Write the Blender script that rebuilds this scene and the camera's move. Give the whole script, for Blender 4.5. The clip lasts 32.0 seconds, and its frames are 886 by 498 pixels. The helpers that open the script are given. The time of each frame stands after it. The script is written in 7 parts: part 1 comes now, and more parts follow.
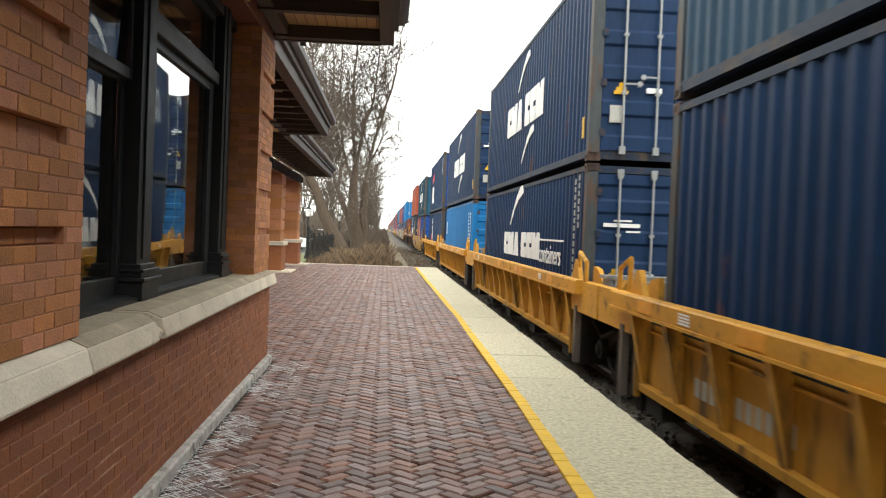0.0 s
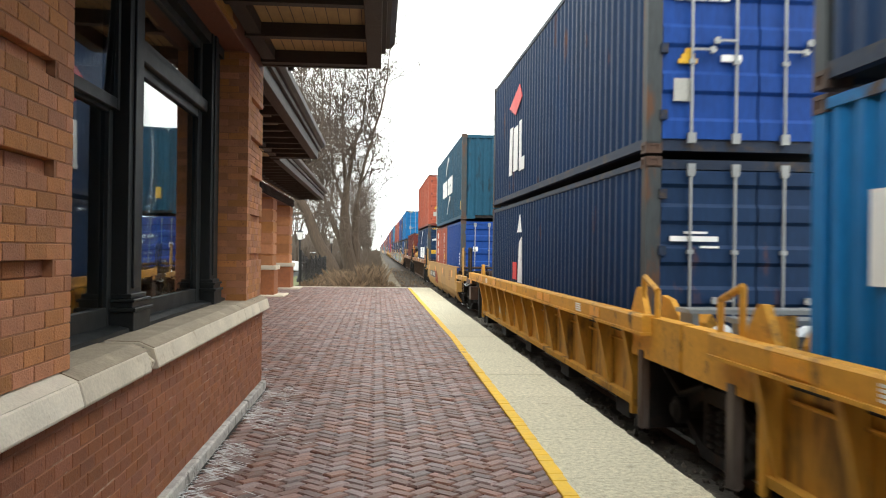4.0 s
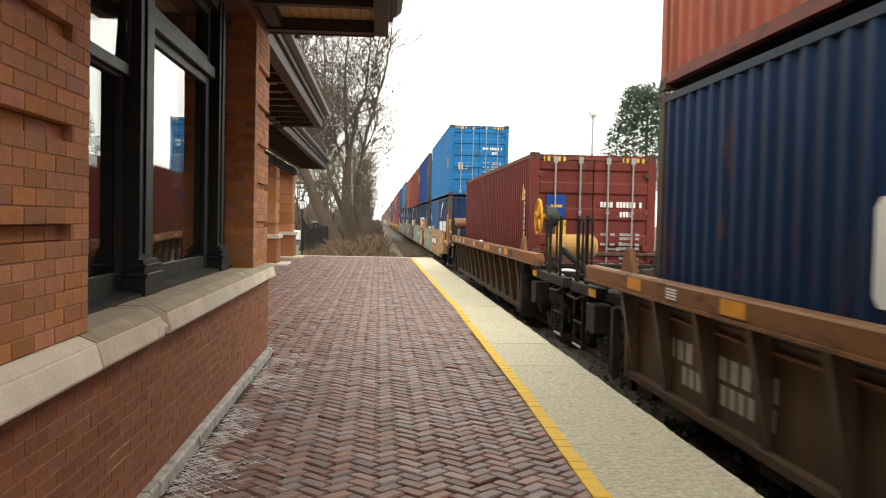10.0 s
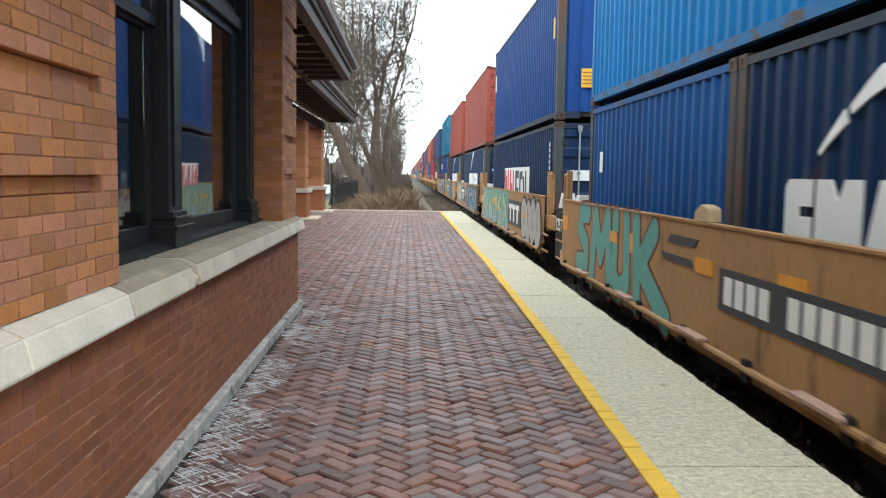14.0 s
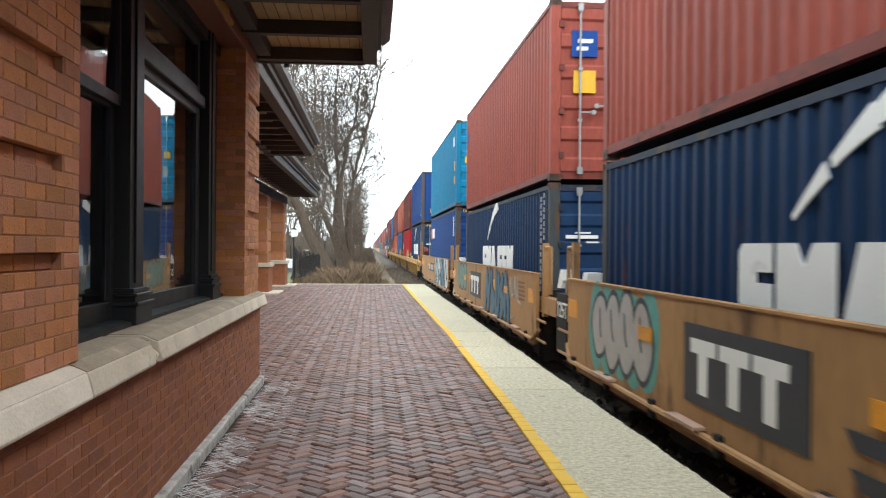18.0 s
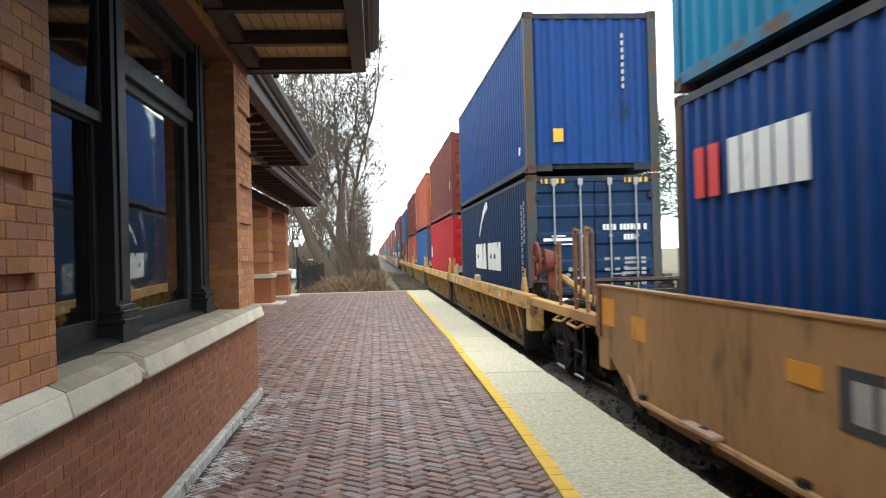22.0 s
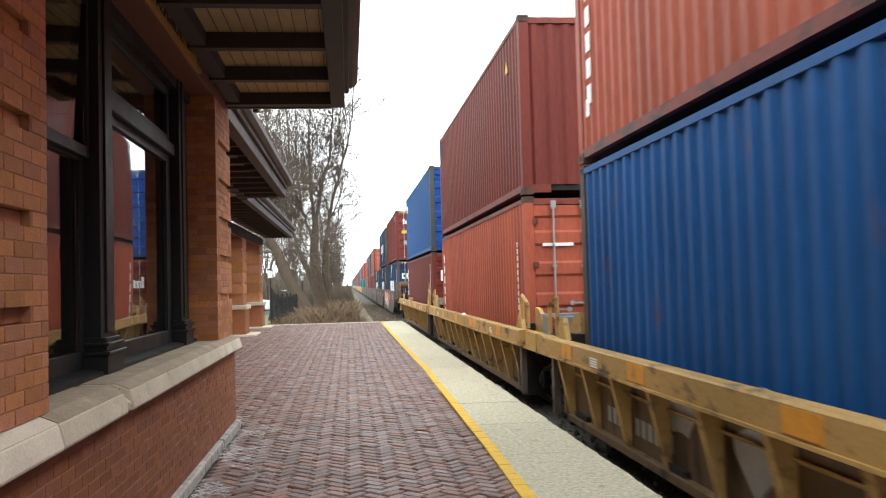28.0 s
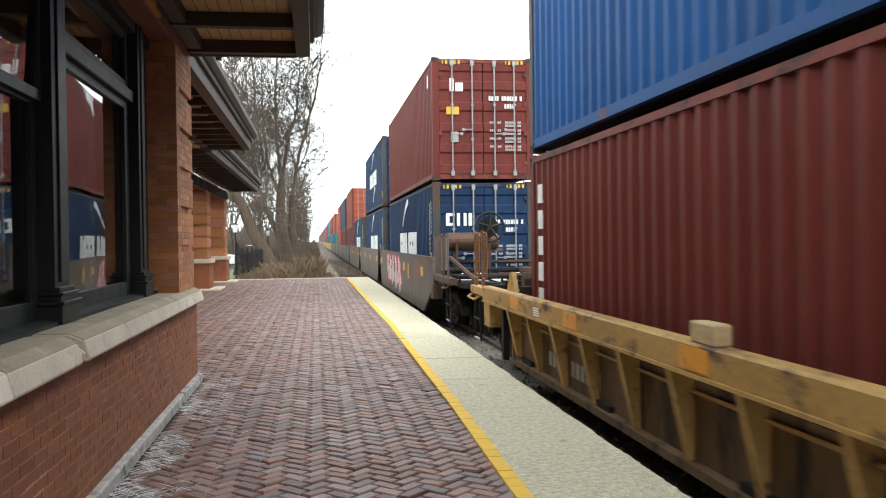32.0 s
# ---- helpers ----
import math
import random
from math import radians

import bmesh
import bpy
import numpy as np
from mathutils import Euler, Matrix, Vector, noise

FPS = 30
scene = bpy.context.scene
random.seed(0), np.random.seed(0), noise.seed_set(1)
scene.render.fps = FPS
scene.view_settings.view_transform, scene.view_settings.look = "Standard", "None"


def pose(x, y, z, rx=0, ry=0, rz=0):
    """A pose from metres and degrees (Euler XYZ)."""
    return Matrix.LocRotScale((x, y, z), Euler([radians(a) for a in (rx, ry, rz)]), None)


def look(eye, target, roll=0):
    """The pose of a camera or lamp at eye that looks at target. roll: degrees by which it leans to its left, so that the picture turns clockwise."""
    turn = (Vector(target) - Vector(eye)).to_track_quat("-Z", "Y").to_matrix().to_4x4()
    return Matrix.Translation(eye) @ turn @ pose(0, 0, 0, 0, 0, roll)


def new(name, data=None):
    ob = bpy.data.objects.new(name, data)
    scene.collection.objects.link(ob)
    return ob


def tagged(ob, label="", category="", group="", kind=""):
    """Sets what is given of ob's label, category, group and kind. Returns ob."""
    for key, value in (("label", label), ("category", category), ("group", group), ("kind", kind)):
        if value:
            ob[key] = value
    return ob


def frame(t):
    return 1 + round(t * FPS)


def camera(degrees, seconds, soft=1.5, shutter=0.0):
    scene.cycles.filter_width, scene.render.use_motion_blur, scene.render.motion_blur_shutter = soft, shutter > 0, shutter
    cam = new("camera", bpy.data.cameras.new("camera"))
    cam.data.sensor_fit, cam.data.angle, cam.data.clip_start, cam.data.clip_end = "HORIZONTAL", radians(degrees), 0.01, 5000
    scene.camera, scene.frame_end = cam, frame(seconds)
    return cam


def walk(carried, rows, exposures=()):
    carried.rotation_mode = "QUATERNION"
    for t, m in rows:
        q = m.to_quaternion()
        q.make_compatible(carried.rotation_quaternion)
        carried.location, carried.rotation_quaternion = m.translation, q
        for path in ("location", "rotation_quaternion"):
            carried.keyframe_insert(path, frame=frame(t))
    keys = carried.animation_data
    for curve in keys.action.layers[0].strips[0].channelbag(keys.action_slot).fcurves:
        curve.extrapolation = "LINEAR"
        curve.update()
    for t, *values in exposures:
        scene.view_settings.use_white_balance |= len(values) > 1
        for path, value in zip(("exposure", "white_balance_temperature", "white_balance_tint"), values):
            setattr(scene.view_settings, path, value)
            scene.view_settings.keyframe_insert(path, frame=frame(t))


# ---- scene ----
cam = camera(54.0, 32.0, soft=1.1, shutter=0.3)
PATH = [
    (0.0, (0.001, 0.000, 1.555), (0.336, 4.988, 1.450), 2.26),
    (0.5, (0.002, -0.001, 1.541), (0.351, 4.986, 1.435), 2.35),
    (1.0, (0.012, -0.000, 1.566), (0.336, 4.989, 1.492), 1.42),
    (1.5, (0.042, 0.007, 1.580), (0.314, 5.000, 1.567), 1.37),
    (2.0, (0.077, 0.030, 1.570), (0.343, 5.022, 1.541), 1.35),
    (2.5, (0.040, 0.032, 1.570), (0.355, 5.022, 1.530), 1.68),
    (3.0, (0.003, 0.014, 1.567), (0.355, 5.001, 1.553), 1.11),
    (3.5, (0.009, 0.013, 1.570), (0.368, 5.000, 1.584), 0.67),
    (5.5, (0.005, -0.023, 1.564), (0.448, 4.957, 1.539), 1.56),
    (6.0, (0.006, -0.023, 1.561), (0.404, 4.961, 1.548), 1.40),
    (6.5, (0.007, -0.031, 1.559), (0.407, 4.953, 1.549), 1.70),
    (7.0, (0.007, -0.023, 1.557), (0.484, 4.955, 1.518), 2.02),
    (7.5, (0.019, -0.019, 1.546), (0.571, 4.949, 1.432), 1.60),
    (8.0, (0.001, -0.017, 1.545), (0.530, 4.952, 1.387), 1.47),
    (8.5, (-0.019, -0.047, 1.551), (0.419, 4.931, 1.395), 1.55),
    (9.0, (-0.016, -0.041, 1.550), (0.336, 4.944, 1.381), 1.38),
    (9.5, (-0.035, -0.041, 1.554), (0.282, 4.945, 1.372), 1.49),
    (10.0, (-0.045, -0.038, 1.556), (0.326, 4.946, 1.394), 1.26),
    (10.5, (-0.069, -0.042, 1.555), (0.394, 4.933, 1.389), 1.10),
    (11.0, (-0.087, -0.042, 1.544), (0.368, 4.932, 1.310), 1.67),
    (11.5, (-0.095, -0.049, 1.545), (0.301, 4.926, 1.253), 1.91),
    (12.0, (-0.055, -0.044, 1.549), (0.195, 4.939, 1.227), 1.32),
    (12.5, (-0.038, -0.008, 1.539), (0.075, 4.976, 1.161), 0.97),
    (12.6, (-0.039, -0.007, 1.538), (0.038, 4.973, 1.092), 0.42),
    (13.0, (-0.041, 0.005, 1.533), (0.041, 4.985, 1.089), 1.21),
    (13.5, (-0.051, 0.002, 1.526), (0.060, 4.978, 1.048), 1.48),
    (14.0, (-0.035, -0.018, 1.536), (0.170, 4.960, 1.107), 0.90),
    (14.5, (-0.002, -0.036, 1.548), (0.394, 4.941, 1.279), -0.53),
    (15.0, (-0.012, -0.049, 1.563), (0.464, 4.927, 1.494), -0.45),
    (15.5, (0.002, -0.045, 1.576), (0.527, 4.927, 1.531), -0.94),
    (17.5, (0.009, -0.034, 1.554), (0.530, 4.938, 1.476), -0.53),
    (18.0, (-0.035, -0.062, 1.543), (0.379, 4.921, 1.534), 0.42),
    (18.5, (-0.073, -0.067, 1.518), (0.270, 4.921, 1.495), 0.23),
    (19.0, (-0.060, -0.073, 1.528), (0.300, 4.914, 1.475), -0.15),
    (19.5, (-0.068, -0.091, 1.533), (0.346, 4.892, 1.512), -0.16),
    (20.0, (-0.046, -0.120, 1.538), (0.403, 4.860, 1.538), -0.51),
    (20.5, (-0.037, -0.141, 1.540), (0.505, 4.829, 1.538), -0.57),
    (21.0, (-0.029, -0.134, 1.538), (0.543, 4.833, 1.497), -0.96),
    (21.5, (0.032, -0.075, 1.551), (0.504, 4.902, 1.515), -1.21),
    (22.0, (0.081, -0.019, 1.551), (0.465, 4.966, 1.571), -1.47),
    (22.5, (0.093, -0.032, 1.551), (0.385, 4.960, 1.538), -2.09),
    (23.0, (0.071, -0.087, 1.544), (0.355, 4.905, 1.511), -2.39),
    (23.5, (0.029, -0.149, 1.543), (0.284, 4.845, 1.508), -1.73),
    (24.0, (-0.016, -0.187, 1.543), (0.244, 4.806, 1.527), -1.49),
    (24.5, (-0.023, -0.194, 1.542), (0.331, 4.793, 1.527), -1.63),
    (25.0, (-0.001, -0.176, 1.539), (0.447, 4.804, 1.514), -1.51),
    (25.5, (0.038, -0.145, 1.539), (0.577, 4.826, 1.536), -1.34),
    (27.5, (0.022, -0.167, 1.540), (0.608, 4.798, 1.612), -1.14),
    (28.0, (0.024, -0.176, 1.565), (0.565, 4.791, 1.757), -1.50),
    (28.5, (0.010, -0.183, 1.559), (0.528, 4.783, 1.819), -1.06),
    (29.0, (0.002, -0.189, 1.553), (0.558, 4.775, 1.789), 0.30),
    (29.5, (0.013, -0.177, 1.540), (0.728, 4.768, 1.718), 1.31),
    (30.0, (0.032, -0.140, 1.538), (0.777, 4.803, 1.654), 1.14),
    (30.5, (0.064, -0.076, 1.542), (0.791, 4.871, 1.601), 0.81),
    (31.0, (0.071, -0.066, 1.529), (0.790, 4.882, 1.526), 0.66),
    (31.5, (0.067, -0.070, 1.531), (0.777, 4.879, 1.480), 0.39),
    (32.0, (0.051, -0.098, 1.537), (0.774, 4.850, 1.481), -0.74),
]
EXPOSURES = [(0, 0.18, 6800, 10), (3, 0.18, 6700, 10), (6, -0.25, 6600, 10), (7.5, -0.3, 7000, 11), (9, -0.15, 7000, 10), (10, -0.15, 7200, 11), (11, -0.75, 8300, 14), (12, -0.2, 8200, 14), (13, -0.15, 6900, 9), (14, 0.15, 6100, 8), (15.5, 0.15, 6100, 8), (19, 0.17, 6200, 8), (23, 0.05, 6300, 9), (28, 0.2, 6350, 9), (32, 0.1, 6300, 9)]   # seconds, stops, kelvin, tint
SKY = 3.3
walk(cam, [(t, look(eye, target, roll)) for t, eye, target, roll in PATH], EXPOSURES)

# ---- world, sun, exposure: a bright overcast winter day ----
world = bpy.data.worlds.new("overcast_sky")
scene.world = world
world.use_nodes = True
wt = world.node_tree
sky = wt.nodes.new("ShaderNodeTexSky")
sky.sky_type, sky.sun_disc = "NISHITA", False
sky.sun_elevation, sky.sun_rotation = radians(32), radians(200)
pale = wt.nodes.new("ShaderNodeHueSaturation")
pale.inputs["Saturation"].default_value, pale.inputs["Value"].default_value = 0.12, 0.10
cloud = wt.nodes.new("ShaderNodeTexNoise")
cloud.inputs["Scale"].default_value, cloud.inputs["Detail"].default_value = 2.2, 4.0
ctc = wt.nodes.new("ShaderNodeTexCoord")
cmap = wt.nodes.new("ShaderNodeMapping")
cmap.inputs["Scale"].default_value = (1, 1, 3.5)
wt.links.new(ctc.outputs["Generated"], cmap.inputs["Vector"])
wt.links.new(cmap.outputs["Vector"], cloud.inputs["Vector"])
cr = wt.nodes.new("ShaderNodeValToRGB")
cr.color_ramp.elements[0].position, cr.color_ramp.elements[0].color = 0.30, (0.60, 0.655, 0.665, 1)
cr.color_ramp.elements[1].position, cr.color_ramp.elements[1].color = 0.62, (0.945, 1.0, 0.975, 1)
wt.links.new(cloud.outputs["Fac"], cr.inputs["Fac"])
veil = wt.nodes.new("ShaderNodeMix")
veil.data_type = "RGBA"
veil.inputs["Factor"].default_value = 0.85
wt.links.new(sky.outputs["Color"], pale.inputs["Color"])
wt.links.new(pale.outputs["Color"], veil.inputs["A"])
wt.links.new(cr.outputs["Color"], veil.inputs["B"])
wt.links.new(veil.outputs["Result"], wt.nodes["Background"].inputs["Color"])
wt.nodes["Background"].inputs["Strength"].default_value = SKY
sun = new("sun", bpy.data.lights.new("sun", "SUN"))
sun.data.energy, sun.data.angle, sun.data.color = 1.2, radians(30), (1.0, 0.96, 0.9)
sun.matrix_world = look((14, -24, 30), (0, 0, 0))

# ---- materials ----
MATS = {}


def surface(name, col, rough=0.7, metal=0.0, var=0.15, scale=3.0, grain=40.0, bump=0.1, stain=None, stain_at=0.62, stain_scale=2.0, stretch=(1, 1, 1), rnd=0.0, hue=0.0, spec=0.5, sat=0.0, shift=False):
    """A painted, worn or mineral surface: broad patches, fine grain, relief and stains of their own colour."""
    if name in MATS:
        return MATS[name]
    m = bpy.data.materials.new(name)
    m.use_nodes = True
    t = m.node_tree
    b = t.nodes["Principled BSDF"]
    tc = t.nodes.new("ShaderNodeTexCoord")
    mp = t.nodes.new("ShaderNodeMapping")
    mp.inputs["Scale"].default_value = stretch
    t.links.new(tc.outputs["Object"], mp.inputs["Vector"])
    if shift:                    # another stretch of the pattern on every object
        io = t.nodes.new("ShaderNodeObjectInfo")
        mv = t.nodes.new("ShaderNodeVectorMath")
        mv.operation = "SCALE"
        mv.inputs[0].default_value = (61, 37, 23)
        t.links.new(io.outputs["Random"], mv.inputs["Scale"])
        t.links.new(mv.outputs["Vector"], mp.inputs["Location"])
    n1 = t.nodes.new("ShaderNodeTexNoise")
    n1.inputs["Scale"].default_value, n1.inputs["Detail"].default_value = scale, 5
    n2 = t.nodes.new("ShaderNodeTexNoise")
    n2.inputs["Scale"].default_value, n2.inputs["Detail"].default_value = grain, 3
    for n in (n1, n2):
        t.links.new(mp.outputs["Vector"], n.inputs["Vector"])
    add = t.nodes.new("ShaderNodeMath")
    add.operation = "MULTIPLY_ADD"
    add.inputs[1].default_value = 0.6
    t.links.new(n1.outputs["Fac"], add.inputs[0])
    sc = t.nodes.new("ShaderNodeMath")
    sc.operation = "MULTIPLY"
    sc.inputs[1].default_value = 0.4
    t.links.new(n2.outputs["Fac"], sc.inputs[0])
    t.links.new(sc.outputs[0], add.inputs[2])
    rm = t.nodes.new("ShaderNodeMapRange")
    rm.inputs["From Min"].default_value, rm.inputs["From Max"].default_value = 0.3, 0.7
    rm.inputs["To Min"].default_value, rm.inputs["To Max"].default_value = 1 - var, 1 + var
    t.links.new(add.outputs[0], rm.inputs["Value"])
    hs = t.nodes.new("ShaderNodeHueSaturation")
    hs.inputs["Color"].default_value = (*col, 1)
    last = rm.outputs["Result"]
    if rnd or hue:
        oi = t.nodes.new("ShaderNodeObjectInfo")
        gi = t.nodes.new("ShaderNodeNewGeometry")
        mx = t.nodes.new("ShaderNodeMath")
        mx.operation = "ADD"
        t.links.new(oi.outputs["Random"], mx.inputs[0])
        t.links.new(gi.outputs["Random Per Island"], mx.inputs[1])
        fr = t.nodes.new("ShaderNodeMath")
        fr.operation = "FRACT"
        t.links.new(mx.outputs[0], fr.inputs[0])
        r2 = t.nodes.new("ShaderNodeMapRange")
        r2.inputs["To Min"].default_value, r2.inputs["To Max"].default_value = 1 - rnd, 1 + rnd
        t.links.new(fr.outputs[0], r2.inputs["Value"])
        ml = t.nodes.new("ShaderNodeMath")
        ml.operation = "MULTIPLY"
        t.links.new(last, ml.inputs[0])
        t.links.new(r2.outputs["Result"], ml.inputs[1])
        last = ml.outputs[0]
        wn_ = t.nodes.new("ShaderNodeTexWhiteNoise")
        wn_.noise_dimensions = "1D"
        t.links.new(fr.outputs[0], wn_.inputs["W"])
        r3 = t.nodes.new("ShaderNodeMapRange")
        r3.inputs["To Min"].default_value, r3.inputs["To Max"].default_value = 0.5 - hue, 0.5 + hue
        t.links.new(wn_.outputs["Value"], r3.inputs["Value"])
        t.links.new(r3.outputs["Result"], hs.inputs["Hue"])
        r4 = t.nodes.new("ShaderNodeMapRange")
        r4.inputs["To Min"].default_value, r4.inputs["To Max"].default_value = 1.0 - 3 * hue - sat, 1.0 + 2 * hue + sat
        t.links.new(wn_.outputs["Value"], r4.inputs["Value"])
        t.links.new(r4.outputs["Result"], hs.inputs["Saturation"])
    t.links.new(last, hs.inputs["Value"])
    colour = hs.outputs["Color"]
    if stain:
        n3 = t.nodes.new("ShaderNodeTexNoise")
        n3.inputs["Scale"].default_value, n3.inputs["Detail"].default_value, n3.inputs["Roughness"].default_value = stain_scale, 8, 0.65
        t.links.new(mp.outputs["Vector"], n3.inputs["Vector"])
        rp = t.nodes.new("ShaderNodeMapRange")
        rp.inputs["From Min"].default_value, rp.inputs["From Max"].default_value = stain_at, stain_at + 0.12
        t.links.new(n3.outputs["Fac"], rp.inputs["Value"])
        mix = t.nodes.new("ShaderNodeMix")
        mix.data_type = "RGBA"
        mix.inputs["B"].default_value = (*stain, 1)
        t.links.new(rp.outputs["Result"], mix.inputs["Factor"])
        t.links.new(colour, mix.inputs["A"])
        colour = mix.outputs["Result"]
    t.links.new(colour, b.inputs["Base Color"])
    b.inputs["Metallic"].default_value = metal
    b.inputs["Specular IOR Level"].default_value = spec
    rr = t.nodes.new("ShaderNodeMapRange")
    rr.inputs["To Min"].default_value, rr.inputs["To Max"].default_value = max(0.05, rough - 0.12), min(1, rough + 0.12)
    t.links.new(n1.outputs["Fac"], rr.inputs["Value"])
    t.links.new(rr.outputs["Result"], b.inputs["Roughness"])
    if bump:
        bp = t.nodes.new("ShaderNodeBump")
        bp.inputs["Strength"].default_value, bp.inputs["Distance"].default_value = bump, 0.01
        t.links.new(n2.outputs["Fac"], bp.inputs["Height"])
        t.links.new(bp.outputs["Normal"], b.inputs["Normal"])
    MATS[name] = m
    return m


RUST = (0.13, 0.05, 0.025)


def paint(name, col, stain_at=0.66, stain=RUST, rough=0.58, var=0.28, stain_scale=1.9, stretch=(1, 1, 0.28)):
    stain_at -= 0.045
    return surface(name, col, rough, var=var, scale=0.9, grain=22, bump=0.05, stain=stain, stain_at=stain_at, stain_scale=stain_scale, stretch=stretch, spec=0.22, shift=True)


NAVY = paint("navy_paint", (0.006, 0.026, 0.074), 0.66)
SLATE = paint("slate_blue_paint", (0.022, 0.055, 0.095), 0.62, (0.07, 0.075, 0.07))
TEALNAVY = paint("green_blue_paint", (0.008, 0.060, 0.105), 0.60, (0.012, 0.022, 0.028), stain_scale=2.6)
ROYAL = paint("royal_blue_paint", (0.005, 0.048, 0.235), 0.66, (0.012, 0.02, 0.04))
COBALT = paint("cobalt_paint", (0.006, 0.044, 0.185), 0.66, (0.008, 0.014, 0.025))
MIDBLUE = paint("mid_blue_paint", (0.011, 0.073, 0.23), 0.64)
SKYBLUE = paint("sky_blue_paint", (0.005, 0.140, 0.36), 0.66, (0.03, 0.06, 0.08))
TEAL = paint("teal_paint", (0.004, 0.155, 0.29), 0.66)
BRICKRED = paint("brick_red_paint", (0.26, 0.058, 0.040), 0.66)
MAROON = paint("maroon_paint", (0.132, 0.025, 0.019), 0.67)
ORANGE = paint("orange_red_paint", (0.34, 0.080, 0.045), 0.67)
SCARLET = paint("scarlet_paint", (0.38, 0.010, 0.016), 0.70)
GREENC = paint("green_paint", (0.03, 0.20, 0.11), 0.7)
CHROME_Y = paint("chrome_yellow_paint", (0.56, 0.27, 0.035), 0.61, (0.10, 0.055, 0.025), stain_scale=3.5, stretch=(1, 1, 1))
TAN_Y = paint("weathered_yellow_paint", (0.45, 0.275, 0.095), 0.60, (0.085, 0.052, 0.035), stain_scale=3.2, stretch=(1, 0.6, 1.4))
BROWN = paint("orange_brown_paint", (0.225, 0.102, 0.046), 0.60, (0.07, 0.038, 0.024), stain_scale=3.2, stretch=(1, 0.6, 1.4))
TAN = paint("tan_paint", (0.37, 0.205, 0.088), 0.61, (0.10, 0.052, 0.028), stain_scale=2.6)
GREYB = paint("grey_brown_paint", (0.125, 0.10, 0.085), 0.57, (0.08, 0.042, 0.026), stain_scale=2.6)
SHEET_Y = paint("streaked_yellow_sheet", (0.49, 0.245, 0.036), 0.58, (0.10, 0.058, 0.024), stain_scale=2.4)
# side sheets of the weathered-yellow and brown cars: darker browns than their beams, blotched
SHEET_T = paint("stained_brown_sheet", (0.165, 0.105, 0.056), 0.56, (0.035, 0.026, 0.021), stain_scale=2.2)
SHEET_D = paint("dark_brown_sheet", (0.090, 0.058, 0.038), 0.60, (0.12, 0.06, 0.03), stain_scale=2.2)
DEEP_Y = paint("faded_mustard_paint", (0.40, 0.222, 0.066), 0.66, (0.16, 0.09, 0.038), stain_scale=2.2)
RUSTY = surface("orange_rust", (0.20, 0.098, 0.055), 0.75, var=0.3, scale=5, bump=0.15, stain=(0.12, 0.06, 0.04), stain_at=0.56, stain_scale=6)
SKY_R = paint("rust_streaked_sky_blue", (0.006, 0.12, 0.30), 0.55, (0.07, 0.045, 0.03), stain_scale=5, stretch=(1, 0.5, 1))
TEAL_R = paint("rust_streaked_teal", (0.005, 0.12, 0.22), 0.55, (0.07, 0.045, 0.03), stain_scale=5, stretch=(1, 0.5, 1))
RED_R = paint("worn_dark_red", (0.17, 0.04, 0.03), 0.56, (0.05, 0.03, 0.025), stain_scale=5, stretch=(1, 0.5, 1))
NAVY_R = paint("worn_navy", (0.016, 0.026, 0.050), 0.56, (0.06, 0.045, 0.035), stain_scale=5, stretch=(1, 0.5, 1))
TRIM_B = paint("worn_blue_grey_trim", (0.050, 0.058, 0.062), 0.55, (0.10, 0.05, 0.028), stain_scale=4)
CAST = paint("rusty_casting", (0.085, 0.050, 0.036), 0.55, (0.035, 0.025, 0.02), stain_scale=6)
GRIME = surface("grimy_steel", (0.020, 0.018, 0.017), 0.8, 0.1, var=0.4, scale=4, bump=0.15, stain=(0.06, 0.03, 0.018), stain_at=0.6, spec=0.3)
GALV = surface("galvanised_steel", (0.30, 0.31, 0.31), 0.5, 0.4, var=0.2, scale=6, grain=60, bump=0.03)
WHITE = surface("white_vinyl", (0.80, 0.80, 0.78), 0.55, var=0.06, scale=2, bump=0.0, stain=(0.45, 0.44, 0.42), stain_at=0.64)
AMBER = surface("amber_sheeting", (0.70, 0.29, 0.015), 0.45, var=0.2, scale=5, bump=0.0, stain=(0.22, 0.12, 0.05), stain_at=0.58, stain_scale=4, shift=True)
YELLOW_S = surface("yellow_sticker", (0.66, 0.38, 0.02), 0.5, var=0.15, bump=0.0)
PINKB = surface("worn_pink_board", (0.42, 0.27, 0.20), 0.8, var=0.25, scale=6, bump=0.1)
BLACK_S = surface("black_panel", (0.02, 0.02, 0.02), 0.6, var=0.2, bump=0.0)
GREY_S = surface("grey_sticker", (0.38, 0.38, 0.35), 0.6, var=0.15, bump=0.0)
RED_S = surface("red_vinyl", (0.65, 0.03, 0.03), 0.5, var=0.1, bump=0.0)
CYAN_S = surface("turquoise_spray", (0.10, 0.33, 0.30), 0.6, var=0.25, scale=6, bump=0.0)
SILVER_S = surface("silver_spray", (0.42, 0.41, 0.40), 0.5, 0.2, var=0.2, scale=5, bump=0.0)
DARK_S = surface("black_spray", (0.03, 0.035, 0.045), 0.6, var=0.3, scale=5, bump=0.0)
PALEBL_S = surface("pale_blue_spray", (0.22, 0.36, 0.46), 0.6, var=0.25, scale=5, bump=0.0)
YELLOW_G = surface("pale_yellow_spray", (0.42, 0.42, 0.20), 0.6, var=0.2, scale=5, bump=0.0)
TEAL_S = surface("grey_green_spray", (0.13, 0.22, 0.19), 0.6, var=0.3, scale=4, bump=0.0)
STEEL_S = surface("steel_blue_spray", (0.06, 0.15, 0.22), 0.6, var=0.3, scale=4, bump=0.0)
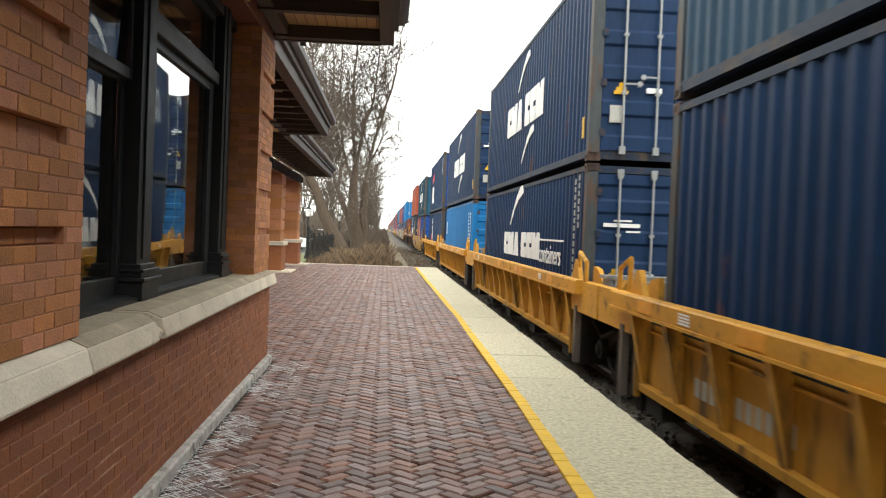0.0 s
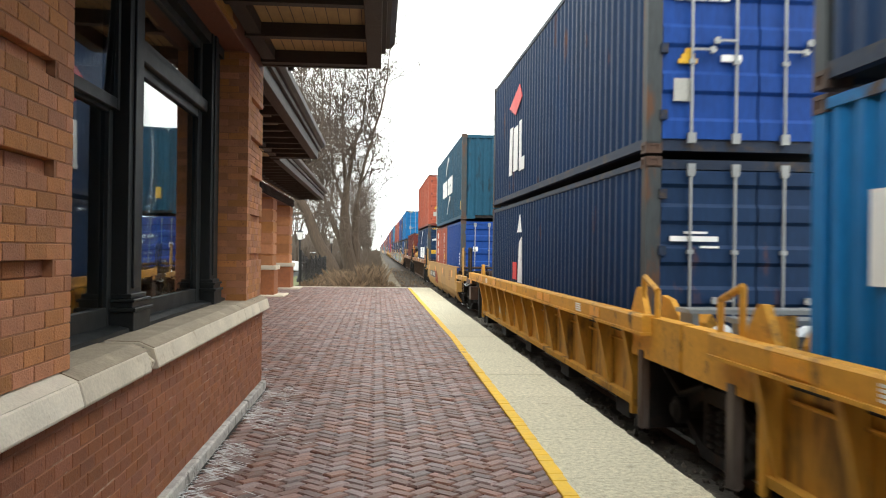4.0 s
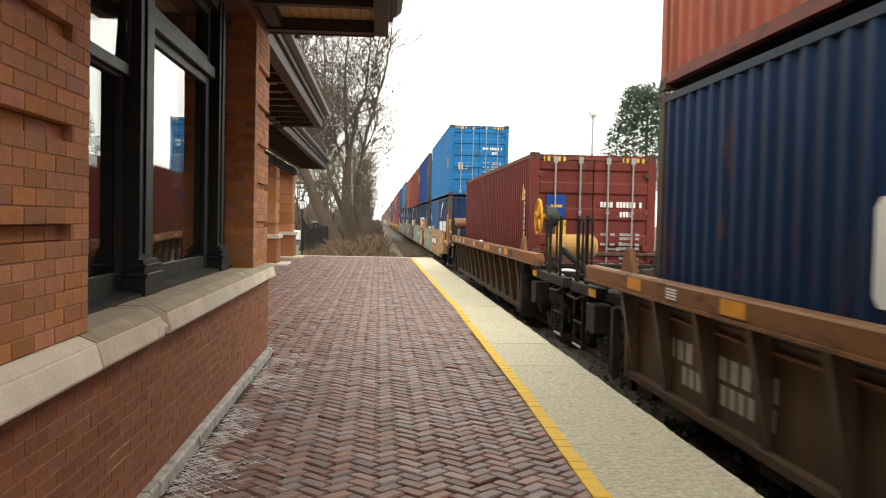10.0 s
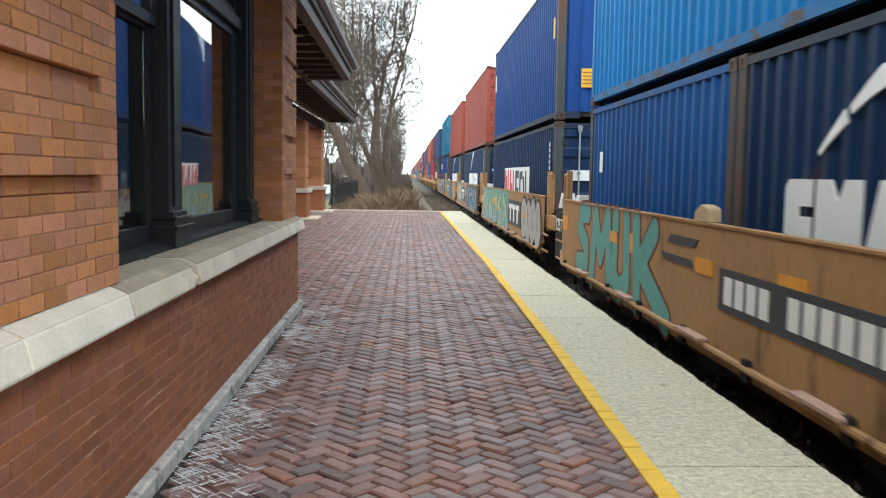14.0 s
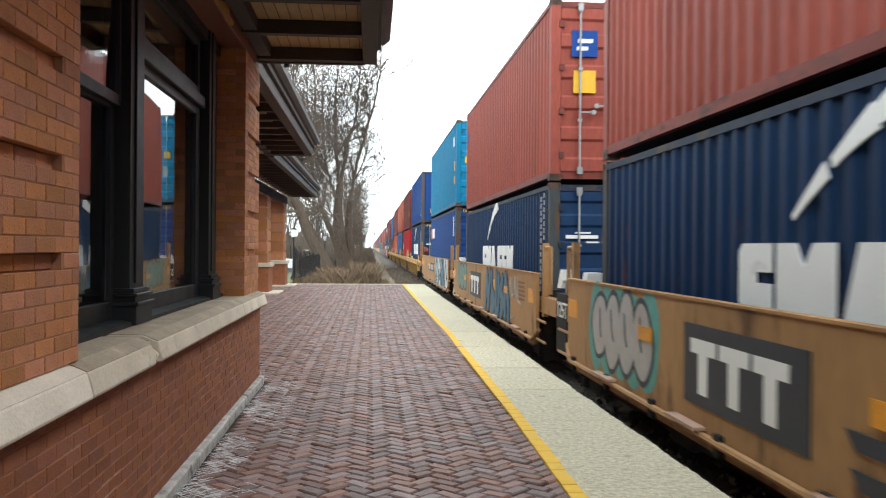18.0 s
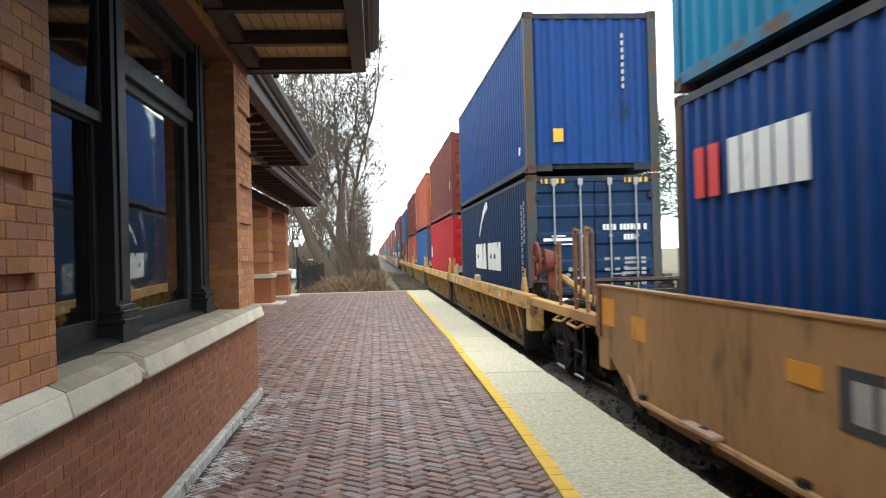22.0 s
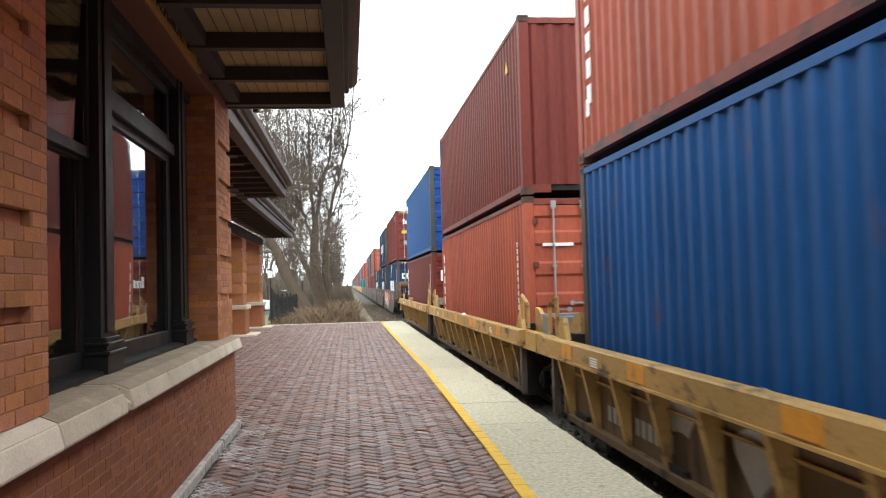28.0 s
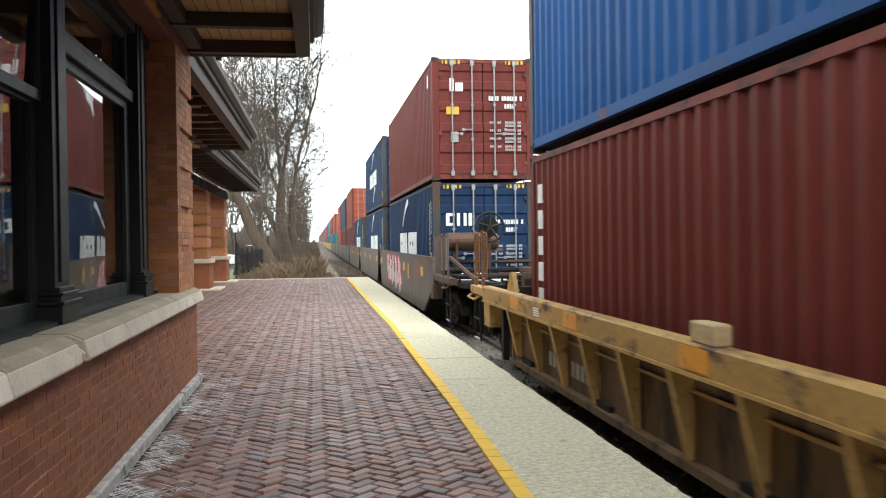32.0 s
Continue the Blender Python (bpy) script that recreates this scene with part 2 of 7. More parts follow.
CHALK_S = surface("chalky_white_spray", (0.50, 0.51, 0.50), 0.6, var=0.25, scale=3, bump=0.0, stain=(0.20, 0.30, 0.38), stain_at=0.60, stain_scale=2.5)
SNOW = surface("old_snow", (0.78, 0.80, 0.82), 0.7, var=0.12, scale=9, bump=0.4)
BRICK = surface("pressed_brick", (0.440, 0.182, 0.078), 0.8, var=0.16, scale=9, grain=90, bump=0.5, stain=(0.17, 0.070, 0.04), stain_at=0.60, stain_scale=34, rnd=0.22, hue=0.007, sat=0.06)
BRICK2 = surface("base_brick", (0.252, 0.088, 0.039), 0.8, var=0.20, scale=9, grain=90, bump=0.5, stain=(0.13, 0.05, 0.034), stain_at=0.60, stain_scale=24, rnd=0.18, hue=0.004, sat=0.04)
MORTAR = surface("red_mortar", (0.31, 0.140, 0.070), 0.9, var=0.3, scale=12, bump=0.3, stain=(0.40, 0.24, 0.15), stain_at=0.58, stain_scale=9)
MORTAR2 = surface("pale_mortar", (0.265, 0.112, 0.060), 0.9, var=0.3, scale=6, bump=0.3, stain=(0.55, 0.42, 0.31), stain_at=0.56, stain_scale=2.2)
STONE = surface("limestone", (0.63, 0.555, 0.44), 0.85, var=0.20, scale=3, grain=50, bump=0.4, stain=(0.42, 0.34, 0.24), stain_at=0.60, stain_scale=5.0, rnd=0.06)
STONE_C = surface("clean_limestone", (0.76, 0.69, 0.57), 0.85, var=0.16, scale=3, grain=60, bump=0.4, stain=(0.60, 0.52, 0.40), stain_at=0.62, stain_scale=9.0, rnd=0.05)
WASH = surface("weathered_limestone_top", (0.37, 0.305, 0.225), 0.9, var=0.28, scale=4, grain=50, bump=0.4, stain=(0.55, 0.47, 0.36), stain_at=0.60, stain_scale=4, rnd=0.08)
FOOTING = surface("rough_footing", (0.44, 0.42, 0.39), 0.9, var=0.4, scale=9, bump=0.8, stain=(0.11, 0.10, 0.09), stain_at=0.54, stain_scale=7)
CONCRETE = surface("exposed_concrete", (0.585, 0.53, 0.39), 0.9, var=0.42, scale=24, grain=75, bump=1.0, stain=(0.30, 0.265, 0.19), stain_at=0.60, stain_scale=6, rnd=0.06, spec=0.3)
YPAINT = surface("yellow_line_paint", (0.78, 0.47, 0.03), 0.65, var=0.12, scale=8, bump=0.3, stain=(0.35, 0.22, 0.07), stain_at=0.68, stain_scale=9)
PAVER = surface("clay_paver", (0.194, 0.112, 0.095), 0.5, var=0.34, scale=12, grain=70, bump=0.6, stain=(0.05, 0.044, 0.042), stain_at=0.60, stain_scale=14, rnd=0.36, hue=0.008, sat=0.38)
SAND = surface("joint_sand", (0.012, 0.011, 0.010), 0.95, var=0.3, scale=10, bump=0.4)
SALT = surface("road_salt", (0.66, 0.66, 0.66), 0.9, var=0.2, scale=20, bump=0.2)
FRAME = surface("dark_window_paint", (0.015, 0.017, 0.018), 0.52, spec=0.3, var=0.2, scale=6, grain=50, bump=0.08)
TIMBER = surface("dark_timber", (0.042, 0.030, 0.025), 0.65, var=0.25, scale=5, stretch=(1, 6, 1), bump=0.2)
SOFFIT = surface("varnished_boards", (0.46, 0.31, 0.15), 0.7, var=0.2, scale=4, stretch=(4, 1, 1), bump=0.1)
LINTEL = surface("red_lintel_paint", (0.17, 0.055, 0.03), 0.7, var=0.18, scale=6, stretch=(1, 0.4, 1), bump=0.15)
GILT = surface("gilt_sign", (0.42, 0.20, 0.04), 0.5, var=0.15, bump=0.05)
GUTTER = surface("painted_gutter", (0.048, 0.037, 0.033), 0.55, var=0.25, scale=3, bump=0.08)
SHINGLE = surface("roof_shingle", (0.060, 0.031, 0.024), 0.95, var=0.2, scale=2, grain=30, bump=0.4, stain=(0.05, 0.028, 0.022), stain_at=0.58, spec=0.12)
BALLAST = surface("ballast_stone", (0.140, 0.120, 0.100), 0.95, var=0.45, scale=9, grain=40, bump=0.6, stain=(0.22, 0.19, 0.155), stain_at=0.56, stain_scale=3, rnd=0.4)
EARTH = surface("winter_earth", (0.145, 0.115, 0.075), 0.95, var=0.35, scale=0.7, grain=15, bump=0.6, stain=(0.20, 0.17, 0.11), stain_at=0.5, stain_scale=0.5)
LAWN = surface("dormant_lawn", (0.12, 0.13, 0.05), 0.95, var=0.3, scale=1.0, grain=30, bump=0.5)
ASPHALT = surface("asphalt", (0.055, 0.055, 0.055), 0.9, var=0.2, scale=2, grain=120, bump=0.3)
RAIL = surface("rusty_rail", (0.10, 0.055, 0.035), 0.6, 0.5, var=0.25, scale=8, bump=0.1)
RAILTOP = surface("polished_rail", (0.45, 0.44, 0.42), 0.3, 0.9, var=0.1, scale=8, bump=0.0)
TIE = surface("creosoted_tie", (0.045, 0.034, 0.027), 0.9, var=0.3, scale=3, stretch=(0.3, 3, 3), bump=0.4)
BARK = surface("bark", (0.078, 0.055, 0.038), 0.95, var=0.4, scale=4, stretch=(3, 3, 0.6), bump=0.9, stain=(0.115, 0.096, 0.062), stain_at=0.60, stain_scale=1.5)
TWIG = surface("twig_bark", (0.120, 0.093, 0.071), 0.95, var=0.25, scale=2, bump=0.2)
DRYGRASS = surface("dry_grass", (0.165, 0.112, 0.068), 0.9, var=0.4, scale=2.5, bump=0.0, rnd=0.6)
NEEDLE = surface("pine_needles", (0.022, 0.045, 0.020), 0.8, var=0.4, scale=3, bump=0.0, rnd=0.3)
TIMBER2 = surface("split_pale_timber", (0.50, 0.36, 0.20), 0.8, var=0.25, scale=8, stretch=(4, 1, 4), bump=0.2)
IRON = surface("black_iron", (0.012, 0.012, 0.013), 0.45, 0.3, var=0.2, bump=0.05)
ROOMW = surface("dim_plaster", (0.20, 0.17, 0.14), 0.9, var=0.2, scale=2, bump=0.05)
CURTAIN = surface("pale_blind", (0.55, 0.55, 0.52), 0.9, var=0.1, scale=3, bump=0.0)


def glass(name, tint=(0.9, 0.95, 0.95)):
    m = bpy.data.materials.new(name)
    m.use_nodes = True
    b = m.node_tree.nodes["Principled BSDF"]
    b.inputs["Base Color"].default_value = (*tint, 1)
    b.inputs["Roughness"].default_value = 0.015
    b.inputs["IOR"].default_value = 1.8
    b.inputs["Transmission Weight"].default_value = 1.0
    b.inputs["Specular IOR Level"].default_value = 0.8
    t = m.node_tree              # old drawn glass bends what it mirrors
    tc = t.nodes.new("ShaderNodeTexCoord")
    nz = t.nodes.new("ShaderNodeTexNoise")
    nz.inputs["Scale"].default_value, nz.inputs["Detail"].default_value = 0.55, 0.0
    bp = t.nodes.new("ShaderNodeBump")
    bp.inputs["Strength"].default_value, bp.inputs["Distance"].default_value = 0.5, 0.03
    t.links.new(tc.outputs["Object"], nz.inputs["Vector"])
    t.links.new(nz.outputs["Fac"], bp.inputs["Height"])
    t.links.new(bp.outputs["Normal"], b.inputs["Normal"])
    return m


GLASS = glass("window_glass", (0.75, 0.82, 0.82))
LAMPGLASS = surface("frosted_lamp_glass", (0.8, 0.8, 0.78), 0.4, var=0.05, bump=0.0)


# ---- mesh helpers ----
def abox(bm, x0, x1, y0, y1, z0, z1):
    v = [bm.verts.new(p) for p in ((x0, y0, z0), (x1, y0, z0), (x1, y1, z0), (x0, y1, z0), (x0, y0, z1), (x1, y0, z1), (x1, y1, z1), (x0, y1, z1))]
    for f in ((3, 2, 1, 0), (4, 5, 6, 7), (0, 1, 5, 4), (1, 2, 6, 5), (2, 3, 7, 6), (3, 0, 4, 7)):
        bm.faces.new([v[i] for i in f])
    return v


def prism(bm, pts, axis, a, b):
    """A closed profile of (u, v) swept from a to b along an axis: x takes (y, z), y takes (x, z), z takes (x, y)."""
    def at(u, v, w):
        return {"x": (w, u, v), "y": (u, w, v), "z": (u, v, w)}[axis]
    lo = [bm.verts.new(at(u, v, a)) for u, v in pts]
    hi = [bm.verts.new(at(u, v, b)) for u, v in pts]
    n = len(pts)
    fs = [bm.faces.new(lo[::-1]), bm.faces.new(hi)]
    for i in range(n):
        fs.append(bm.faces.new((lo[i], lo[(i + 1) % n], hi[(i + 1) % n], hi[i])))
    bmesh.ops.recalc_face_normals(bm, faces=fs)


def tube(bm, p, q, r, r2=None, n=8):
    p, q = Vector(p), Vector(q)
    r2 = r if r2 is None else r2
    d = (q - p).normalized()
    u = d.orthogonal().normalized()
    w = d.cross(u)
    ring = [[bm.verts.new(c + k * (math.cos(2 * math.pi * i / n) * u + math.sin(2 * math.pi * i / n) * w)) for i in range(n)] for c, k in ((p, r), (q, r2))]
    for i in range(n):
        bm.faces.new((ring[0][i], ring[0][(i + 1) % n], ring[1][(i + 1) % n], ring[1][i]))
    bm.faces.new(ring[0][::-1])
    bm.faces.new(ring[1])


def run(bm, pts, r, n=6):
    for p, q in zip(pts, pts[1:]):
        tube(bm, p, q, r, n=n)


def mesh_of(name, bm, bevel=0.0):
    if bevel:
        bmesh.ops.bevel(bm, geom=bm.edges[:], offset=bevel, segments=1, affect="EDGES", clamp_overlap=True)
    me = bpy.data.meshes.new(name)
    bm.to_mesh(me)
    bm.free()
    return me


def place(name, me, material, parent=None, label="", m=None):
    """One mesh object on shared mesh data, with a material of its own."""
    ob = new(name, me)
    if not me.materials:
        me.materials.append(material)
    if me.materials[0] is not material:
        ob.material_slots[0].link = "OBJECT"
        ob.material_slots[0].material = material
    ob.parent = parent
    if m is not None:
        ob.matrix_basis = m
    if label:
        ob["label"] = label
    return ob


def part(name, bm, material, parent=None, label="", bevel=0.0):
    return place(name, mesh_of(name, bm, bevel), material, parent, label)


def slab(name, x0, x1, y0, y1, z0, z1, material, parent=None, label="", bevel=0.0):
    bm = bmesh.new()
    abox(bm, x0, x1, y0, y1, z0, z1)
    return part(name, bm, material, parent, label, bevel)


def thing(name, label, category, group="", m=None):
    ob = new(name)
    if m is not None:
        ob.matrix_basis = m
    return tagged(ob, label, category, group)


CACHE = {}


def cached(key, make):
    if key not in CACHE:
        bm = bmesh.new()
        make(bm)
        CACHE[key] = mesh_of(key if isinstance(key, str) else key[0], bm)
    return CACHE[key]

# ---- ground, track, platform ----
TX = 4.02                      # the track's middle line
RAIL_Z = -0.36


def setting(ob, label="", category=""):
    return tagged(ob, label, category, kind="structure")


ground = setting(slab("ground", -400, 400, -120, 1600, -1.2, -0.50, EARTH), "bare winter earth beside the railway", "ground")


def bank(name, x0, x1, y0, y1, z, material, label, cat):
    """A gently uneven strip of ground."""
    bm = bmesh.new()
    nx, ny = max(2, int((x1 - x0) / 0.8)), max(2, min(60, int((y1 - y0) / 1.5)))
    rows = []
    for j in range(ny + 1):
        y = y0 + (y1 - y0) * (j / ny) ** 1.6
        rows.append([bm.verts.new((x0 + (x1 - x0) * i / nx, y, z + 0.05 * noise.noise(Vector((x0 + (x1 - x0) * i / nx, y * 0.5, 3))))) for i in range(nx + 1)])
    for j in range(ny):
        for i in range(nx):
            bm.faces.new((rows[j][i], rows[j][i + 1], rows[j + 1][i + 1], rows[j + 1][i]))
    low = [bm.verts.new((x, y, z - 0.5)) for x, y in ((x0, y0), (x1, y0), (x1, y1), (x0, y1))]
    bm.faces.new(low[::-1])
    return setting(part(name, bm, material), label, cat)


bank("ballast_bed", 1.2, 7.2, -60, 900, -0.455, BALLAST, "grey crushed stone ballast under the track", "ballast")
bank("verge", -12, 1.2, 36.1, 400, -0.30, EARTH, "earth verge with dead grass beside the track", "verge")
bank("far_verge", 7.2, 60, -60, 400, -0.32, EARTH, "earth verge beyond the track", "verge")
setting(slab("car_park", -40, -5.2, 37, 150, -0.6, -0.24, ASPHALT), "grey asphalt car park behind the fence", "car park")
setting(slab("lawn", -5.2, -3.9, 38, 90, -0.6, -0.22, LAWN), "strip of dormant lawn beside the fence", "lawn")


def rail_shape(bm, y0, y1):
    prism(bm, [(-0.07, -0.17), (0.07, -0.17), (0.07, -0.155), (0.012, -0.135), (0.012, -0.045), (0.036, -0.035), (0.036, -0.008), (-0.036, -0.008), (-0.036, -0.035), (-0.012, -0.045), (-0.012, -0.135), (-0.07, -0.155)], "y", y0, y1)


for side in (-1, 1):
    bm = bmesh.new()
    rail_shape(bm, -80, 900)
    r = setting(part("rail", bm, RAIL), "rusty steel rail with a polished head", "rail")
    r.location = (TX + side * 0.7535, 0, RAIL_Z)
    place("rail_head", cached("rail_head", lambda b: abox(b, -0.034, 0.034, -80, 900, -0.008, 0)), RAILTOP, r)
tie_me = cached("tie", lambda b: abox(b, -1.3, 1.3, -0.11, 0.11, -0.18, 0))
ties = setting(new("railway_ties"), "dark creosoted wooden ties bedded in ballast", "ties")
for k in range(120):
    place("tie", tie_me, TIE, ties, m=pose(TX + random.uniform(-0.03, 0.03), -8 + k * 0.53, RAIL_Z - 0.165, 0, 0, random.uniform(-1, 1)))

PEND = 36.0


def line_x(y):
    """The inner edge of the yellow line, which bows a little."""
    return float(np.interp(y, (0, 4, 8, 15.5, 36), (1.13, 1.185, 1.262, 1.33, 1.262)))

platform = setting(new("platform"), "brick-paved station platform with concrete edge", "platform")
slab("bed", -9, 2.15, -9, PEND - 0.02, -0.62, -0.022, SAND, platform)
# concrete edge, one piece per joint
CY = [-9, -6.2, -3.4, -0.6, 1.3, 3.05, 4.45, 5.95, 7.6, 9.3, 11.0, 13.4, 15.75, 18.4, 21.2, 24.2, 27.2, 30.2, 33.2, PEND]
for a, b in zip(CY, CY[1:]):
    bm = bmesh.new()
    n = max(2, int((b - a) / 0.045))
    top, bot = [], []
    for i in range(n + 1):
        y = a + 0.006 + (b - a - 0.012) * i / n
        x = 2.200 + 0.022 * noise.noise(Vector((y * 1.7, 0, 0))) + 0.016 * noise.noise(Vector((y * 9, 4, 0))) + 0.012 * noise.noise(Vector((y * 27, 8, 0)))
        top.append((x, y))
    ring = [(line_x(a) + 0.092, a + 0.006)] + top + [(line_x(b) + 0.092, b - 0.006)]
    prism(bm, ring, "z", -0.60, 0.002 + random.uniform(-0.002, 0.002))
    part("edge_slab", bm, CONCRETE, platform, "worn exposed-aggregate concrete slab")
# the yellow line: a row of painted brick headers
for k in range(250):
    y = -9 + k * 0.186
    if y > PEND - 0.2:
        break
    bm = bmesh.new()
    x = line_x(y) + 0.008 * noise.noise(Vector((y * 0.35, 9, 0)))
    abox(bm, x, x + 0.108 + random.uniform(-0.004, 0.006), y + 0.003, y + 0.183, -0.06, 0.007 + random.uniform(-0.002, 0.003))
    part("yellow_brick", bm, YPAINT, platform, bevel=0.004)
bm = bmesh.new()
abox(bm, -9, 2.2, PEND, PEND + 0.14, -0.6, 0.012)
part("end_kerb", bm, STONE, platform, bevel=0.01)

# ---- the depot: bay wall, window, sill ----
WX = -1.31                      # upper brick face
LX = -1.285                     # lower brick face
Y0, YJ, YR, YC = -9.0, 3.87, 8.90, 9.98
CH = 0.0677                     # brick course
bay = setting(new("wall_bay"), "orange pressed-brick station wall with recessed bands", "wall")
slab("core_lower", -2.2, LX - 0.003, Y0, YC - 0.003, -0.1, 0.88, MORTAR2, bay)
slab("core_pier", -2.2, WX - 0.052, Y0, YJ - 0.008, 0.90, 3.98, MORTAR, bay)
slab("core_pilaster", -2.2, WX - 0.052, YR + 0.008, YC - 0.008, 0.90, 3.6, MORTAR, bay)
slab("core_under_window", -2.2, -1.70, YJ - 0.004, YR + 0.004, 0.90, 1.02, MORTAR, bay)
slab("core_over_window", -2.2, -1.70, YJ - 0.004, YR + 0.004, 3.56, 3.98, MORTAR, bay)
setting(slab("wall_bay_return", -2.6, -2.2, YC - 0.36, YC - 0.02, -0.1, 3.98, BRICK), "brick return wall of the bay", "wall")
setting(slab("wall_main", -2.9, -2.45, YC - 0.01, 18.2, -0.1, 4.0, BRICK), "orange brick main wall of the station", "wall")
setting(slab("wall_back", -9.3, -9.0, Y0, 36, -0.1, 4.0, BRICK), "brick rear wall of the station", "wall")
setting(slab("wall_end", -9.0, -2.2, Y0 - 0.3, Y0, -0.1, 3.98, BRICK), "brick end wall of the station", "wall")
setting(slab("wall_cross", -9.0, -2.9, 17.9, 18.2, -0.1, 4.0, BRICK), "brick cross wall of the station", "wall")
footing = setting(new("footing"), "rough grey stone footing at the foot of the wall", "footing")
fy = Y0
while fy < YC:
    ln = random.uniform(0.9, 1.5)
    slab("footing_stone", -1.9, -1.235 + random.uniform(-0.006, 0.006), fy + 0.004, min(fy + ln, YC + 0.04), -0.12, 0.07 + random.uniform(-0.004, 0.004), FOOTING, footing, bevel=0.012)
    fy += ln

# limestone sill, block by block
sill = setting(new("window_sill"), "weathered limestone sill course with chipped joint", "sill")
SJ = [-9, -6.5, -4, -1.6, 0.2, 1.5, 2.744, 3.78, 5.02, 8.32, 9.3, 10.06]
for k, (a, b) in enumerate(zip(SJ, SJ[1:])):
    bm = bmesh.new()
    broken = k == 7
    prism(bm, [(-1.75, 0.875), (-1.225, 0.875), (-1.212, 0.89), (-1.240, 0.992), (-1.325, 1.028), (-1.75, 1.034)], "y", a + 0.006, b - (0.15 if broken else 0.006))
    if broken:                   # the broken corner, left as a rough stump behind the face
        for q, (da, db, dx) in enumerate(((0.15, 0.115, 0.008), (0.115, 0.075, 0.022), (0.075, 0.035, 0.012), (0.035, 0.004, 0.030))):
            prism(bm, [(-1.75, 0.876 + 0.004 * q), (-1.225 - dx, 0.88 + 0.006 * q), (-1.215 - dx * 0.8, 0.93), (-1.262 - dx, 0.985 - 0.008 * q), (-1.36, 1.012), (-1.75, 1.030)], "y", b - da, b - db)
    part("sill_block", bm, STONE if b > 3.79 else STONE_C, sill, bevel=0.006)
    bm = bmesh.new()
    prism(bm, [(-1.75, 1.036), (-1.75, 1.039), (-1.325, 1.0325), (-1.243, 0.9975), (-1.246, 0.994), (-1.325, 1.0285)], "y", a + 0.010, b - (0.12 if broken else 0.010))
    part("sill_top", bm, WASH if b > 3.79 else STONE_C, sill, "weathered top of the sill")

slab("sill_bed", -1.75, -1.30, Y0, YC, 0.885, 1.0, SAND, sill)

# the window: heavy dark frame with two sashes
win = setting(new("window_1"), "tall dark-framed station window reflecting the train", "window")
bm = bmesh.new()
prism(bm, [(-1.75, 1.03), (-1.52, 1.03), (-1.52, 1.06), (-1.58, 1.075), (-1.75, 1.08)], "y", YJ, YR)
part("window_sill_board", bm, FRAME, win)


def post(name, y0, y1, z1):
    bm = bmesh.new()
    abox(bm, -1.72, -1.545, y0, y1, 1.06, z1)
    abox(bm, -1.545, -1.53, y0 + 0.09, y1 - 0.09, 1.30, z1)
    for za, zb, e in ((1.04, 1.16, 0.035), (1.16, 1.185, 0.05), (1.185, 1.22, 0.025), (1.22, 1.24, 0.04), (1.24, 1.27, 0.015)):
        abox(bm, -1.70, -1.53 + e, y0 - e, y1 + e, za, zb)
    return part(name, bm, FRAME, win, bevel=0.004)


post("mullion", 5.555, 5.88, 3.56)
post("mullion", 8.22, 8.52, 3.56)
post("mullion", YJ - 0.02, 4.02, 3.56)
slab("window_frame", -1.72, -1.60, 8.54, YR, 1.06, 3.56, FRAME, win)
slab("window_frame", -1.74, -1.56, YJ, YR, 3.46, 3.60, FRAME, win)


def sash(y0, y1, z0, z1, x, st, rail, lean=0.0):
    s = new("sash")
    s.parent = win
    bm = bmesh.new()
    abox(bm, x - 0.03, x + 0.025, y0, y0 + st, z0, z1)
    abox(bm, x - 0.03, x + 0.025, y1 - st, y1, z0, z1)
    abox(bm, x - 0.03, x + 0.023, y0 + st, y1 - st, z0, z0 + rail)
    abox(bm, x - 0.03, x + 0.023, y0 + st, y1 - st, z1 - 0.07, z1)
    part("sash_frame", bm, FRAME, s, bevel=0.003)
    bm = bmesh.new()
    za, zb = z0 + rail + 0.001, z1 - 0.071
    prism(bm, [(x - 0.006, za), (x - 0.001, za), (x - 0.001 + lean, zb), (x - 0.006 + lean, zb)], "y", y0 + st + 0.001, y1 - st - 0.001)
    part("pane", bm, GLASS, s)
    return s


sash(5.92, 8.20, 1.07, 2.82, -1.655, 0.17, 0.12)
slab("transom", -1.70, -1.585, 5.88, 8.22, 2.82, 2.93, FRAME, win, bevel=0.008)
sash(5.92, 8.20, 2.94, 3.46, -1.655, 0.10, 0.07)
sash(4.05, 5.545, 1.07, 2.46, -1.665, 0.085, 0.12)
sash(4.05, 5.545, 2.41, 3.46, -1.625, 0.05, 0.07, 0.026)
slab("blind", -1.735, -1.73, 4.15, 4.75, 2.2, 3.4, CURTAIN, win, "pale roller blind half drawn")
# the dim room behind the glass
room = setting(new("waiting_room"), "dim unlit room behind the window glass", "room")
for nm, bx in (("room_floor", (-8.9, -2.2, Y0, 17.5, -0.1, 0.0)), ("room_ceiling", (-8.9, -1.75, Y0, 17.5, 3.7, 3.9)), ("room_back", (-6.2, -6.0, Y0, 17.5, 0, 3.7)), ("room_side", (-6.0, -2.2, 10.6, 10.8, 0, 3.7)), ("room_side", (-6.0, -2.2, 1.0, 1.2, 0, 3.7))):
    slab(nm, *bx, ROOMW, room)
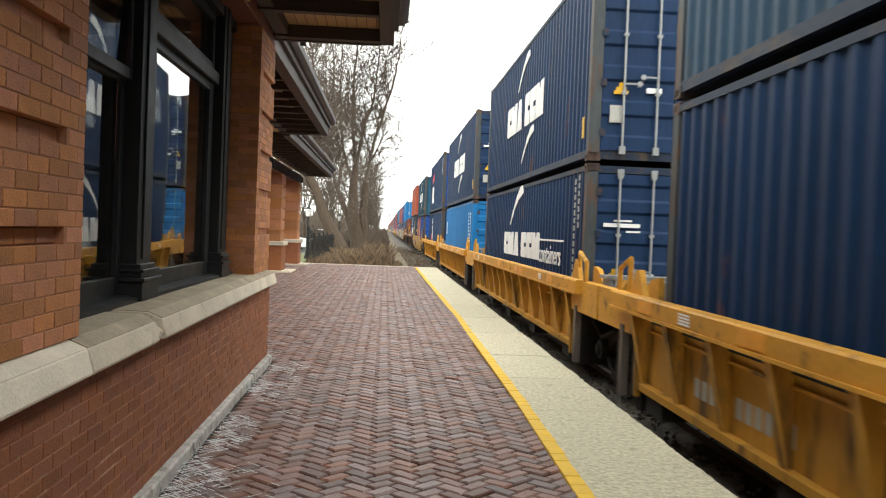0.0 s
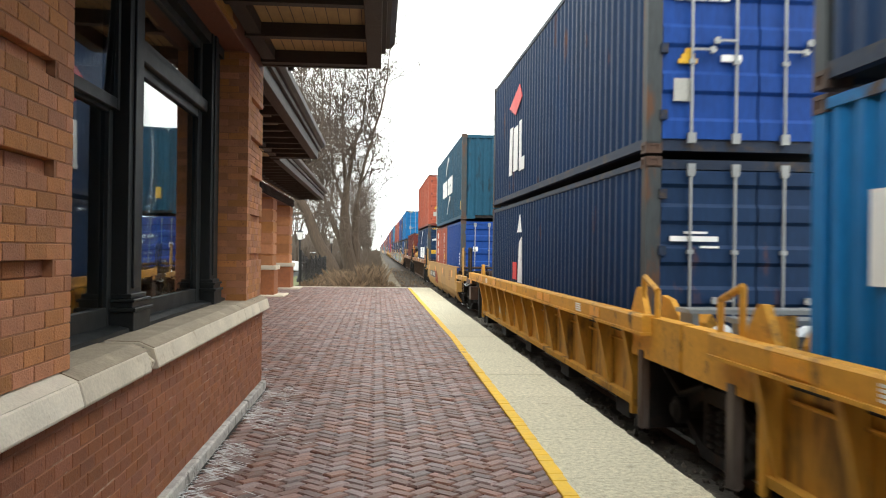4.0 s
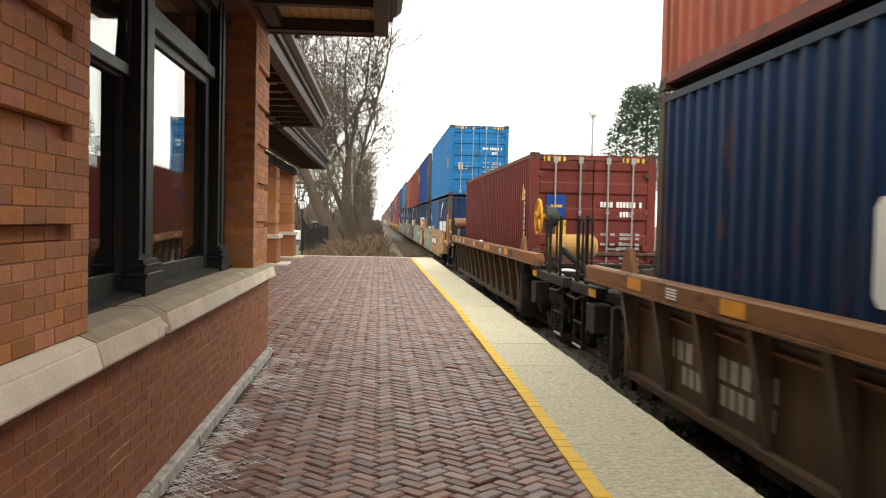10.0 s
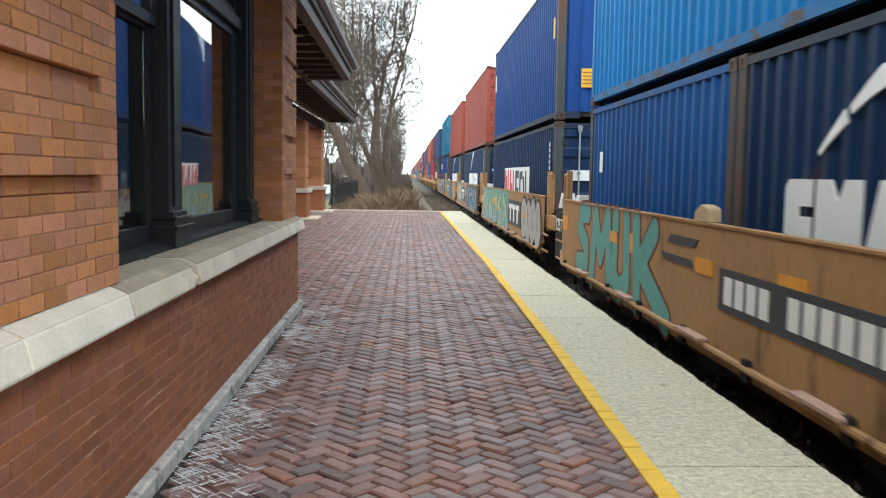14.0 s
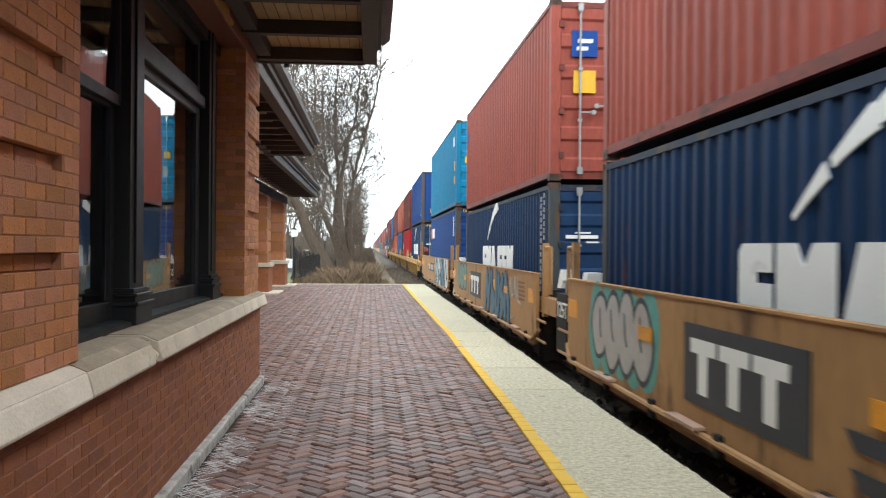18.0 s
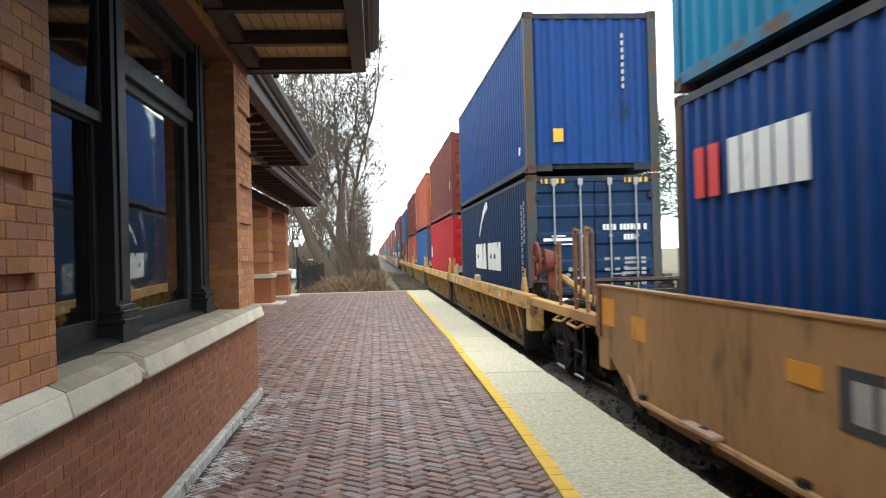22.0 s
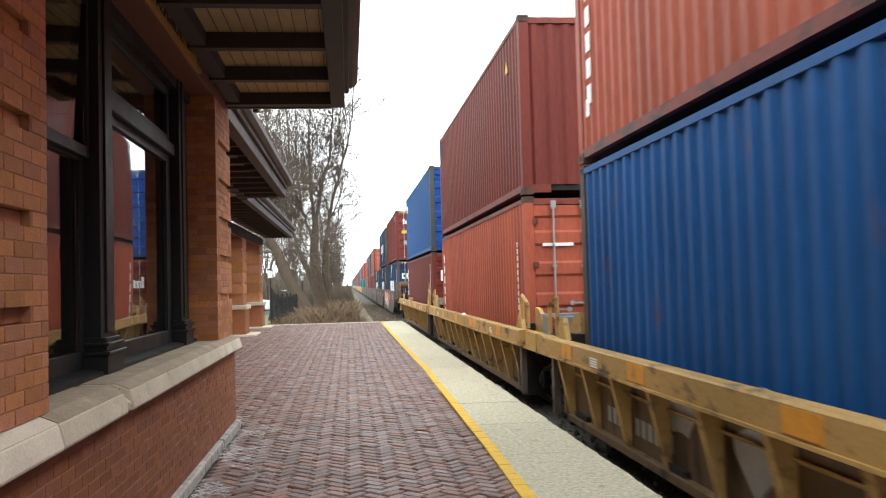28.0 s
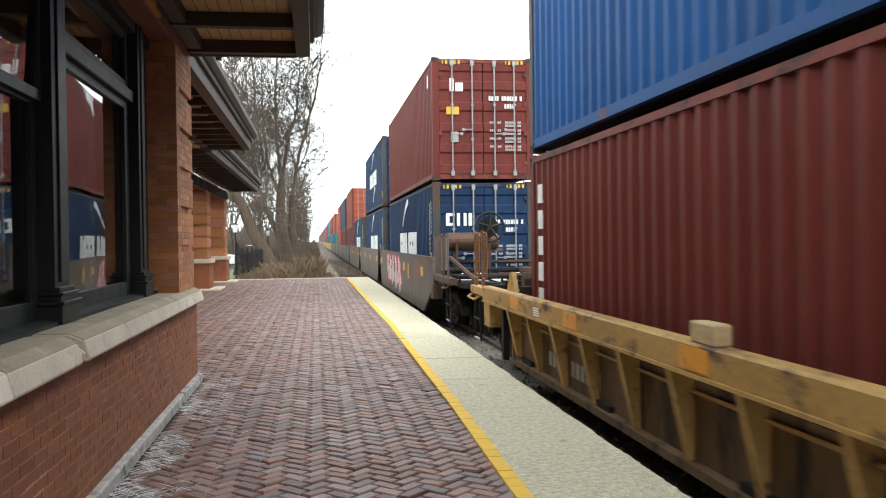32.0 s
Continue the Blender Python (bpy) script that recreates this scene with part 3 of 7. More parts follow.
# lintel board with the station name
lintel = setting(new("lintel"), "red-brown lintel board with gilt station lettering", "lintel")
slab("board", -1.72, -1.335, YJ - 0.25, YC + 0.22, 3.555, 3.93, LINTEL, lintel, bevel=0.008)
slab("moulding", -1.335, -1.30, YJ - 0.25, 8.05, 3.565, 3.60, GILT, lintel)
slab("moulding", -1.335, -1.30, YJ - 0.25, 8.05, 3.87, 3.905, GILT, lintel)


def lettering(name, text, size, material, parent, m):
    cu = bpy.data.curves.new(name, "FONT")
    cu.body, cu.size, cu.extrude, cu.align_x = text, size, 0.004, "LEFT"
    tmp = bpy.data.objects.new(name, cu)
    scene.collection.objects.link(tmp)
    bpy.context.view_layer.update()
    me = bpy.data.meshes.new_from_object(tmp.evaluated_get(bpy.context.evaluated_depsgraph_get()))
    bpy.data.objects.remove(tmp)
    me.materials.clear()
    return place(name, me, material, parent, m=m)


lettering("sign_lettering", "RIVERSIDE", 0.30, BLACK_S, lintel, Matrix.Translation((-1.329, 5.95, 3.635)) @ Euler((radians(90), 0, radians(90))).to_matrix().to_4x4())
slab("sign_panel", -1.3335, -1.332, 5.7, 8.0, 3.60, 3.87, GILT, lintel)

# ---- eaves and roofs ----


def eave(name, xw, xo, y0, y1, z, step, label):
    """Open eave: end beams, rafters, boards between, stepped fascia and gutter; xw the wall, xo the outer edge."""
    e = setting(new(name), label, "eave")
    slab("soffit_boards", xw - 0.3, xo - 0.05, y0, y1 - 0.02, z + 0.14, z + 0.17, SOFFIT, e)
    y = y1 - 0.16
    first = True
    while y > y0 and y > y1 - 26:
        slab("rafter", xw, xo - 0.16, y, y + (0.15 if first else 0.11), z, z + 0.139, TIMBER, e)
        y -= step
        first = False
    yb = y1 - 0.2
    for k in range(int((xo - xw) / 0.11)):
        slab("board_joint", xw + 0.05 + k * 0.11, xw + 0.056 + k * 0.11, max(y0, y1 - 8), y1 - 0.02, z + 0.134, z + 0.139, TIMBER, e)
    slab("wall_plate", xw + 0.02, xw + 0.16, y0, y1 - 0.2, z + 0.02, z + 0.138, TIMBER, e)
    slab("fascia", xo - 0.16, xo, y0, y1, z - 0.01, z + 0.17, TIMBER, e, bevel=0.006)
    slab("fascia_step", xo - 0.10, xo + 0.05, y0, y1 + 0.06, z + 0.171, z + 0.25, TIMBER, e, bevel=0.006)
    bm = bmesh.new()
    prism(bm, [(xo - 0.02, z + 0.251), (xo + 0.09, z + 0.251), (xo + 0.15, z + 0.30), (xo + 0.16, z + 0.38), (xo - 0.02, z + 0.38)], "y", y0, y1 + 0.13)
    part("gutter", bm, GUTTER, e, "painted metal gutter")
    bm = bmesh.new()
    prism(bm, [(xo + 0.13, z + 0.385), (xo + 0.13, z + 0.42), (xo - 5.6, z + 2.9), (xo - 5.6, z + 2.85)], "y", y0, y1 + 0.13)
    part("roof_plane", bm, SHINGLE, e, "red-brown shingled roof plane")
    slab("end_beam", xw, xo - 0.16, y1 - 0.005, y1 + 0.06, z - 0.01, z + 0.17, TIMBER, e)
    return e


eave("eave_bay", -1.33, 0.02, -9.0, 10.05, 3.66, 1.2, "dark timber open eave over the bay window")
eave("eave_main", -2.45, -1.37, 9.0, 19.9, 3.61, 0.9, "dark timber open eave of the main roof")
eave("eave_porch", -3.40, -2.25, 20.05, 36.2, 3.585, 0.9, "dark timber open eave over the porch piers")
bm = bmesh.new()
tube(bm, (-1.02, 10.15, 3.95), (-1.02, 10.15, 3.62), 0.035)
part("downpipe_elbow", bm, GUTTER, lintel)
beam = setting(new("porch_beam"), "red-brown timber beam with dark dentils over the piers", "beam")
slab("beam_body", -4.3, -3.5, 20.1, 36.0, 3.22, 3.58, LINTEL, beam)
for k in range(56):
    slab("dentil", -3.5, -3.42, 20 + k * 0.285, 20.14 + k * 0.285, 3.25, 3.50, TIMBER, beam)


def pier(y, depth):
    p = setting(new("brick_pier"), "banded orange brick pier with limestone band", "pier")
    slab("plinth", -4.45, -3.34, y - 0.05, y + depth + 0.05, -0.05, 0.86, BRICK2, p, bevel=0.01)
    slab("stone_band", -4.5, -3.28, y - 0.10, y + depth + 0.10, 0.86, 1.0, STONE, p, bevel=0.015)
    for k in range(6):
        z = 1.0 + k * 0.37
        slab("shaft_block", -4.4, -3.40, y, y + depth, z, z + 0.31, BRICK, p)
        slab("recessed_course", -4.36, -3.44, y + 0.04, y + depth - 0.04, z + 0.31, z + 0.37, BRICK, p)
    slab("pier_kerb", -4.9, -3.0, y - 0.4, y + depth + 0.35, -0.3, 0.05, STONE, p, bevel=0.01)


pier(28.6, 1.05)
pier(34.0, 1.05)
pier(22.6, 1.05)

# ---- the train ----
SPEED = [8.51, 8.72, 8.84, 8.83, 8.53, 8.54, 8.56, 8.57, 8.50, 8.39, 8.39, 8.30, 8.23, 7.94, 7.76, 7.55, 7.41]   # metres a second, every two seconds


def gone(t):
    """How far the train has come since the start."""
    s = 0.0
    for i, (a, b) in enumerate(zip(SPEED, SPEED[1:])):
        u = min(max(t - 2 * i, 0), 2) / 2
        s += 2 * (a * u + (b - a) * u * u / 2)
    return s


MOVING = []
W2 = 1.219


def corrugated(bm, length, z0, z1, x, out, period=0.278, depth=0.036):
    """A wall along y: trapezoid ribs on the outer face, flat behind; out is +1 or -1."""
    n = max(1, round(length / period))
    p = length / n
    prof = []
    for i in range(n):
        y = i * p
        prof += [(x - out * depth, y), (x - out * depth, y + 0.26 * p), (x, y + 0.50 * p), (x, y + 0.76 * p)]
    prof += [(x - out * depth, length), (x - out * 0.07, length), (x - out * 0.07, 0)]
    prism(bm, prof, "z", z0, z1)


def casting(bm):
    """Corner casting with an oval hole in two faces."""
    a, h = 0.089, 0.118
    abox(bm, -a, a - 0.012, -a + 0.012, a, 0, h)
    for z0, z1, u0, u1 in ((0, 0.03, -a, a), (h - 0.03, h, -a, a), (0.03, h - 0.03, -a, -0.045), (0.03, h - 0.03, 0.045, a)):
        abox(bm, u0, u1, -a, -a + 0.012, z0, z1)
        abox(bm, a - 0.012, a, u0, u1, z0, z1)


def door_leaf(bm, w, h):
    """A door leaf in the xz plane with pressed-in horizontal fields, its face at y = 0."""
    prof, z = [(0.06, 0.0), (0.0, 0.0)], 0.0
    for a, b in ((0.08, 0.19), (0.27, 0.38), (0.46, 0.57), (0.65, 0.76), (0.84, 0.93)):
        prof += [(0.0, a * h - 0.02), (0.032, a * h + 0.02), (0.032, b * h - 0.02), (0.0, b * h + 0.02)]
    prof += [(0.0, h), (0.06, h)]
    prism(bm, prof, "x", 0.0, w)


def lock_rod(bm, h):
    tube(bm, (0, 0, 0.02), (0, 0, h - 0.02), 0.017, n=8)
    for z in (0.06, 0.32 * h, 0.62 * h, h - 0.1):
        abox(bm, -0.034, 0.034, -0.022, 0.03, z - 0.022, z + 0.022)
    for z in (0.03, h - 0.08):
        abox(bm, -0.042, 0.042, -0.03, 0.02, z - 0.02, z + 0.09)


def rod_handle(bm):
    abox(bm, 0, 0.26, -0.05, -0.034, -0.011, 0.011)
    abox(bm, 0.19, 0.24, -0.052, 0.0, -0.035, 0.035)


def flat_on_side(bm, shapes, x):
    for pts in shapes:
        vs = [bm.verts.new((x, y, z)) for y, z in pts]
        us = [bm.verts.new((x + 0.012, y, z)) for y, z in pts]
        fs = [bm.faces.new(vs), bm.faces.new(us[::-1])]
        for i in range(len(pts)):
            j = (i + 1) % len(pts)
            fs.append(bm.faces.new((vs[i], vs[j], us[j], us[i])))
        bmesh.ops.recalc_face_normals(bm, faces=fs)


def rect(y, z, w, h, slant=0.0):
    return [(y, z), (y - w, z), (y - w + slant, z + h), (y + slant, z + h)]


def big_mark(y0, z0, width=4.55, h=0.50):
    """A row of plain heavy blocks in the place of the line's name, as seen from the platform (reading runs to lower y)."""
    out = []
    k, y = width / 4.55, y0
    b = 0.20 * k
    for w, kind in ((0.62, 0), (0.86, 1), (0.74, 2), (0.30, 9), (0.66, 0), (0.66, 0), (0.86, 1)):
        w *= k
        g = 0.075 * k
        t = h * 0.26
        if kind == 0:            # a block open to one side
            e = w - g
            out.append([(y - 0.06, z0), (y - e, z0), (y - e, z0 + h * 0.42), (y - e * 0.55, z0 + h * 0.42), (y - e * 0.55, z0 + h * 0.58), (y - e, z0 + h * 0.58), (y - e, z0 + h), (y - 0.06, z0 + h), (y, z0 + h - 0.06), (y, z0 + 0.06)])
        elif kind == 1:          # a broad block with a notch above and two below
            e = w - g
            out.append([(y, z0), (y - e, z0), (y - e, z0 + h), (y - e + b * 1.4, z0 + h), (y - e / 2, z0 + h * 0.68), (y - b * 1.4, z0 + h), (y, z0 + h)])
        elif kind == 2:
            e = w - g
            out.append([(y, z0), (y - e, z0), (y - e + 0.18 * k, z0 + h), (y - 0.18 * k, z0 + h)])
        y -= w
    return out


def sweep(y0, z0, size=1.0):
    """A brush stroke in three swelling pieces that bends over at its head."""
    def at(f):
        return y0 - 1.45 * size * f, z0 + 0.62 * size * (1 - (1 - f) ** 1.7), (0.028 + 0.062 * f) * size
    out = []
    for a, b in ((0.0, 0.26), (0.30, 0.58), (0.58, 1.0)):
        up, low = [], []
        for k in range(7):
            y, z, w = at(a + (b - a) * k / 6)
            w *= 0.62 + 0.5 * k / 6 if b < 1 else 0.75 + 0.35 * math.sin(math.pi * k / 6)
            up.append((y + w * 0.5, z + w))
            low.append((y - w * 0.5, z - w))
        out.append(up + low[::-1])
    return out


def code_bars(y, ztop, zbot, w=0.055, step=0.115):
    """Unreadable upright code, as a column of bars."""
    out, z = [], ztop
    while z > zbot:
        out.append(rect(y, z - step * 0.72, w, step * 0.72))
        z -= step
    return out


def container(body, length, height, door, marks=(), trim=None, label="", detail=True, door_mat=None, door_marks=(), rods=True):
    """A shipping container: local origin at the middle of its near lower edge, y runs away from the camera."""
    c = tagged(new("shipping_container"), label, "container", "containers on the train")
    trim = trim or body
    blue = body in (NAVY, SLATE, COBALT, MIDBLUE, TEALNAVY, ROYAL)
    post_mat = TRIM_B if blue else trim
    if trim is body:             # rails wear faster than the walls
        trim = {id(SKYBLUE): SKY_R, id(TEAL): TEAL_R, id(BRICKRED): RED_R, id(ORANGE): RED_R, id(MAROON): RED_R, id(NAVY): NAVY_R, id(SLATE): NAVY_R, id(COBALT): NAVY_R}.get(id(body), body)
    L, H = length, height
    if not detail:
        place("body", cached(("body", L, H), lambda b: (corrugated(b, L - 0.2, 0.14, H - 0.1, -W2 + 0.01, -1, period=1.1, depth=0.05), abox(b, -W2 + 0.08, W2, 0.07, L, 0, H - 0.02), abox(b, -W2, W2, 0.02, L, H - 0.1, H), abox(b, -W2, W2, 0.02, L, 0, 0.14))), body, c)
        for s in (-1, 1):
            place("corner_post", cached(("cpost", H), lambda b: abox(b, -0.09, 0.09, 0, 0.17, 0, H)), trim, c, m=pose(s * (W2 - 0.09), -0.004, 0))
            place("door", cached(("fdoor", H), lambda b: door_leaf(b, 1.03, H - 0.3)), door_mat or body, c, m=pose(-1.04 if s < 0 else 0.01, 0.0, 0.15))
        for s in (-0.75, -0.3, 0.3, 0.75) if rods else ():
            place("lock_rod", cached(("frod", H), lambda b: tube(b, (0, -0.03, 0.1), (0, -0.03, H - 0.1), 0.03, n=5)), GALV, c, m=pose(s, 0, 0))
        return c
    for s in (-1, 1):
        place("side_wall", cached(("side", L, H, s), lambda b: corrugated(b, L - 0.34, 0.16, H - 0.09, s * (W2 - 0.012), s)), body, c, m=pose(0, 0.17, 0))
        place("top_rail", cached(("trail", L, s), lambda b: abox(b, *sorted((s * (W2 - 0.07), s * (W2 - 0.004))), 0.16, L - 0.16, -0.10, -0.03)), trim, c, m=pose(0, 0, H))
        place("bottom_rail", cached(("brail", L, s), lambda b: (abox(b, *sorted((s * (W2 - 0.09), s * (W2 - 0.012))), 0.16, L - 0.16, 0.055, 0.16),)), trim, c)
        for y, f in ((0.0, 1), (L, -1)):
            place("corner_post", cached(("post", H), lambda b: abox(b, -0.08, 0.08, 0, 0.16, 0.10, H - 0.10)), post_mat, c, m=pose(s * (W2 - 0.086), y if f > 0 else y - 0.16, 0))
            for z in (0.0, H - 0.118):
                place("corner_casting", cached("corner_casting", casting), CAST, c, m=Matrix.Translation((s * (W2 - 0.089), y + f * 0.089, z)) @ Matrix.Diagonal((s, f, 1, 1)))
    place("roof", cached(("roof", L), lambda b: abox(b, -W2 + 0.06, W2 - 0.06, 0.05, L - 0.05, -0.09, -0.045)), body, c, m=pose(0, 0, H))
    place("floor_frame", cached(("floor", L), lambda b: abox(b, -W2 + 0.1, W2 - 0.1, 0.08, L - 0.08, 0.07, 0.15)), GRIME, c)
    inner = H - 0.30
    place("end_wall", cached(("end", H), lambda b: corrugated(b, 2.11, 0, inner, 0.0, 1, period=0.26, depth=0.04)), body, c, m=Matrix.Translation((1.055, L - 0.03, 0.16)) @ pose(0, 0, 0, 0, 0, 90))
    for z, h in ((0.03, 0.13), (H - 0.13, 0.10)):
        for y in (0.02, L - 0.14):
            if y < 1 and z < 1 and not door:       # the blind end stands on a low dark tunnel
                for s in (-1, 1):
                    place("tunnel_cheek", cached("tunnel_cheek", lambda b: prism(b, [(-0.15, 0.03), (0.15, 0.03), (0.15, 0.16), (-0.15, 0.16)], "y", 0.02, 0.14)), trim, c, m=pose(s * 0.9, 0, 0))
                continue
            place("end_rail", cached(("erail", h), lambda b: abox(b, -1.05, 1.05, 0, 0.12, 0, h)), trim, c, m=pose(0, y, z))
    if door:
        for s in (0, 1):
            leaf = place("door", cached(("door", H), lambda b: door_leaf(b, 1.035, inner)), door_mat or body, c, m=pose(-1.045 if s == 0 else 0.010, 0.0, 0.155))
            for k, u in enumerate((0.30, 0.78) if s == 0 else (0.26, 0.74)):
                place("lock_rod", cached(("rod", H), lambda b: lock_rod(b, inner + 0.12)), GALV, leaf, "galvanised lock rod", m=pose(u, -0.035, -0.06))
                place("rod_handle", cached("rod_handle", rod_handle), GALV, leaf, m=Matrix.Translation((u, -0.02, 0.36 * inner + 0.1 * k)) @ Matrix.Diagonal((1 if k == 0 else -1, 1, 1, 1)))
            for k in range(4):
                place("hinge", cached("hinge", lambda b: abox(b, -0.03, 0.05, -0.025, 0.02, -0.05, 0.05)), trim, leaf, m=pose(0.0 if s == 0 else 1.0, 0, 0.25 + k * (inner - 0.5) / 3))
    else:
        place("front_wall", cached(("front", H), lambda b: corrugated(b, 2.11, 0, inner, 0.0, -1, period=0.26, depth=0.04)), body, c, m=Matrix.Translation((1.055, 0.03, 0.16)) @ pose(0, 0, 0, 0, 0, 90) @ Matrix.Diagonal((1, 1, 1, 1)))
    for q, (nm, mt, shapes) in enumerate(marks):
        bm = bmesh.new()
        flat_on_side(bm, shapes, -W2 - 0.003 - 0.003 * q)
        tagged(part(nm, bm, mt, c), kind="stuff")
    for q, (nm, mt, rects) in enumerate(door_marks):
        bm = bmesh.new()
        for x, z, w, h in rects:
            abox(bm, x, x + w, -0.008 - 0.002 * q, 0.02, z, z + h)
        tagged(part(nm, bm, mt, c), kind="stuff")
    return c


def triangle_mark(y, z, s=0.3):
    return [[(y, z), (y - s, z), (y - s / 2, z + s)]]


def line_marks(h=2.591, side_code=True):
    """The big white name and sweep of a shipping line, as plain shapes, with codes and plates near the door end."""
    tall = h > 2.7
    m = [("white_emblem", WHITE, big_mark(8.2, 1.11 if tall else 1.09, 4.55, 0.64 if tall else 0.50) + sweep(7.35, 1.96 if tall else 1.76, 1.15))]
    if side_code:
        m.append(("code_column", GREY_S, code_bars(0.72, 2.40, 0.9) + code_bars(0.47, 2.45, 1.75)))
        m.append(("yellow_plate", YELLOW_S, [rect(0.48, 1.0, 0.13, 0.22)]))
    return m


def upper_line_marks(at=8.4):
    return [("white_emblem", WHITE, big_mark(at, 1.15, 4.55, 0.66) + sweep(at - 1.5, 2.03, 0.95) + sweep(at - 2.3, 0.42, 0.95)), ("yellow_plate", YELLOW_S, [rect(0.42, 0.35, 0.11, 0.30)])]




def type_row(x, z, groups, w, h):
    """One row of lettering too small to read: a bar a letter."""
    out = []
    for n in groups:
        for k in range(n):
            out.append((x, z, w * 0.68, h))
            x += w
        x += w * 0.9
    return out


DOORTEXT = [("white_lettering_patch", WHITE, type_row(0.14, 1.88, (4, 6, 1), 0.064, 0.105) + type_row(0.52, 1.70, (4,), 0.062, 0.10)), ("small_lettering_patch", SILVER_S, [q for i in range(4) for q in type_row(0.16, 1.34 - 0.19 * i, (3, 2), 0.048, 0.05) + type_row(0.53, 1.34 - 0.19 * i, (6, 2), 0.044, 0.05) + type_row(0.53, 1.265 - 0.19 * i, (6, 2), 0.044, 0.05)])]
SWOOSH = [("small_emblem", WHITE, [(-0.95, 1.70, 0.52, 0.055), (-0.80, 1.78, 0.25, 0.025), (-0.62, 1.63, 0.2, 0.025)])]
SWOOSH_H = [("small_emblem", WHITE, [(-0.98, 2.12, 0.36, 0.06), (-0.86, 2.20, 0.2, 0.022), (-0.72, 2.05, 0.2, 0.022)])]
STICK = [("yellow_triangle", YELLOW_S, [(-0.88, 0.95, 0.20, 0.05), (-0.85, 1.0, 0.14, 0.05), (-0.81, 1.05, 0.06, 0.06)]), ("grey_sticker", GREY_S, [(-0.93, 0.55, 0.20, 0.24)]), ("white_sticker", WHITE, [(-0.42, 0.98, 0.22, 0.07)])]
HAZARD_H = [("hazard_patch", YELLOW_S, [(-0.97, 2.735, 0.42, 0.085), (0.55, 2.735, 0.42, 0.085)]), ("hazard_band", BLACK_S, [(a + 0.10 * k, 2.736, 0.05, 0.083) for a in (-0.95, 0.57) for k in range(4)])]
WORD = [("white_word_mark", WHITE, [(-0.92, 1.62, 0.10, 0.36), (-0.80, 1.62, 0.22, 0.24), (-0.55, 1.62, 0.10, 0.26), (-0.43, 1.62, 0.1, 0.26)])]
TALL_CODE = [("code_column", WHITE, code_bars(11.75, 2.35, 0.75, 0.16, 0.30))]
SIDEPLATE = [("code_column", WHITE, code_bars(0.62, 2.2, 1.1)), ("yellow_plate", YELLOW_S, [rect(0.5, 0.9, 0.13, 0.3)])]
STD, HC = 2.591, 2.896
L40, L20 = 12.192, 6.058
BLOCKS = [("white_red_panel", WHITE, [rect(8.64, 1.0, 5.1, 0.74)]), ("red_mark", RED_S, [rect(8.55, 1.02, 0.28, 0.66), rect(8.2, 1.02, 0.22, 0.5, 0.1), rect(7.9, 1.02, 0.25, 0.66), rect(7.35, 1.02, 0.25, 0.66), rect(7.1, 1.02, 0.3, 0.3), rect(6.7, 1.02, 0.25, 0.66)])]
BLOCKS2 = [("dark_mark", DARK_S, [rect(6.1, 1.02, 0.26, 0.64), rect(5.84, 1.02, 0.4, 0.2), rect(5.84, 1.46, 0.4, 0.2), rect(5.25, 1.02, 0.2, 0.6), rect(5.05, 1.44, 0.35, 0.2), rect(4.5, 1.02, 0.2, 0.5, 0.12), rect(4.15, 1.02, 0.2, 0.62, 0.05)])]


def fan(y, z, s):
    return [[(y, z), (y - 0.5 * s, z), (y - 0.42 * s, z + 0.9 * s), (y - 0.15 * s, z + 0.8 * s)], [(y + 0.1, z + s), (y - 0.4 * s, z + 1.0 * s), (y - 0.2 * s, z + 1.35 * s)]]


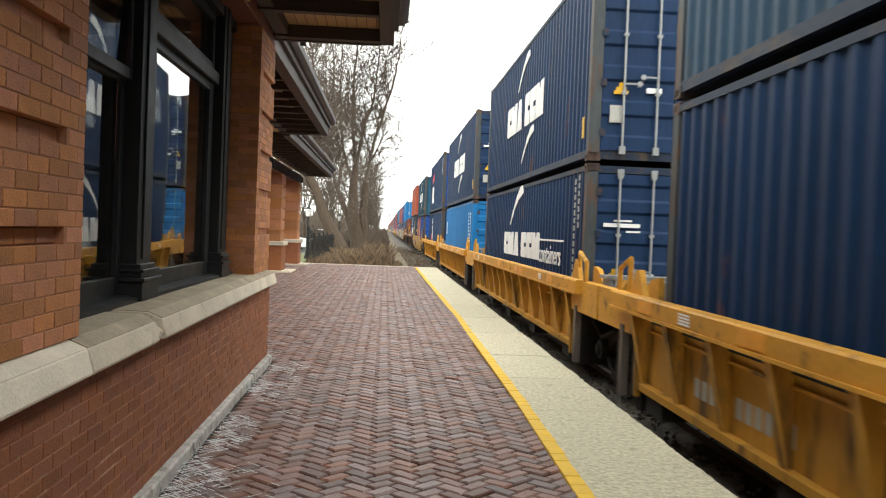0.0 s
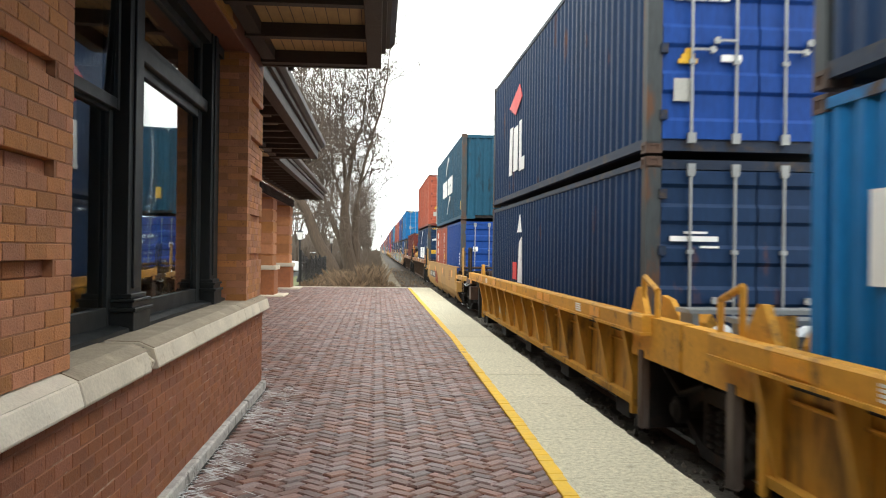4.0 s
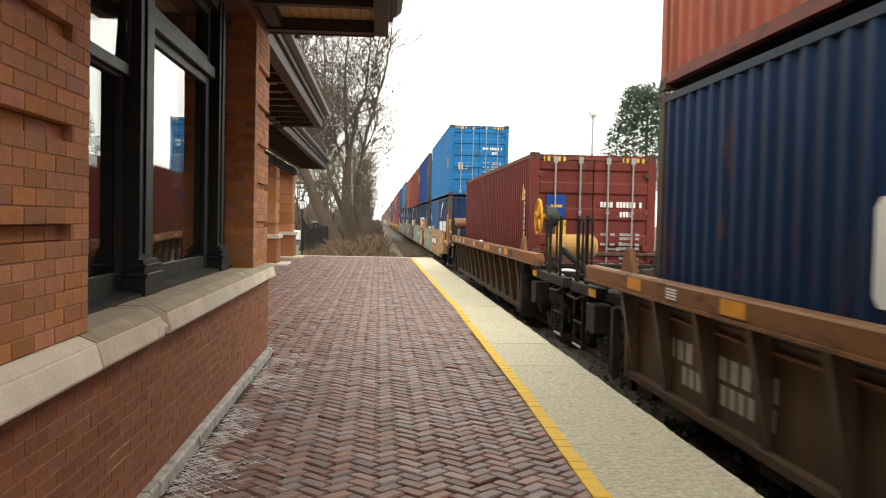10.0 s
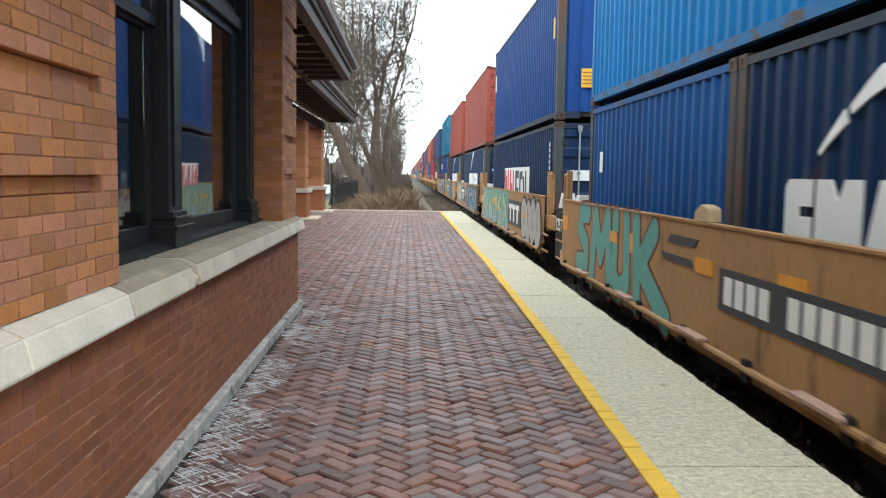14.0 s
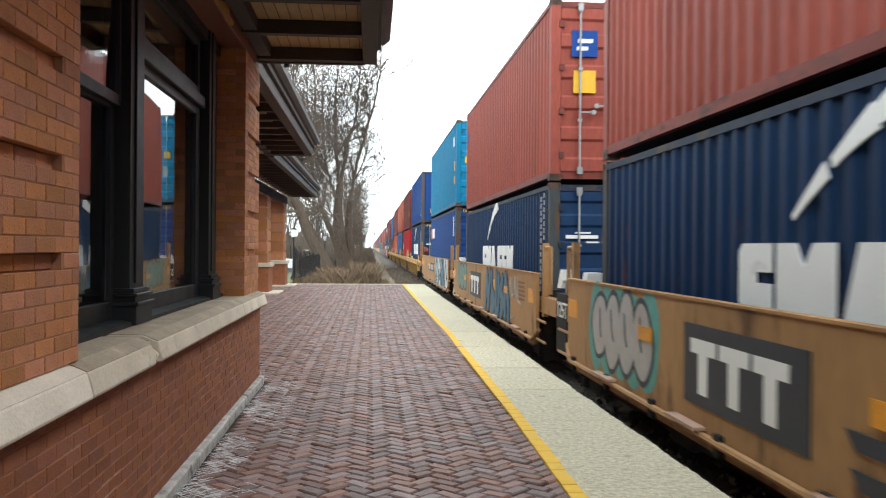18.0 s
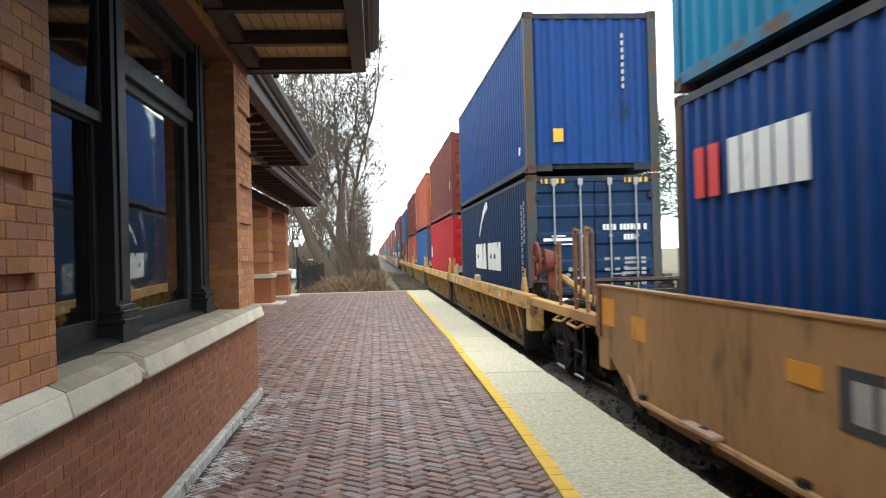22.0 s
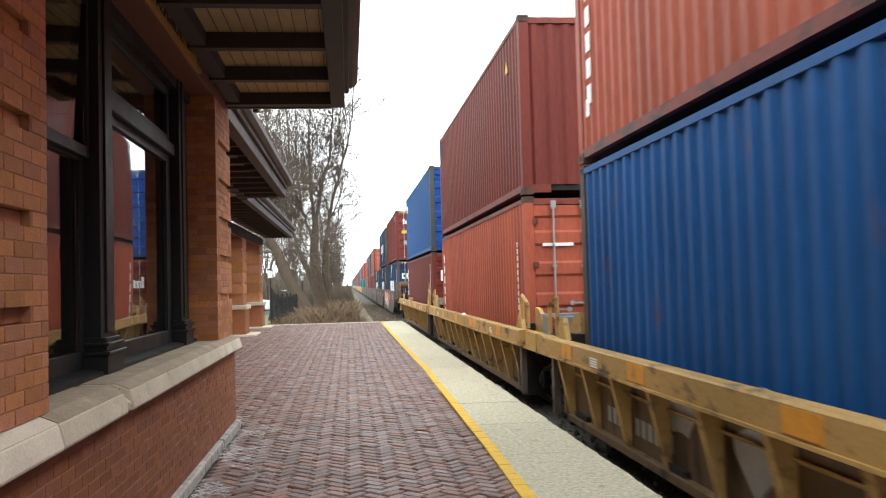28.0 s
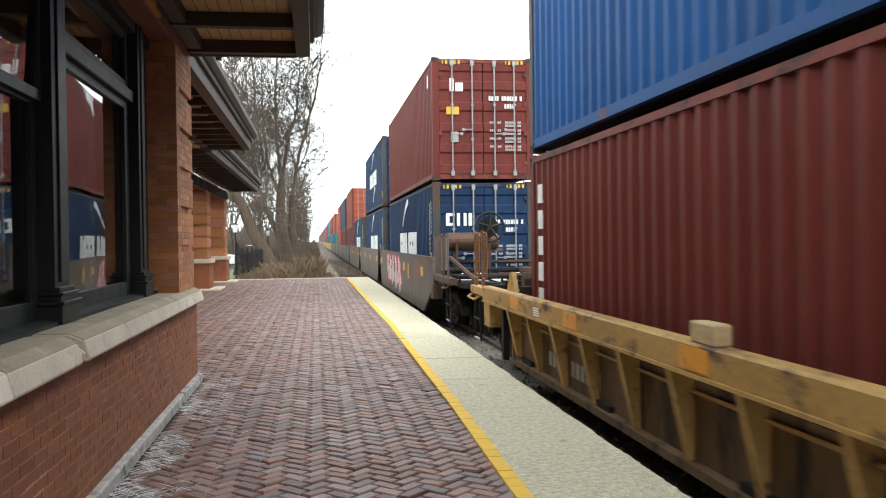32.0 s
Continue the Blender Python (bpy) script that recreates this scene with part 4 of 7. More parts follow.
# near end of each stack at the start, lower box or boxes, upper box
STACKS = [
    (-34.3, "ribbed", CHROME_Y, [(NAVY, STD, 1, line_marks(), "navy blue container with white emblem blocks", SWOOSH, None)], (NAVY, HC, 1, upper_line_marks(), "navy blue container on top of another", SWOOSH, None)),
    (-19.0, "ribbed", CHROME_Y, [(MIDBLUE, STD, 1, (), "mid-blue container low in a yellow well car", DOORTEXT, None)], (BRICKRED, HC, 1, (), "brick-red container on top of a blue one", DOORTEXT, None)),
    (-3.72, "ribbed", CHROME_Y, [(NAVY, HC, 1, (), "plain navy container low in a yellow well car", SWOOSH, None)], (SLATE, HC, 1, (), "slate-blue container with scuffed ribs, stacked on top", SWOOSH, None)),
    (12.10, "ribbed", CHROME_Y, [(NAVY, STD, 1, line_marks() + [("white_stripe", WHITE, [rect(4.0, 1.45, 2.6, 0.03)])], "navy container with white emblem and long white rule", SWOOSH + STICK, None)], (NAVY, HC, 1, upper_line_marks(), "navy container with white emblem, stacked on top", STICK + DOORTEXT, None)),
    (28.04, "ribbed", CHROME_Y, [(SKYBLUE, STD, 1, [("code_column", WHITE, code_bars(0.75, 2.2, 1.2) + code_bars(1.3, 2.2, 1.2)), ("white_sticker", WHITE, [rect(11.5, 1.4, 0.25, 0.55)])], "sky-blue container low in a yellow well car", DOORTEXT, None)], (NAVY, HC, 1, upper_line_marks(), "navy container with white emblem above a sky-blue one", STICK + SWOOSH, None)),
    (43.74, "ribbed", CHROME_Y, [(NAVY, STD, 1, [("white_patch", WHITE, fan(8.3, 0.95, 1.0)), ("red_mark", RED_S, [rect(8.9, 1.0, 0.45, 0.35)])], "navy container with painted-over white patch", SWOOSH, None)], (NAVY, HC, 1, [("white_mark", WHITE, [rect(9.6, 0.55, 0.35, 1.0, -0.1), rect(9.0, 0.6, 0.5, 0.9), rect(8.3, 0.55, 0.25, 1.0), rect(8.0, 0.55, 0.3, 0.25)]), ("red_mark", RED_S, [[(9.6, 2.0), (8.3, 2.3), (8.0, 2.0), (8.8, 1.75)]]), ("code_column", WHITE, code_bars(0.7, 2.6, 1.9))], "navy container with red and white emblem and bright blue doors", WORD + STICK, ROYAL)),
    (64.01, "deep", DEEP_Y, [(ROYAL, STD, 1, [("code_column", WHITE, code_bars(0.5, 1.5, 1.1))], "short royal-blue container beside a red one", DOORTEXT + [("small_emblem", WHITE, [(-0.80, 1.55, 0.16, 0.16)])], None), (ORANGE, STD, 1, [("code_column", WHITE, code_bars(5.0, 2.35, 0.6, 0.26, 0.34) + code_bars(1.4, 2.3, 0.6)), ("yellow_plate", YELLOW_S, [rect(1.0, 1.2, 0.2, 0.25)])], "short orange-red container with a column of white marks", (), None)], (TEALNAVY, HC, 0, upper_line_marks(), "green-blue container with plain ribbed end and white marks", [("yellow_plate", YELLOW_S, [(-0.14, 0.55, 0.26, 0.36)]), ("white_sticker", WHITE, [(0.62, 0.50, 0.22, 0.22), (0.80, 0.32, 0.12, 0.14)]), ("code_column", GREY_S, [(0.74, 1.35 + 0.14 * k, 0.05, 0.09) for k in range(9)])], None)),
    (83.45, "ribbed", BROWN, [(NAVY, HC, 1, line_marks(HC) + [("yellow_plate", YELLOW_S, [rect(0.95, 1.6, 0.16, 0.2)])], "navy container with white emblem in a brown well car", SWOOSH_H + DOORTEXT + HAZARD_H + [("caution_plate", YELLOW_S, [(-1.02, 1.38, 0.36, 0.20)])], None)], (ORANGE, HC, 1, (), "orange-red container above a navy one", DOORTEXT + STICK + [("pale_sticker", GREY_S, [(-0.45, 2.1, 0.26, 0.34)])], None)),
    (103.18, "ribbed", BROWN, [(MAROON, HC, 1, [("yellow_triangle", YELLOW_S, triangle_mark(0.95, 2.0, 0.32)), ("blue_plate", ROYAL, [rect(11.9, 1.95, 0.14, 0.35)])] + SIDEPLATE[:1], "single maroon container with blue and yellow emblem plate", DOORTEXT + HAZARD_H + [("blue_plate", ROYAL, [(-0.90, 1.66, 0.36, 0.44)]), ("yellow_sweep", YELLOW_S, [(-0.82, 1.86, 0.22, 0.05), (-0.84, 1.76, 0.16, 0.05)]), ("caution_plate", YELLOW_S, [(-0.88, 1.28, 0.36, 0.34)])], None)], None),
    (122.54, "smooth", TAN, [(NAVY, STD, 0, [("white_emblem", WHITE, big_mark(5.0, 1.08, 3.6, 0.46) + sweep(4.5, 1.72, 0.95))], "short navy container with white emblem and ribbed end", [("code_column", GREY_S, [(0.62, 1.1 + 0.14 * k, 0.05, 0.09) for k in range(8)])], None), (MIDBLUE, STD, 1, [("white_sticker", WHITE, [rect(5.3, 1.6, 0.16, 0.3)])], "short mid-blue container behind a navy one", (), None)], (SKYBLUE, HC, 1, [("yellow_plate", YELLOW_S, [rect(0.9, 1.15, 0.24, 0.42)]), ("white_sticker", WHITE, [rect(11.9, 2.2, 0.12, 0.4)])], "sky-blue container with doors and rust stains, stacked on top", DOORTEXT + HAZARD_H + [("grey_sticker", GREY_S, [(-0.86, 1.05, 0.2, 0.3)])], None)),
    (137.96, "smooth", TAN, [(NAVY, STD, 1, BLOCKS + BLOCKS2 + SIDEPLATE[:1], "navy container with a white and red panel", [("white_emblem", WHITE, [(-0.92, 1.45, 0.5, 0.2)]), ("white_sticker", WHITE, [(-0.25, 1.0, 0.3, 0.08), (0.55, 1.62, 0.3, 0.1)])], None)], (COBALT, HC, 0, [("white_sticker", WHITE, [rect(11.9, 1.6, 0.2, 0.5)]), ("yellow_plate", YELLOW_S, [rect(0.5, 1.6, 0.15, 0.4)])], "bright cobalt container with plain ribbed end", [("yellow_plate", YELLOW_S, [(-0.74, 0.62, 0.26, 0.36)]), ("dark_text_patch", BROWN, [(-0.72, 0.68 + 0.07 * k, 0.21, 0.025) for k in range(4)])], None)),
    (153.32, "smooth", TAN, [(NAVY, STD, 1, line_marks(), "navy container with white emblem behind graffiti", SWOOSH + STICK, None)], (BRICKRED, HC, 1, (), "dented brick-red container, stacked on top", DOORTEXT, None)),
    (168.69, "smooth", TAN, [(NAVY, STD, 1, line_marks(), "navy container with white emblem and code bars", SWOOSH + STICK, None)], (BRICKRED, HC, 1, [("blue_plate", ROYAL, [rect(11.8, 1.95, 0.14, 0.35)])], "faded brick-red container with blue emblem plate", DOORTEXT + [("blue_plate", ROYAL, [(-0.88, 1.98, 0.42, 0.42)]), ("white_sweep", WHITE, [(-0.78, 2.2, 0.24, 0.06), (-0.80, 2.08, 0.18, 0.06)]), ("yellow_plate", YELLOW_S, [(-0.85, 1.4, 0.36, 0.36)])], None)),
    (184.03, "smooth", TAN, [(COBALT, HC, 1, [("white_mark", WHITE, [rect(11.0 - 0.26 * k, 1.95, 0.2, 0.42) for k in range(5)]), ("red_mark", RED_S, [rect(11.7, 1.95, 0.2, 0.42), rect(11.4, 1.95, 0.2, 0.42)]), ("code_column", WHITE, code_bars(0.7, 2.6, 1.9, 0.045, 0.10) + code_bars(0.9, 2.6, 1.9, 0.045, 0.10))], "cobalt container with red and white blocks", HAZARD_H + [("white_sticker", WHITE, [(0.66, 0.35, 0.1, 0.12)])], None)], (TEAL, HC, 1, [("yellow_plate", AMBER, [rect(0.7, 1.25, 0.2, 0.32), rect(0.7, 0.8, 0.2, 0.25)]), ("white_sticker", WHITE, [rect(1.0, 2.1, 0.3, 0.3)])], "teal container with worn doors, stacked on top", [("yellow_plate", YELLOW_S, [(-0.92, 1.45, 0.34, 0.22)]), ("grey_sticker", GREY_S, [(-0.80, 0.85, 0.24, 0.34)]), ("white_patch", WHITE, [(0.36, 0.75, 0.2, 0.4)])], None)),
    (203.90, "ribbed", TAN_Y, [(NAVY, HC, 1, line_marks(HC) + [("yellow_triangle", YELLOW_S, triangle_mark(0.55, 0.5, 0.25))], "navy container with white emblem in a weathered yellow car", SWOOSH + DOORTEXT + STICK + HAZARD_H, None)], (COBALT, HC, 0, [("white_sticker", WHITE, [rect(0.8, 0.4, 0.12, 0.14)])], "scuffed cobalt container with plain ribbed end", [("yellow_plate", YELLOW_S, [(-0.72, 0.55, 0.18, 0.24)]), ("code_column", GREY_S, [(0.55, 1.5 + 0.13 * k, 0.045, 0.08) for k in range(8)])], None)),
    (219.24, "ribbed", TAN_Y, [(SCARLET, HC, 1, [("white_mark", WHITE, [rect(11.75, 1.35, 0.14, 0.5), rect(11.45, 1.35, 0.14, 0.5), rect(11.6, 1.5, 0.14, 0.2)])], "bright scarlet container with a white word on its doors", [("white_word_mark", WHITE, [(-0.90, 1.92, 0.07, 0.24), (-0.83, 1.92, 0.10, 0.06), (-0.83, 2.10, 0.10, 0.06), (-0.68, 1.92, 0.06, 0.24), (-0.56, 1.92, 0.06, 0.24), (-0.62, 2.10, 0.06, 0.06), (-0.44, 1.92, 0.08, 0.24)]), ("yellow_triangle", YELLOW_S, [(-0.15, 0.52, 0.2, 0.05), (-0.12, 0.57, 0.14, 0.05), (-0.08, 0.62, 0.06, 0.05)])] + HAZARD_H, None)], (MAROON, HC, 1, [("code_column", YELLOW_S, code_bars(11.8, 2.6, 0.9, 0.12, 0.2)), ("yellow_plate", YELLOW_S, [rect(0.8, 0.9, 0.22, 0.3)])], "maroon container with green plate, stacked on top", [("green_plate", CYAN_S, [(-0.90, 2.15, 0.46, 0.40)]), ("yellow_plate", YELLOW_S, [(-0.32, 2.25, 0.36, 0.36)]), ("grey_sticker", GREY_S, [(-0.78, 1.5, 0.24, 0.3)])], None)),
    (234.74, "ribbed", TAN_Y, [(MIDBLUE, HC, 1, (), "mid-blue container with faded ribs", HAZARD_H, ROYAL)], (ORANGE, HC, 1, TALL_CODE + [("white_sticker", WHITE, [rect(11.8, 0.5, 0.12, 0.2)])], "orange-red container with column of white marks, stacked on top", DOORTEXT + [("small_emblem", WHITE, [(-0.9, 2.2, 0.4, 0.06)]), ("grey_sticker", GREY_S, [(-0.72, 0.8, 0.22, 0.3)])], None)),
    (250.34, "ribbed", TAN_Y, [(ORANGE, HC, 1, TALL_CODE + SIDEPLATE, "orange-red container with column of white marks", [("small_emblem", WHITE, [(-0.92, 2.1, 0.5, 0.05), (-0.16, 1.92, 0.2, 0.24)])] + DOORTEXT, None)], (MAROON, HC, 0, [("blue_plate", ROYAL, [rect(11.7, 2.3, 0.1, 0.4)]), ("yellow_triangle", YELLOW_S, triangle_mark(1.2, 2.2, 0.2))], "dented dark red container with plain ribbed end", (), None)),
    (265.89, "ribbed", TAN_Y, [(MAROON, STD, 1, [("code_column", WHITE, code_bars(11.8, 2.2, 0.6, 0.2, 0.32) + code_bars(0.66, 2.2, 1.1, 0.035, 0.08)), ("yellow_triangle", YELLOW_S, triangle_mark(1.35, 1.28, 0.32))], "maroon container with a large white word on its doors", WORD + DOORTEXT + [("pale_blue_sticker", PALEBL_S, [(-0.72, 0.5, 0.15, 0.17), (-0.26, 1.66, 0.14, 0.16)])], None)], (MIDBLUE, HC, 1, [("red_mark", RED_S, [rect(11.8, 2.2, 0.2, 0.3)]), ("white_mark", WHITE, [rect(11.5 - 0.2 * k, 2.2, 0.15, 0.3) for k in range(3)])], "mid-blue container with peeling white sticker", [("white_patch", WHITE, [(0.15, 1.0, 0.45, 0.12), (0.25, 1.12, 0.25, 0.2)])], ROYAL)),
    (287.42, "grey", GREYB, [(NAVY, HC, 1, line_marks(HC), "navy container with white emblem in a grey-brown car", [("white_word_mark", WHITE, [(-0.92, 1.85, 0.08, 0.30), (-0.84, 1.85, 0.12, 0.07), (-0.84, 2.08, 0.12, 0.07), (-0.66, 1.85, 0.07, 0.30), (-0.50, 1.85, 0.07, 0.30), (-0.38, 1.85, 0.08, 0.30)])] + DOORTEXT + HAZARD_H, None)], (MAROON, HC, 1, [("white_mark", WHITE, [rect(0.9, 2.3, 0.14, 0.3)])], "red container with a large white word, stacked on top", [("white_word_mark", WHITE, [(-0.80, 2.1, 0.10, 0.30), (-0.66, 2.1, 0.18, 0.20)]), ("yellow_plate", YELLOW_S, [(-0.88, 1.55, 0.30, 0.18)]), ("grey_sticker", GREY_S, [(-0.78, 0.9, 0.18, 0.24)])] + DOORTEXT + HAZARD_H, None)),
    (302.8, "grey", GREYB, [(NAVY, HC, 1, line_marks(HC), "navy container with white emblem far down the train", SWOOSH, None)], (NAVY, HC, 1, upper_line_marks(), "navy container with white emblem, stacked on top", SWOOSH + STICK, None)),
    (318.2, "grey", GREYB, [(SLATE, HC, 1, line_marks(HC), "slate-blue container with white emblem, no box above", SWOOSH, None)], None),
]
FAR = [(MAROON, ORANGE), (MAROON, SLATE), (ORANGE, BRICKRED), (GREENC, ORANGE), (ROYAL, ORANGE), (GREENC, MAROON), (COBALT, BRICKRED), (GREENC, GREENC), (NAVY, SKYBLUE), (BRICKRED, COBALT), (MAROON, GREENC), (TEAL, ORANGE), (NAVY, BRICKRED), (ORANGE, MAROON)]
NAMES = {id(MAROON): "maroon", id(ORANGE): "orange-red", id(SLATE): "slate-blue", id(BRICKRED): "brick-red", id(GREENC): "green", id(ROYAL): "royal-blue", id(COBALT): "cobalt", id(NAVY): "navy", id(SKYBLUE): "sky-blue", id(TEAL): "teal"}


def ride(ob, y, z):
    ob.location = (TX, y, z)
    MOVING.append((ob, y, z))


# ---- well cars ----
def wheel(bm):
    tube(bm, (-0.07, 0, 0), (0.02, 0, 0), 0.445, n=24)
    tube(bm, (0.02, 0, 0), (0.075, 0, 0), 0.415, 0.405, n=24)
    tube(bm, (0.075, 0, 0), (0.11, 0, 0), 0.11, n=12)


def side_frame(bm):
    """A cast side frame: arched top, hanging bottom member, columns and pedestals round a window for the springs."""
    prism(bm, [(-1.1, 0.10), (-0.95, 0.20), (-0.45, 0.34), (0.45, 0.34), (0.95, 0.20), (1.1, 0.10), (1.1, -0.06), (0.9, -0.04), (0.42, 0.20), (-0.42, 0.20), (-0.9, -0.04), (-1.1, -0.06)], "x", -0.07, 0.07)
    prism(bm, [(-0.90, -0.02), (-0.40, -0.30), (0.40, -0.30), (0.90, -0.02), (0.76, -0.02), (0.36, -0.20), (-0.36, -0.20), (-0.76, -0.02)], "x", -0.075, 0.075)
    for v in (-0.34, 0.34):
        abox(bm, -0.065, 0.065, v - 0.05, v + 0.05, -0.22, 0.22)
    for y in (-0.85, 0.85):
        tube(bm, (-0.16, y, 0.04), (0.15, y, 0.04), 0.13, n=12)
        tube(bm, (-0.20, y, 0.04), (-0.16, y, 0.04), 0.06, 0.09, n=12)


def spring(bm):
    """A stacked coil, turned as one body of ridges and grooves."""
    rings = []
    for k in range(13):
        r = 0.088 if k % 2 else 0.058
        rings.append([bm.verts.new((r * math.cos(q * math.pi / 5), r * math.sin(q * math.pi / 5), -0.26 + k * 0.0315)) for q in range(10)])
    for lo, hi in zip(rings, rings[1:]):
        for q in range(10):
            bm.faces.new((lo[q], lo[(q + 1) % 10], hi[(q + 1) % 10], hi[q]))
    bm.faces.new(rings[0][::-1])
    bm.faces.new(rings[-1])


def truck(car, y):
    t = place("truck", cached("truck_bolster", lambda b: (abox(b, -1.0, 1.0, -0.22, 0.22, -0.05, 0.32), tube(b, (-0.75, -0.88, 0), (0.75, -0.88, 0), 0.085), tube(b, (-0.75, 0.88, 0), (0.75, 0.88, 0), 0.085))), GRIME, car, "grimy four-wheel truck", pose(0, y, RAIL_Z + 0.415))
    for s in (-1, 1):
        place("side_frame", cached("side_frame", side_frame), GRIME, t, m=pose(s * 1.02, 0, 0))
        for v in (-0.88, 0.88):
            place("wheel", cached("wheel", wheel), GRIME, t, m=pose(s * 0.72, v, 0.0, 0, 0, 0 if s > 0 else 180))
        for v in (-0.17, 0.0, 0.17):
            place("spring", cached("spring", spring), GRIME, t, m=pose(s * 1.04, v * 1.25, 0.06))


BRAKES = {8: ("side", CHROME_Y, IRON, DEEP_Y), 9: ("end", RED_R, RAIL, RUSTY), 14: ("side", RED_R, RED_R, None), 19: ("end", IRON, GRIME, RAIL)}


def end_gear(car, y, d, colour, reach, posts, last, brake):
    """What stands past the box at a coupler end: low side sills, grab posts, steps, gratings, snow, hand brake; d is the way outward."""
    def P(x, u, z):
        return (x, y + d * u, z)

    def span(a, b):
        return sorted((y + d * a, y + d * b))
    steel = colour if colour in (DEEP_Y, TAN, TAN_Y) else (GRIME if colour is BROWN else CAST)
    dark = GRIME if colour in (CHROME_Y, BROWN) else (BROWN if colour in (TAN, TAN_Y) else colour)
    slab("end_deck", -1.22, 1.22, *span(0.35, last - 0.1), 0.60, 0.70, GRIME, car)
    for s in (-1, 1):
        slab("end_sill", *sorted((s * 1.36, s * 1.50)), *span(reach - 0.4, last), 0.67, 0.80, steel, car, "low side sill at the coupler end", bevel=0.01)
        slab("end_gusset", *sorted((s * 1.30, s * 1.52)), *span(reach - 0.42, reach - 0.02), 0.26, 0.60, steel, car, bevel=0.01)
        for a, z0, z1 in ((reach - 0.40, 0.69, 0.78),):
            slab("reflector", *sorted((s * 1.501, s * 1.505)), *span(a, a + 0.34), z0, z1, AMBER, car)
        for k, u in enumerate(posts):
            top = 1.82 if colour is TAN else 1.66
            grab = new("grab_post")
            grab.parent = car
            grab["label"] = "upright grab post with a hooked handrail"
            bm = bmesh.new()
            abox(bm, *sorted((s * 1.445, s * 1.485)), *span(u - 0.03, u + 0.03), 0.62, top)
            part("post", bm, dark if k or len(posts) < 2 or colour is TAN_Y else steel, grab, bevel=0.006)
            bm = bmesh.new()
            run(bm, [P(s * 1.465, u, top - 0.04), P(s * 1.465, u - 0.24, top - 0.04), P(s * 1.465, u - 0.27, top - 0.09), P(s * 1.465, u - 0.27, 0.98), P(s * 1.465, u - 0.24, 0.93), P(s * 1.465, u, 0.93)], 0.017, 6)
            part("hooked_rail", bm, dark, grab)
        ladder = new("ladder")
        ladder.parent = car
        ladder["label"] = "grimy steel ladder under the end sill"
        u = posts[-1]
        for a in (u - 0.30, u + 0.16):
            bm = bmesh.new()
            abox(bm, *sorted((s * 1.44, s * 1.465)), *span(a - 0.015, a + 0.015), -0.05, 0.60)
            part("ladder_rail", bm, GRIME, ladder)
        for z in (-0.03, 0.28):
            bm = bmesh.new()
            tube(bm, P(s * 1.46, u - 0.30, z), P(s * 1.46, u + 0.16, z), 0.018, n=6)
            part("rung", bm, GALV if z < 0 else GRIME, ladder)
        bm = bmesh.new()
        run(bm, [P(s * 1.45, last - 0.12, 0.68), P(s * 1.56, last - 0.08, 0.62), P(s * 1.56, last - 0.6, 0.60), P(s * 1.46, last - 0.65, 0.66)], 0.018, 6)
        part("uncoupling_lever", bm, GALV if colour is CHROME_Y else steel, car)
        bm = bmesh.new()
        prism(bm, [(-0.16, 0.0), (0.16, 0.0), (0.16, 0.05), (0.10, 0.05), (0.10, 0.30), (0.04, 0.38), (-0.04, 0.38), (-0.10, 0.30), (-0.10, 0.05), (-0.16, 0.05)], "x", -0.07, 0.07)
        ped = part("box_guide", bm, CAST, car, "cast guide for the upper box")
        ped.location = (s * 1.16, y + d * 0.42, 0.70)
    # gratings across the end at two levels
    for k, (a, w, z) in enumerate(((0.55, 0.34, 1.04), (last - 1.75, 0.30, 0.93), (last - 1.05, 0.34, 0.84), (last - 0.42, 0.30, 0.84))):
        g = new("walkway")
        g.parent = car
        g["label"] = "dark steel grating walkway across the end"
        for q in range(5):
            slab("grating_bar", -1.30, 1.30, *span(a + q * w / 5, a + q * w / 5 + w * 0.13), z - 0.045, z, GRIME if k else CAST, g)
        bm = bmesh.new()
        abox(bm, -1.28, 1.29, *span(a + w * 0.3, a + w * 0.5), z - 0.075, z - 0.046)
        for x in (-1.28, -0.45, 0.42, 1.24):
            abox(bm, x, x + 0.04, *span(a + w * 0.33, a + w * 0.47), 0.70, z - 0.0755)
        part("walkway_frame", bm, GRIME, g)
    for k in range(4):
        bm = bmesh.new()
        x0 = -1.05 + 0.5 * k
        run(bm, [P(x0, 0.3, 0.78), P(x0 + 0.05, 1.2, 0.86 - 0.04 * k), P(x0 + 0.25, last - 0.8, 0.80), P(0.15 - 0.1 * k, last + 0.2, 0.45)], 0.022, 6)
        part("brake_pipe", bm, (GRIME, CAST, RUSTY, GRIME)[k], car)
    rng = random.Random(int(y * 10 + last * 100) + (brake + 2) * 7)
    for k in range(7):
        x, uu = -1.15 + 0.33 * k + rng.uniform(-0.05, 0.05), rng.uniform(0.9, last - 0.4)
        slab("valve_box", x, x + rng.uniform(0.1, 0.22), *span(uu, uu + rng.uniform(0.1, 0.25)), 0.70, rng.uniform(0.78, 0.98), (GRIME, CAST, GRIME)[k % 3], car, bevel=0.012)
    bm = bmesh.new()
    for k in range(22):
        c_ = Vector(P(rng.uniform(-1.0, 1.1), rng.uniform(0.9, last - 0.3), 0.702))
        r = rng.uniform(0.07, 0.20)
        vs = [bm.verts.new(c_ + Vector((r * 1.8 * math.cos(a) * rng.uniform(0.7, 1.1), r * math.sin(a) * rng.uniform(0.7, 1.1), 0))) for a in [q * 0.628 for q in range(10)]]
        mid = [bm.verts.new(c_ + (v.co - c_) * 0.6 + Vector((0, 0, r * rng.uniform(0.35, 0.6)))) for v in vs]
        top_ = bm.verts.new(c_ + Vector((0, 0, r * 0.62)))
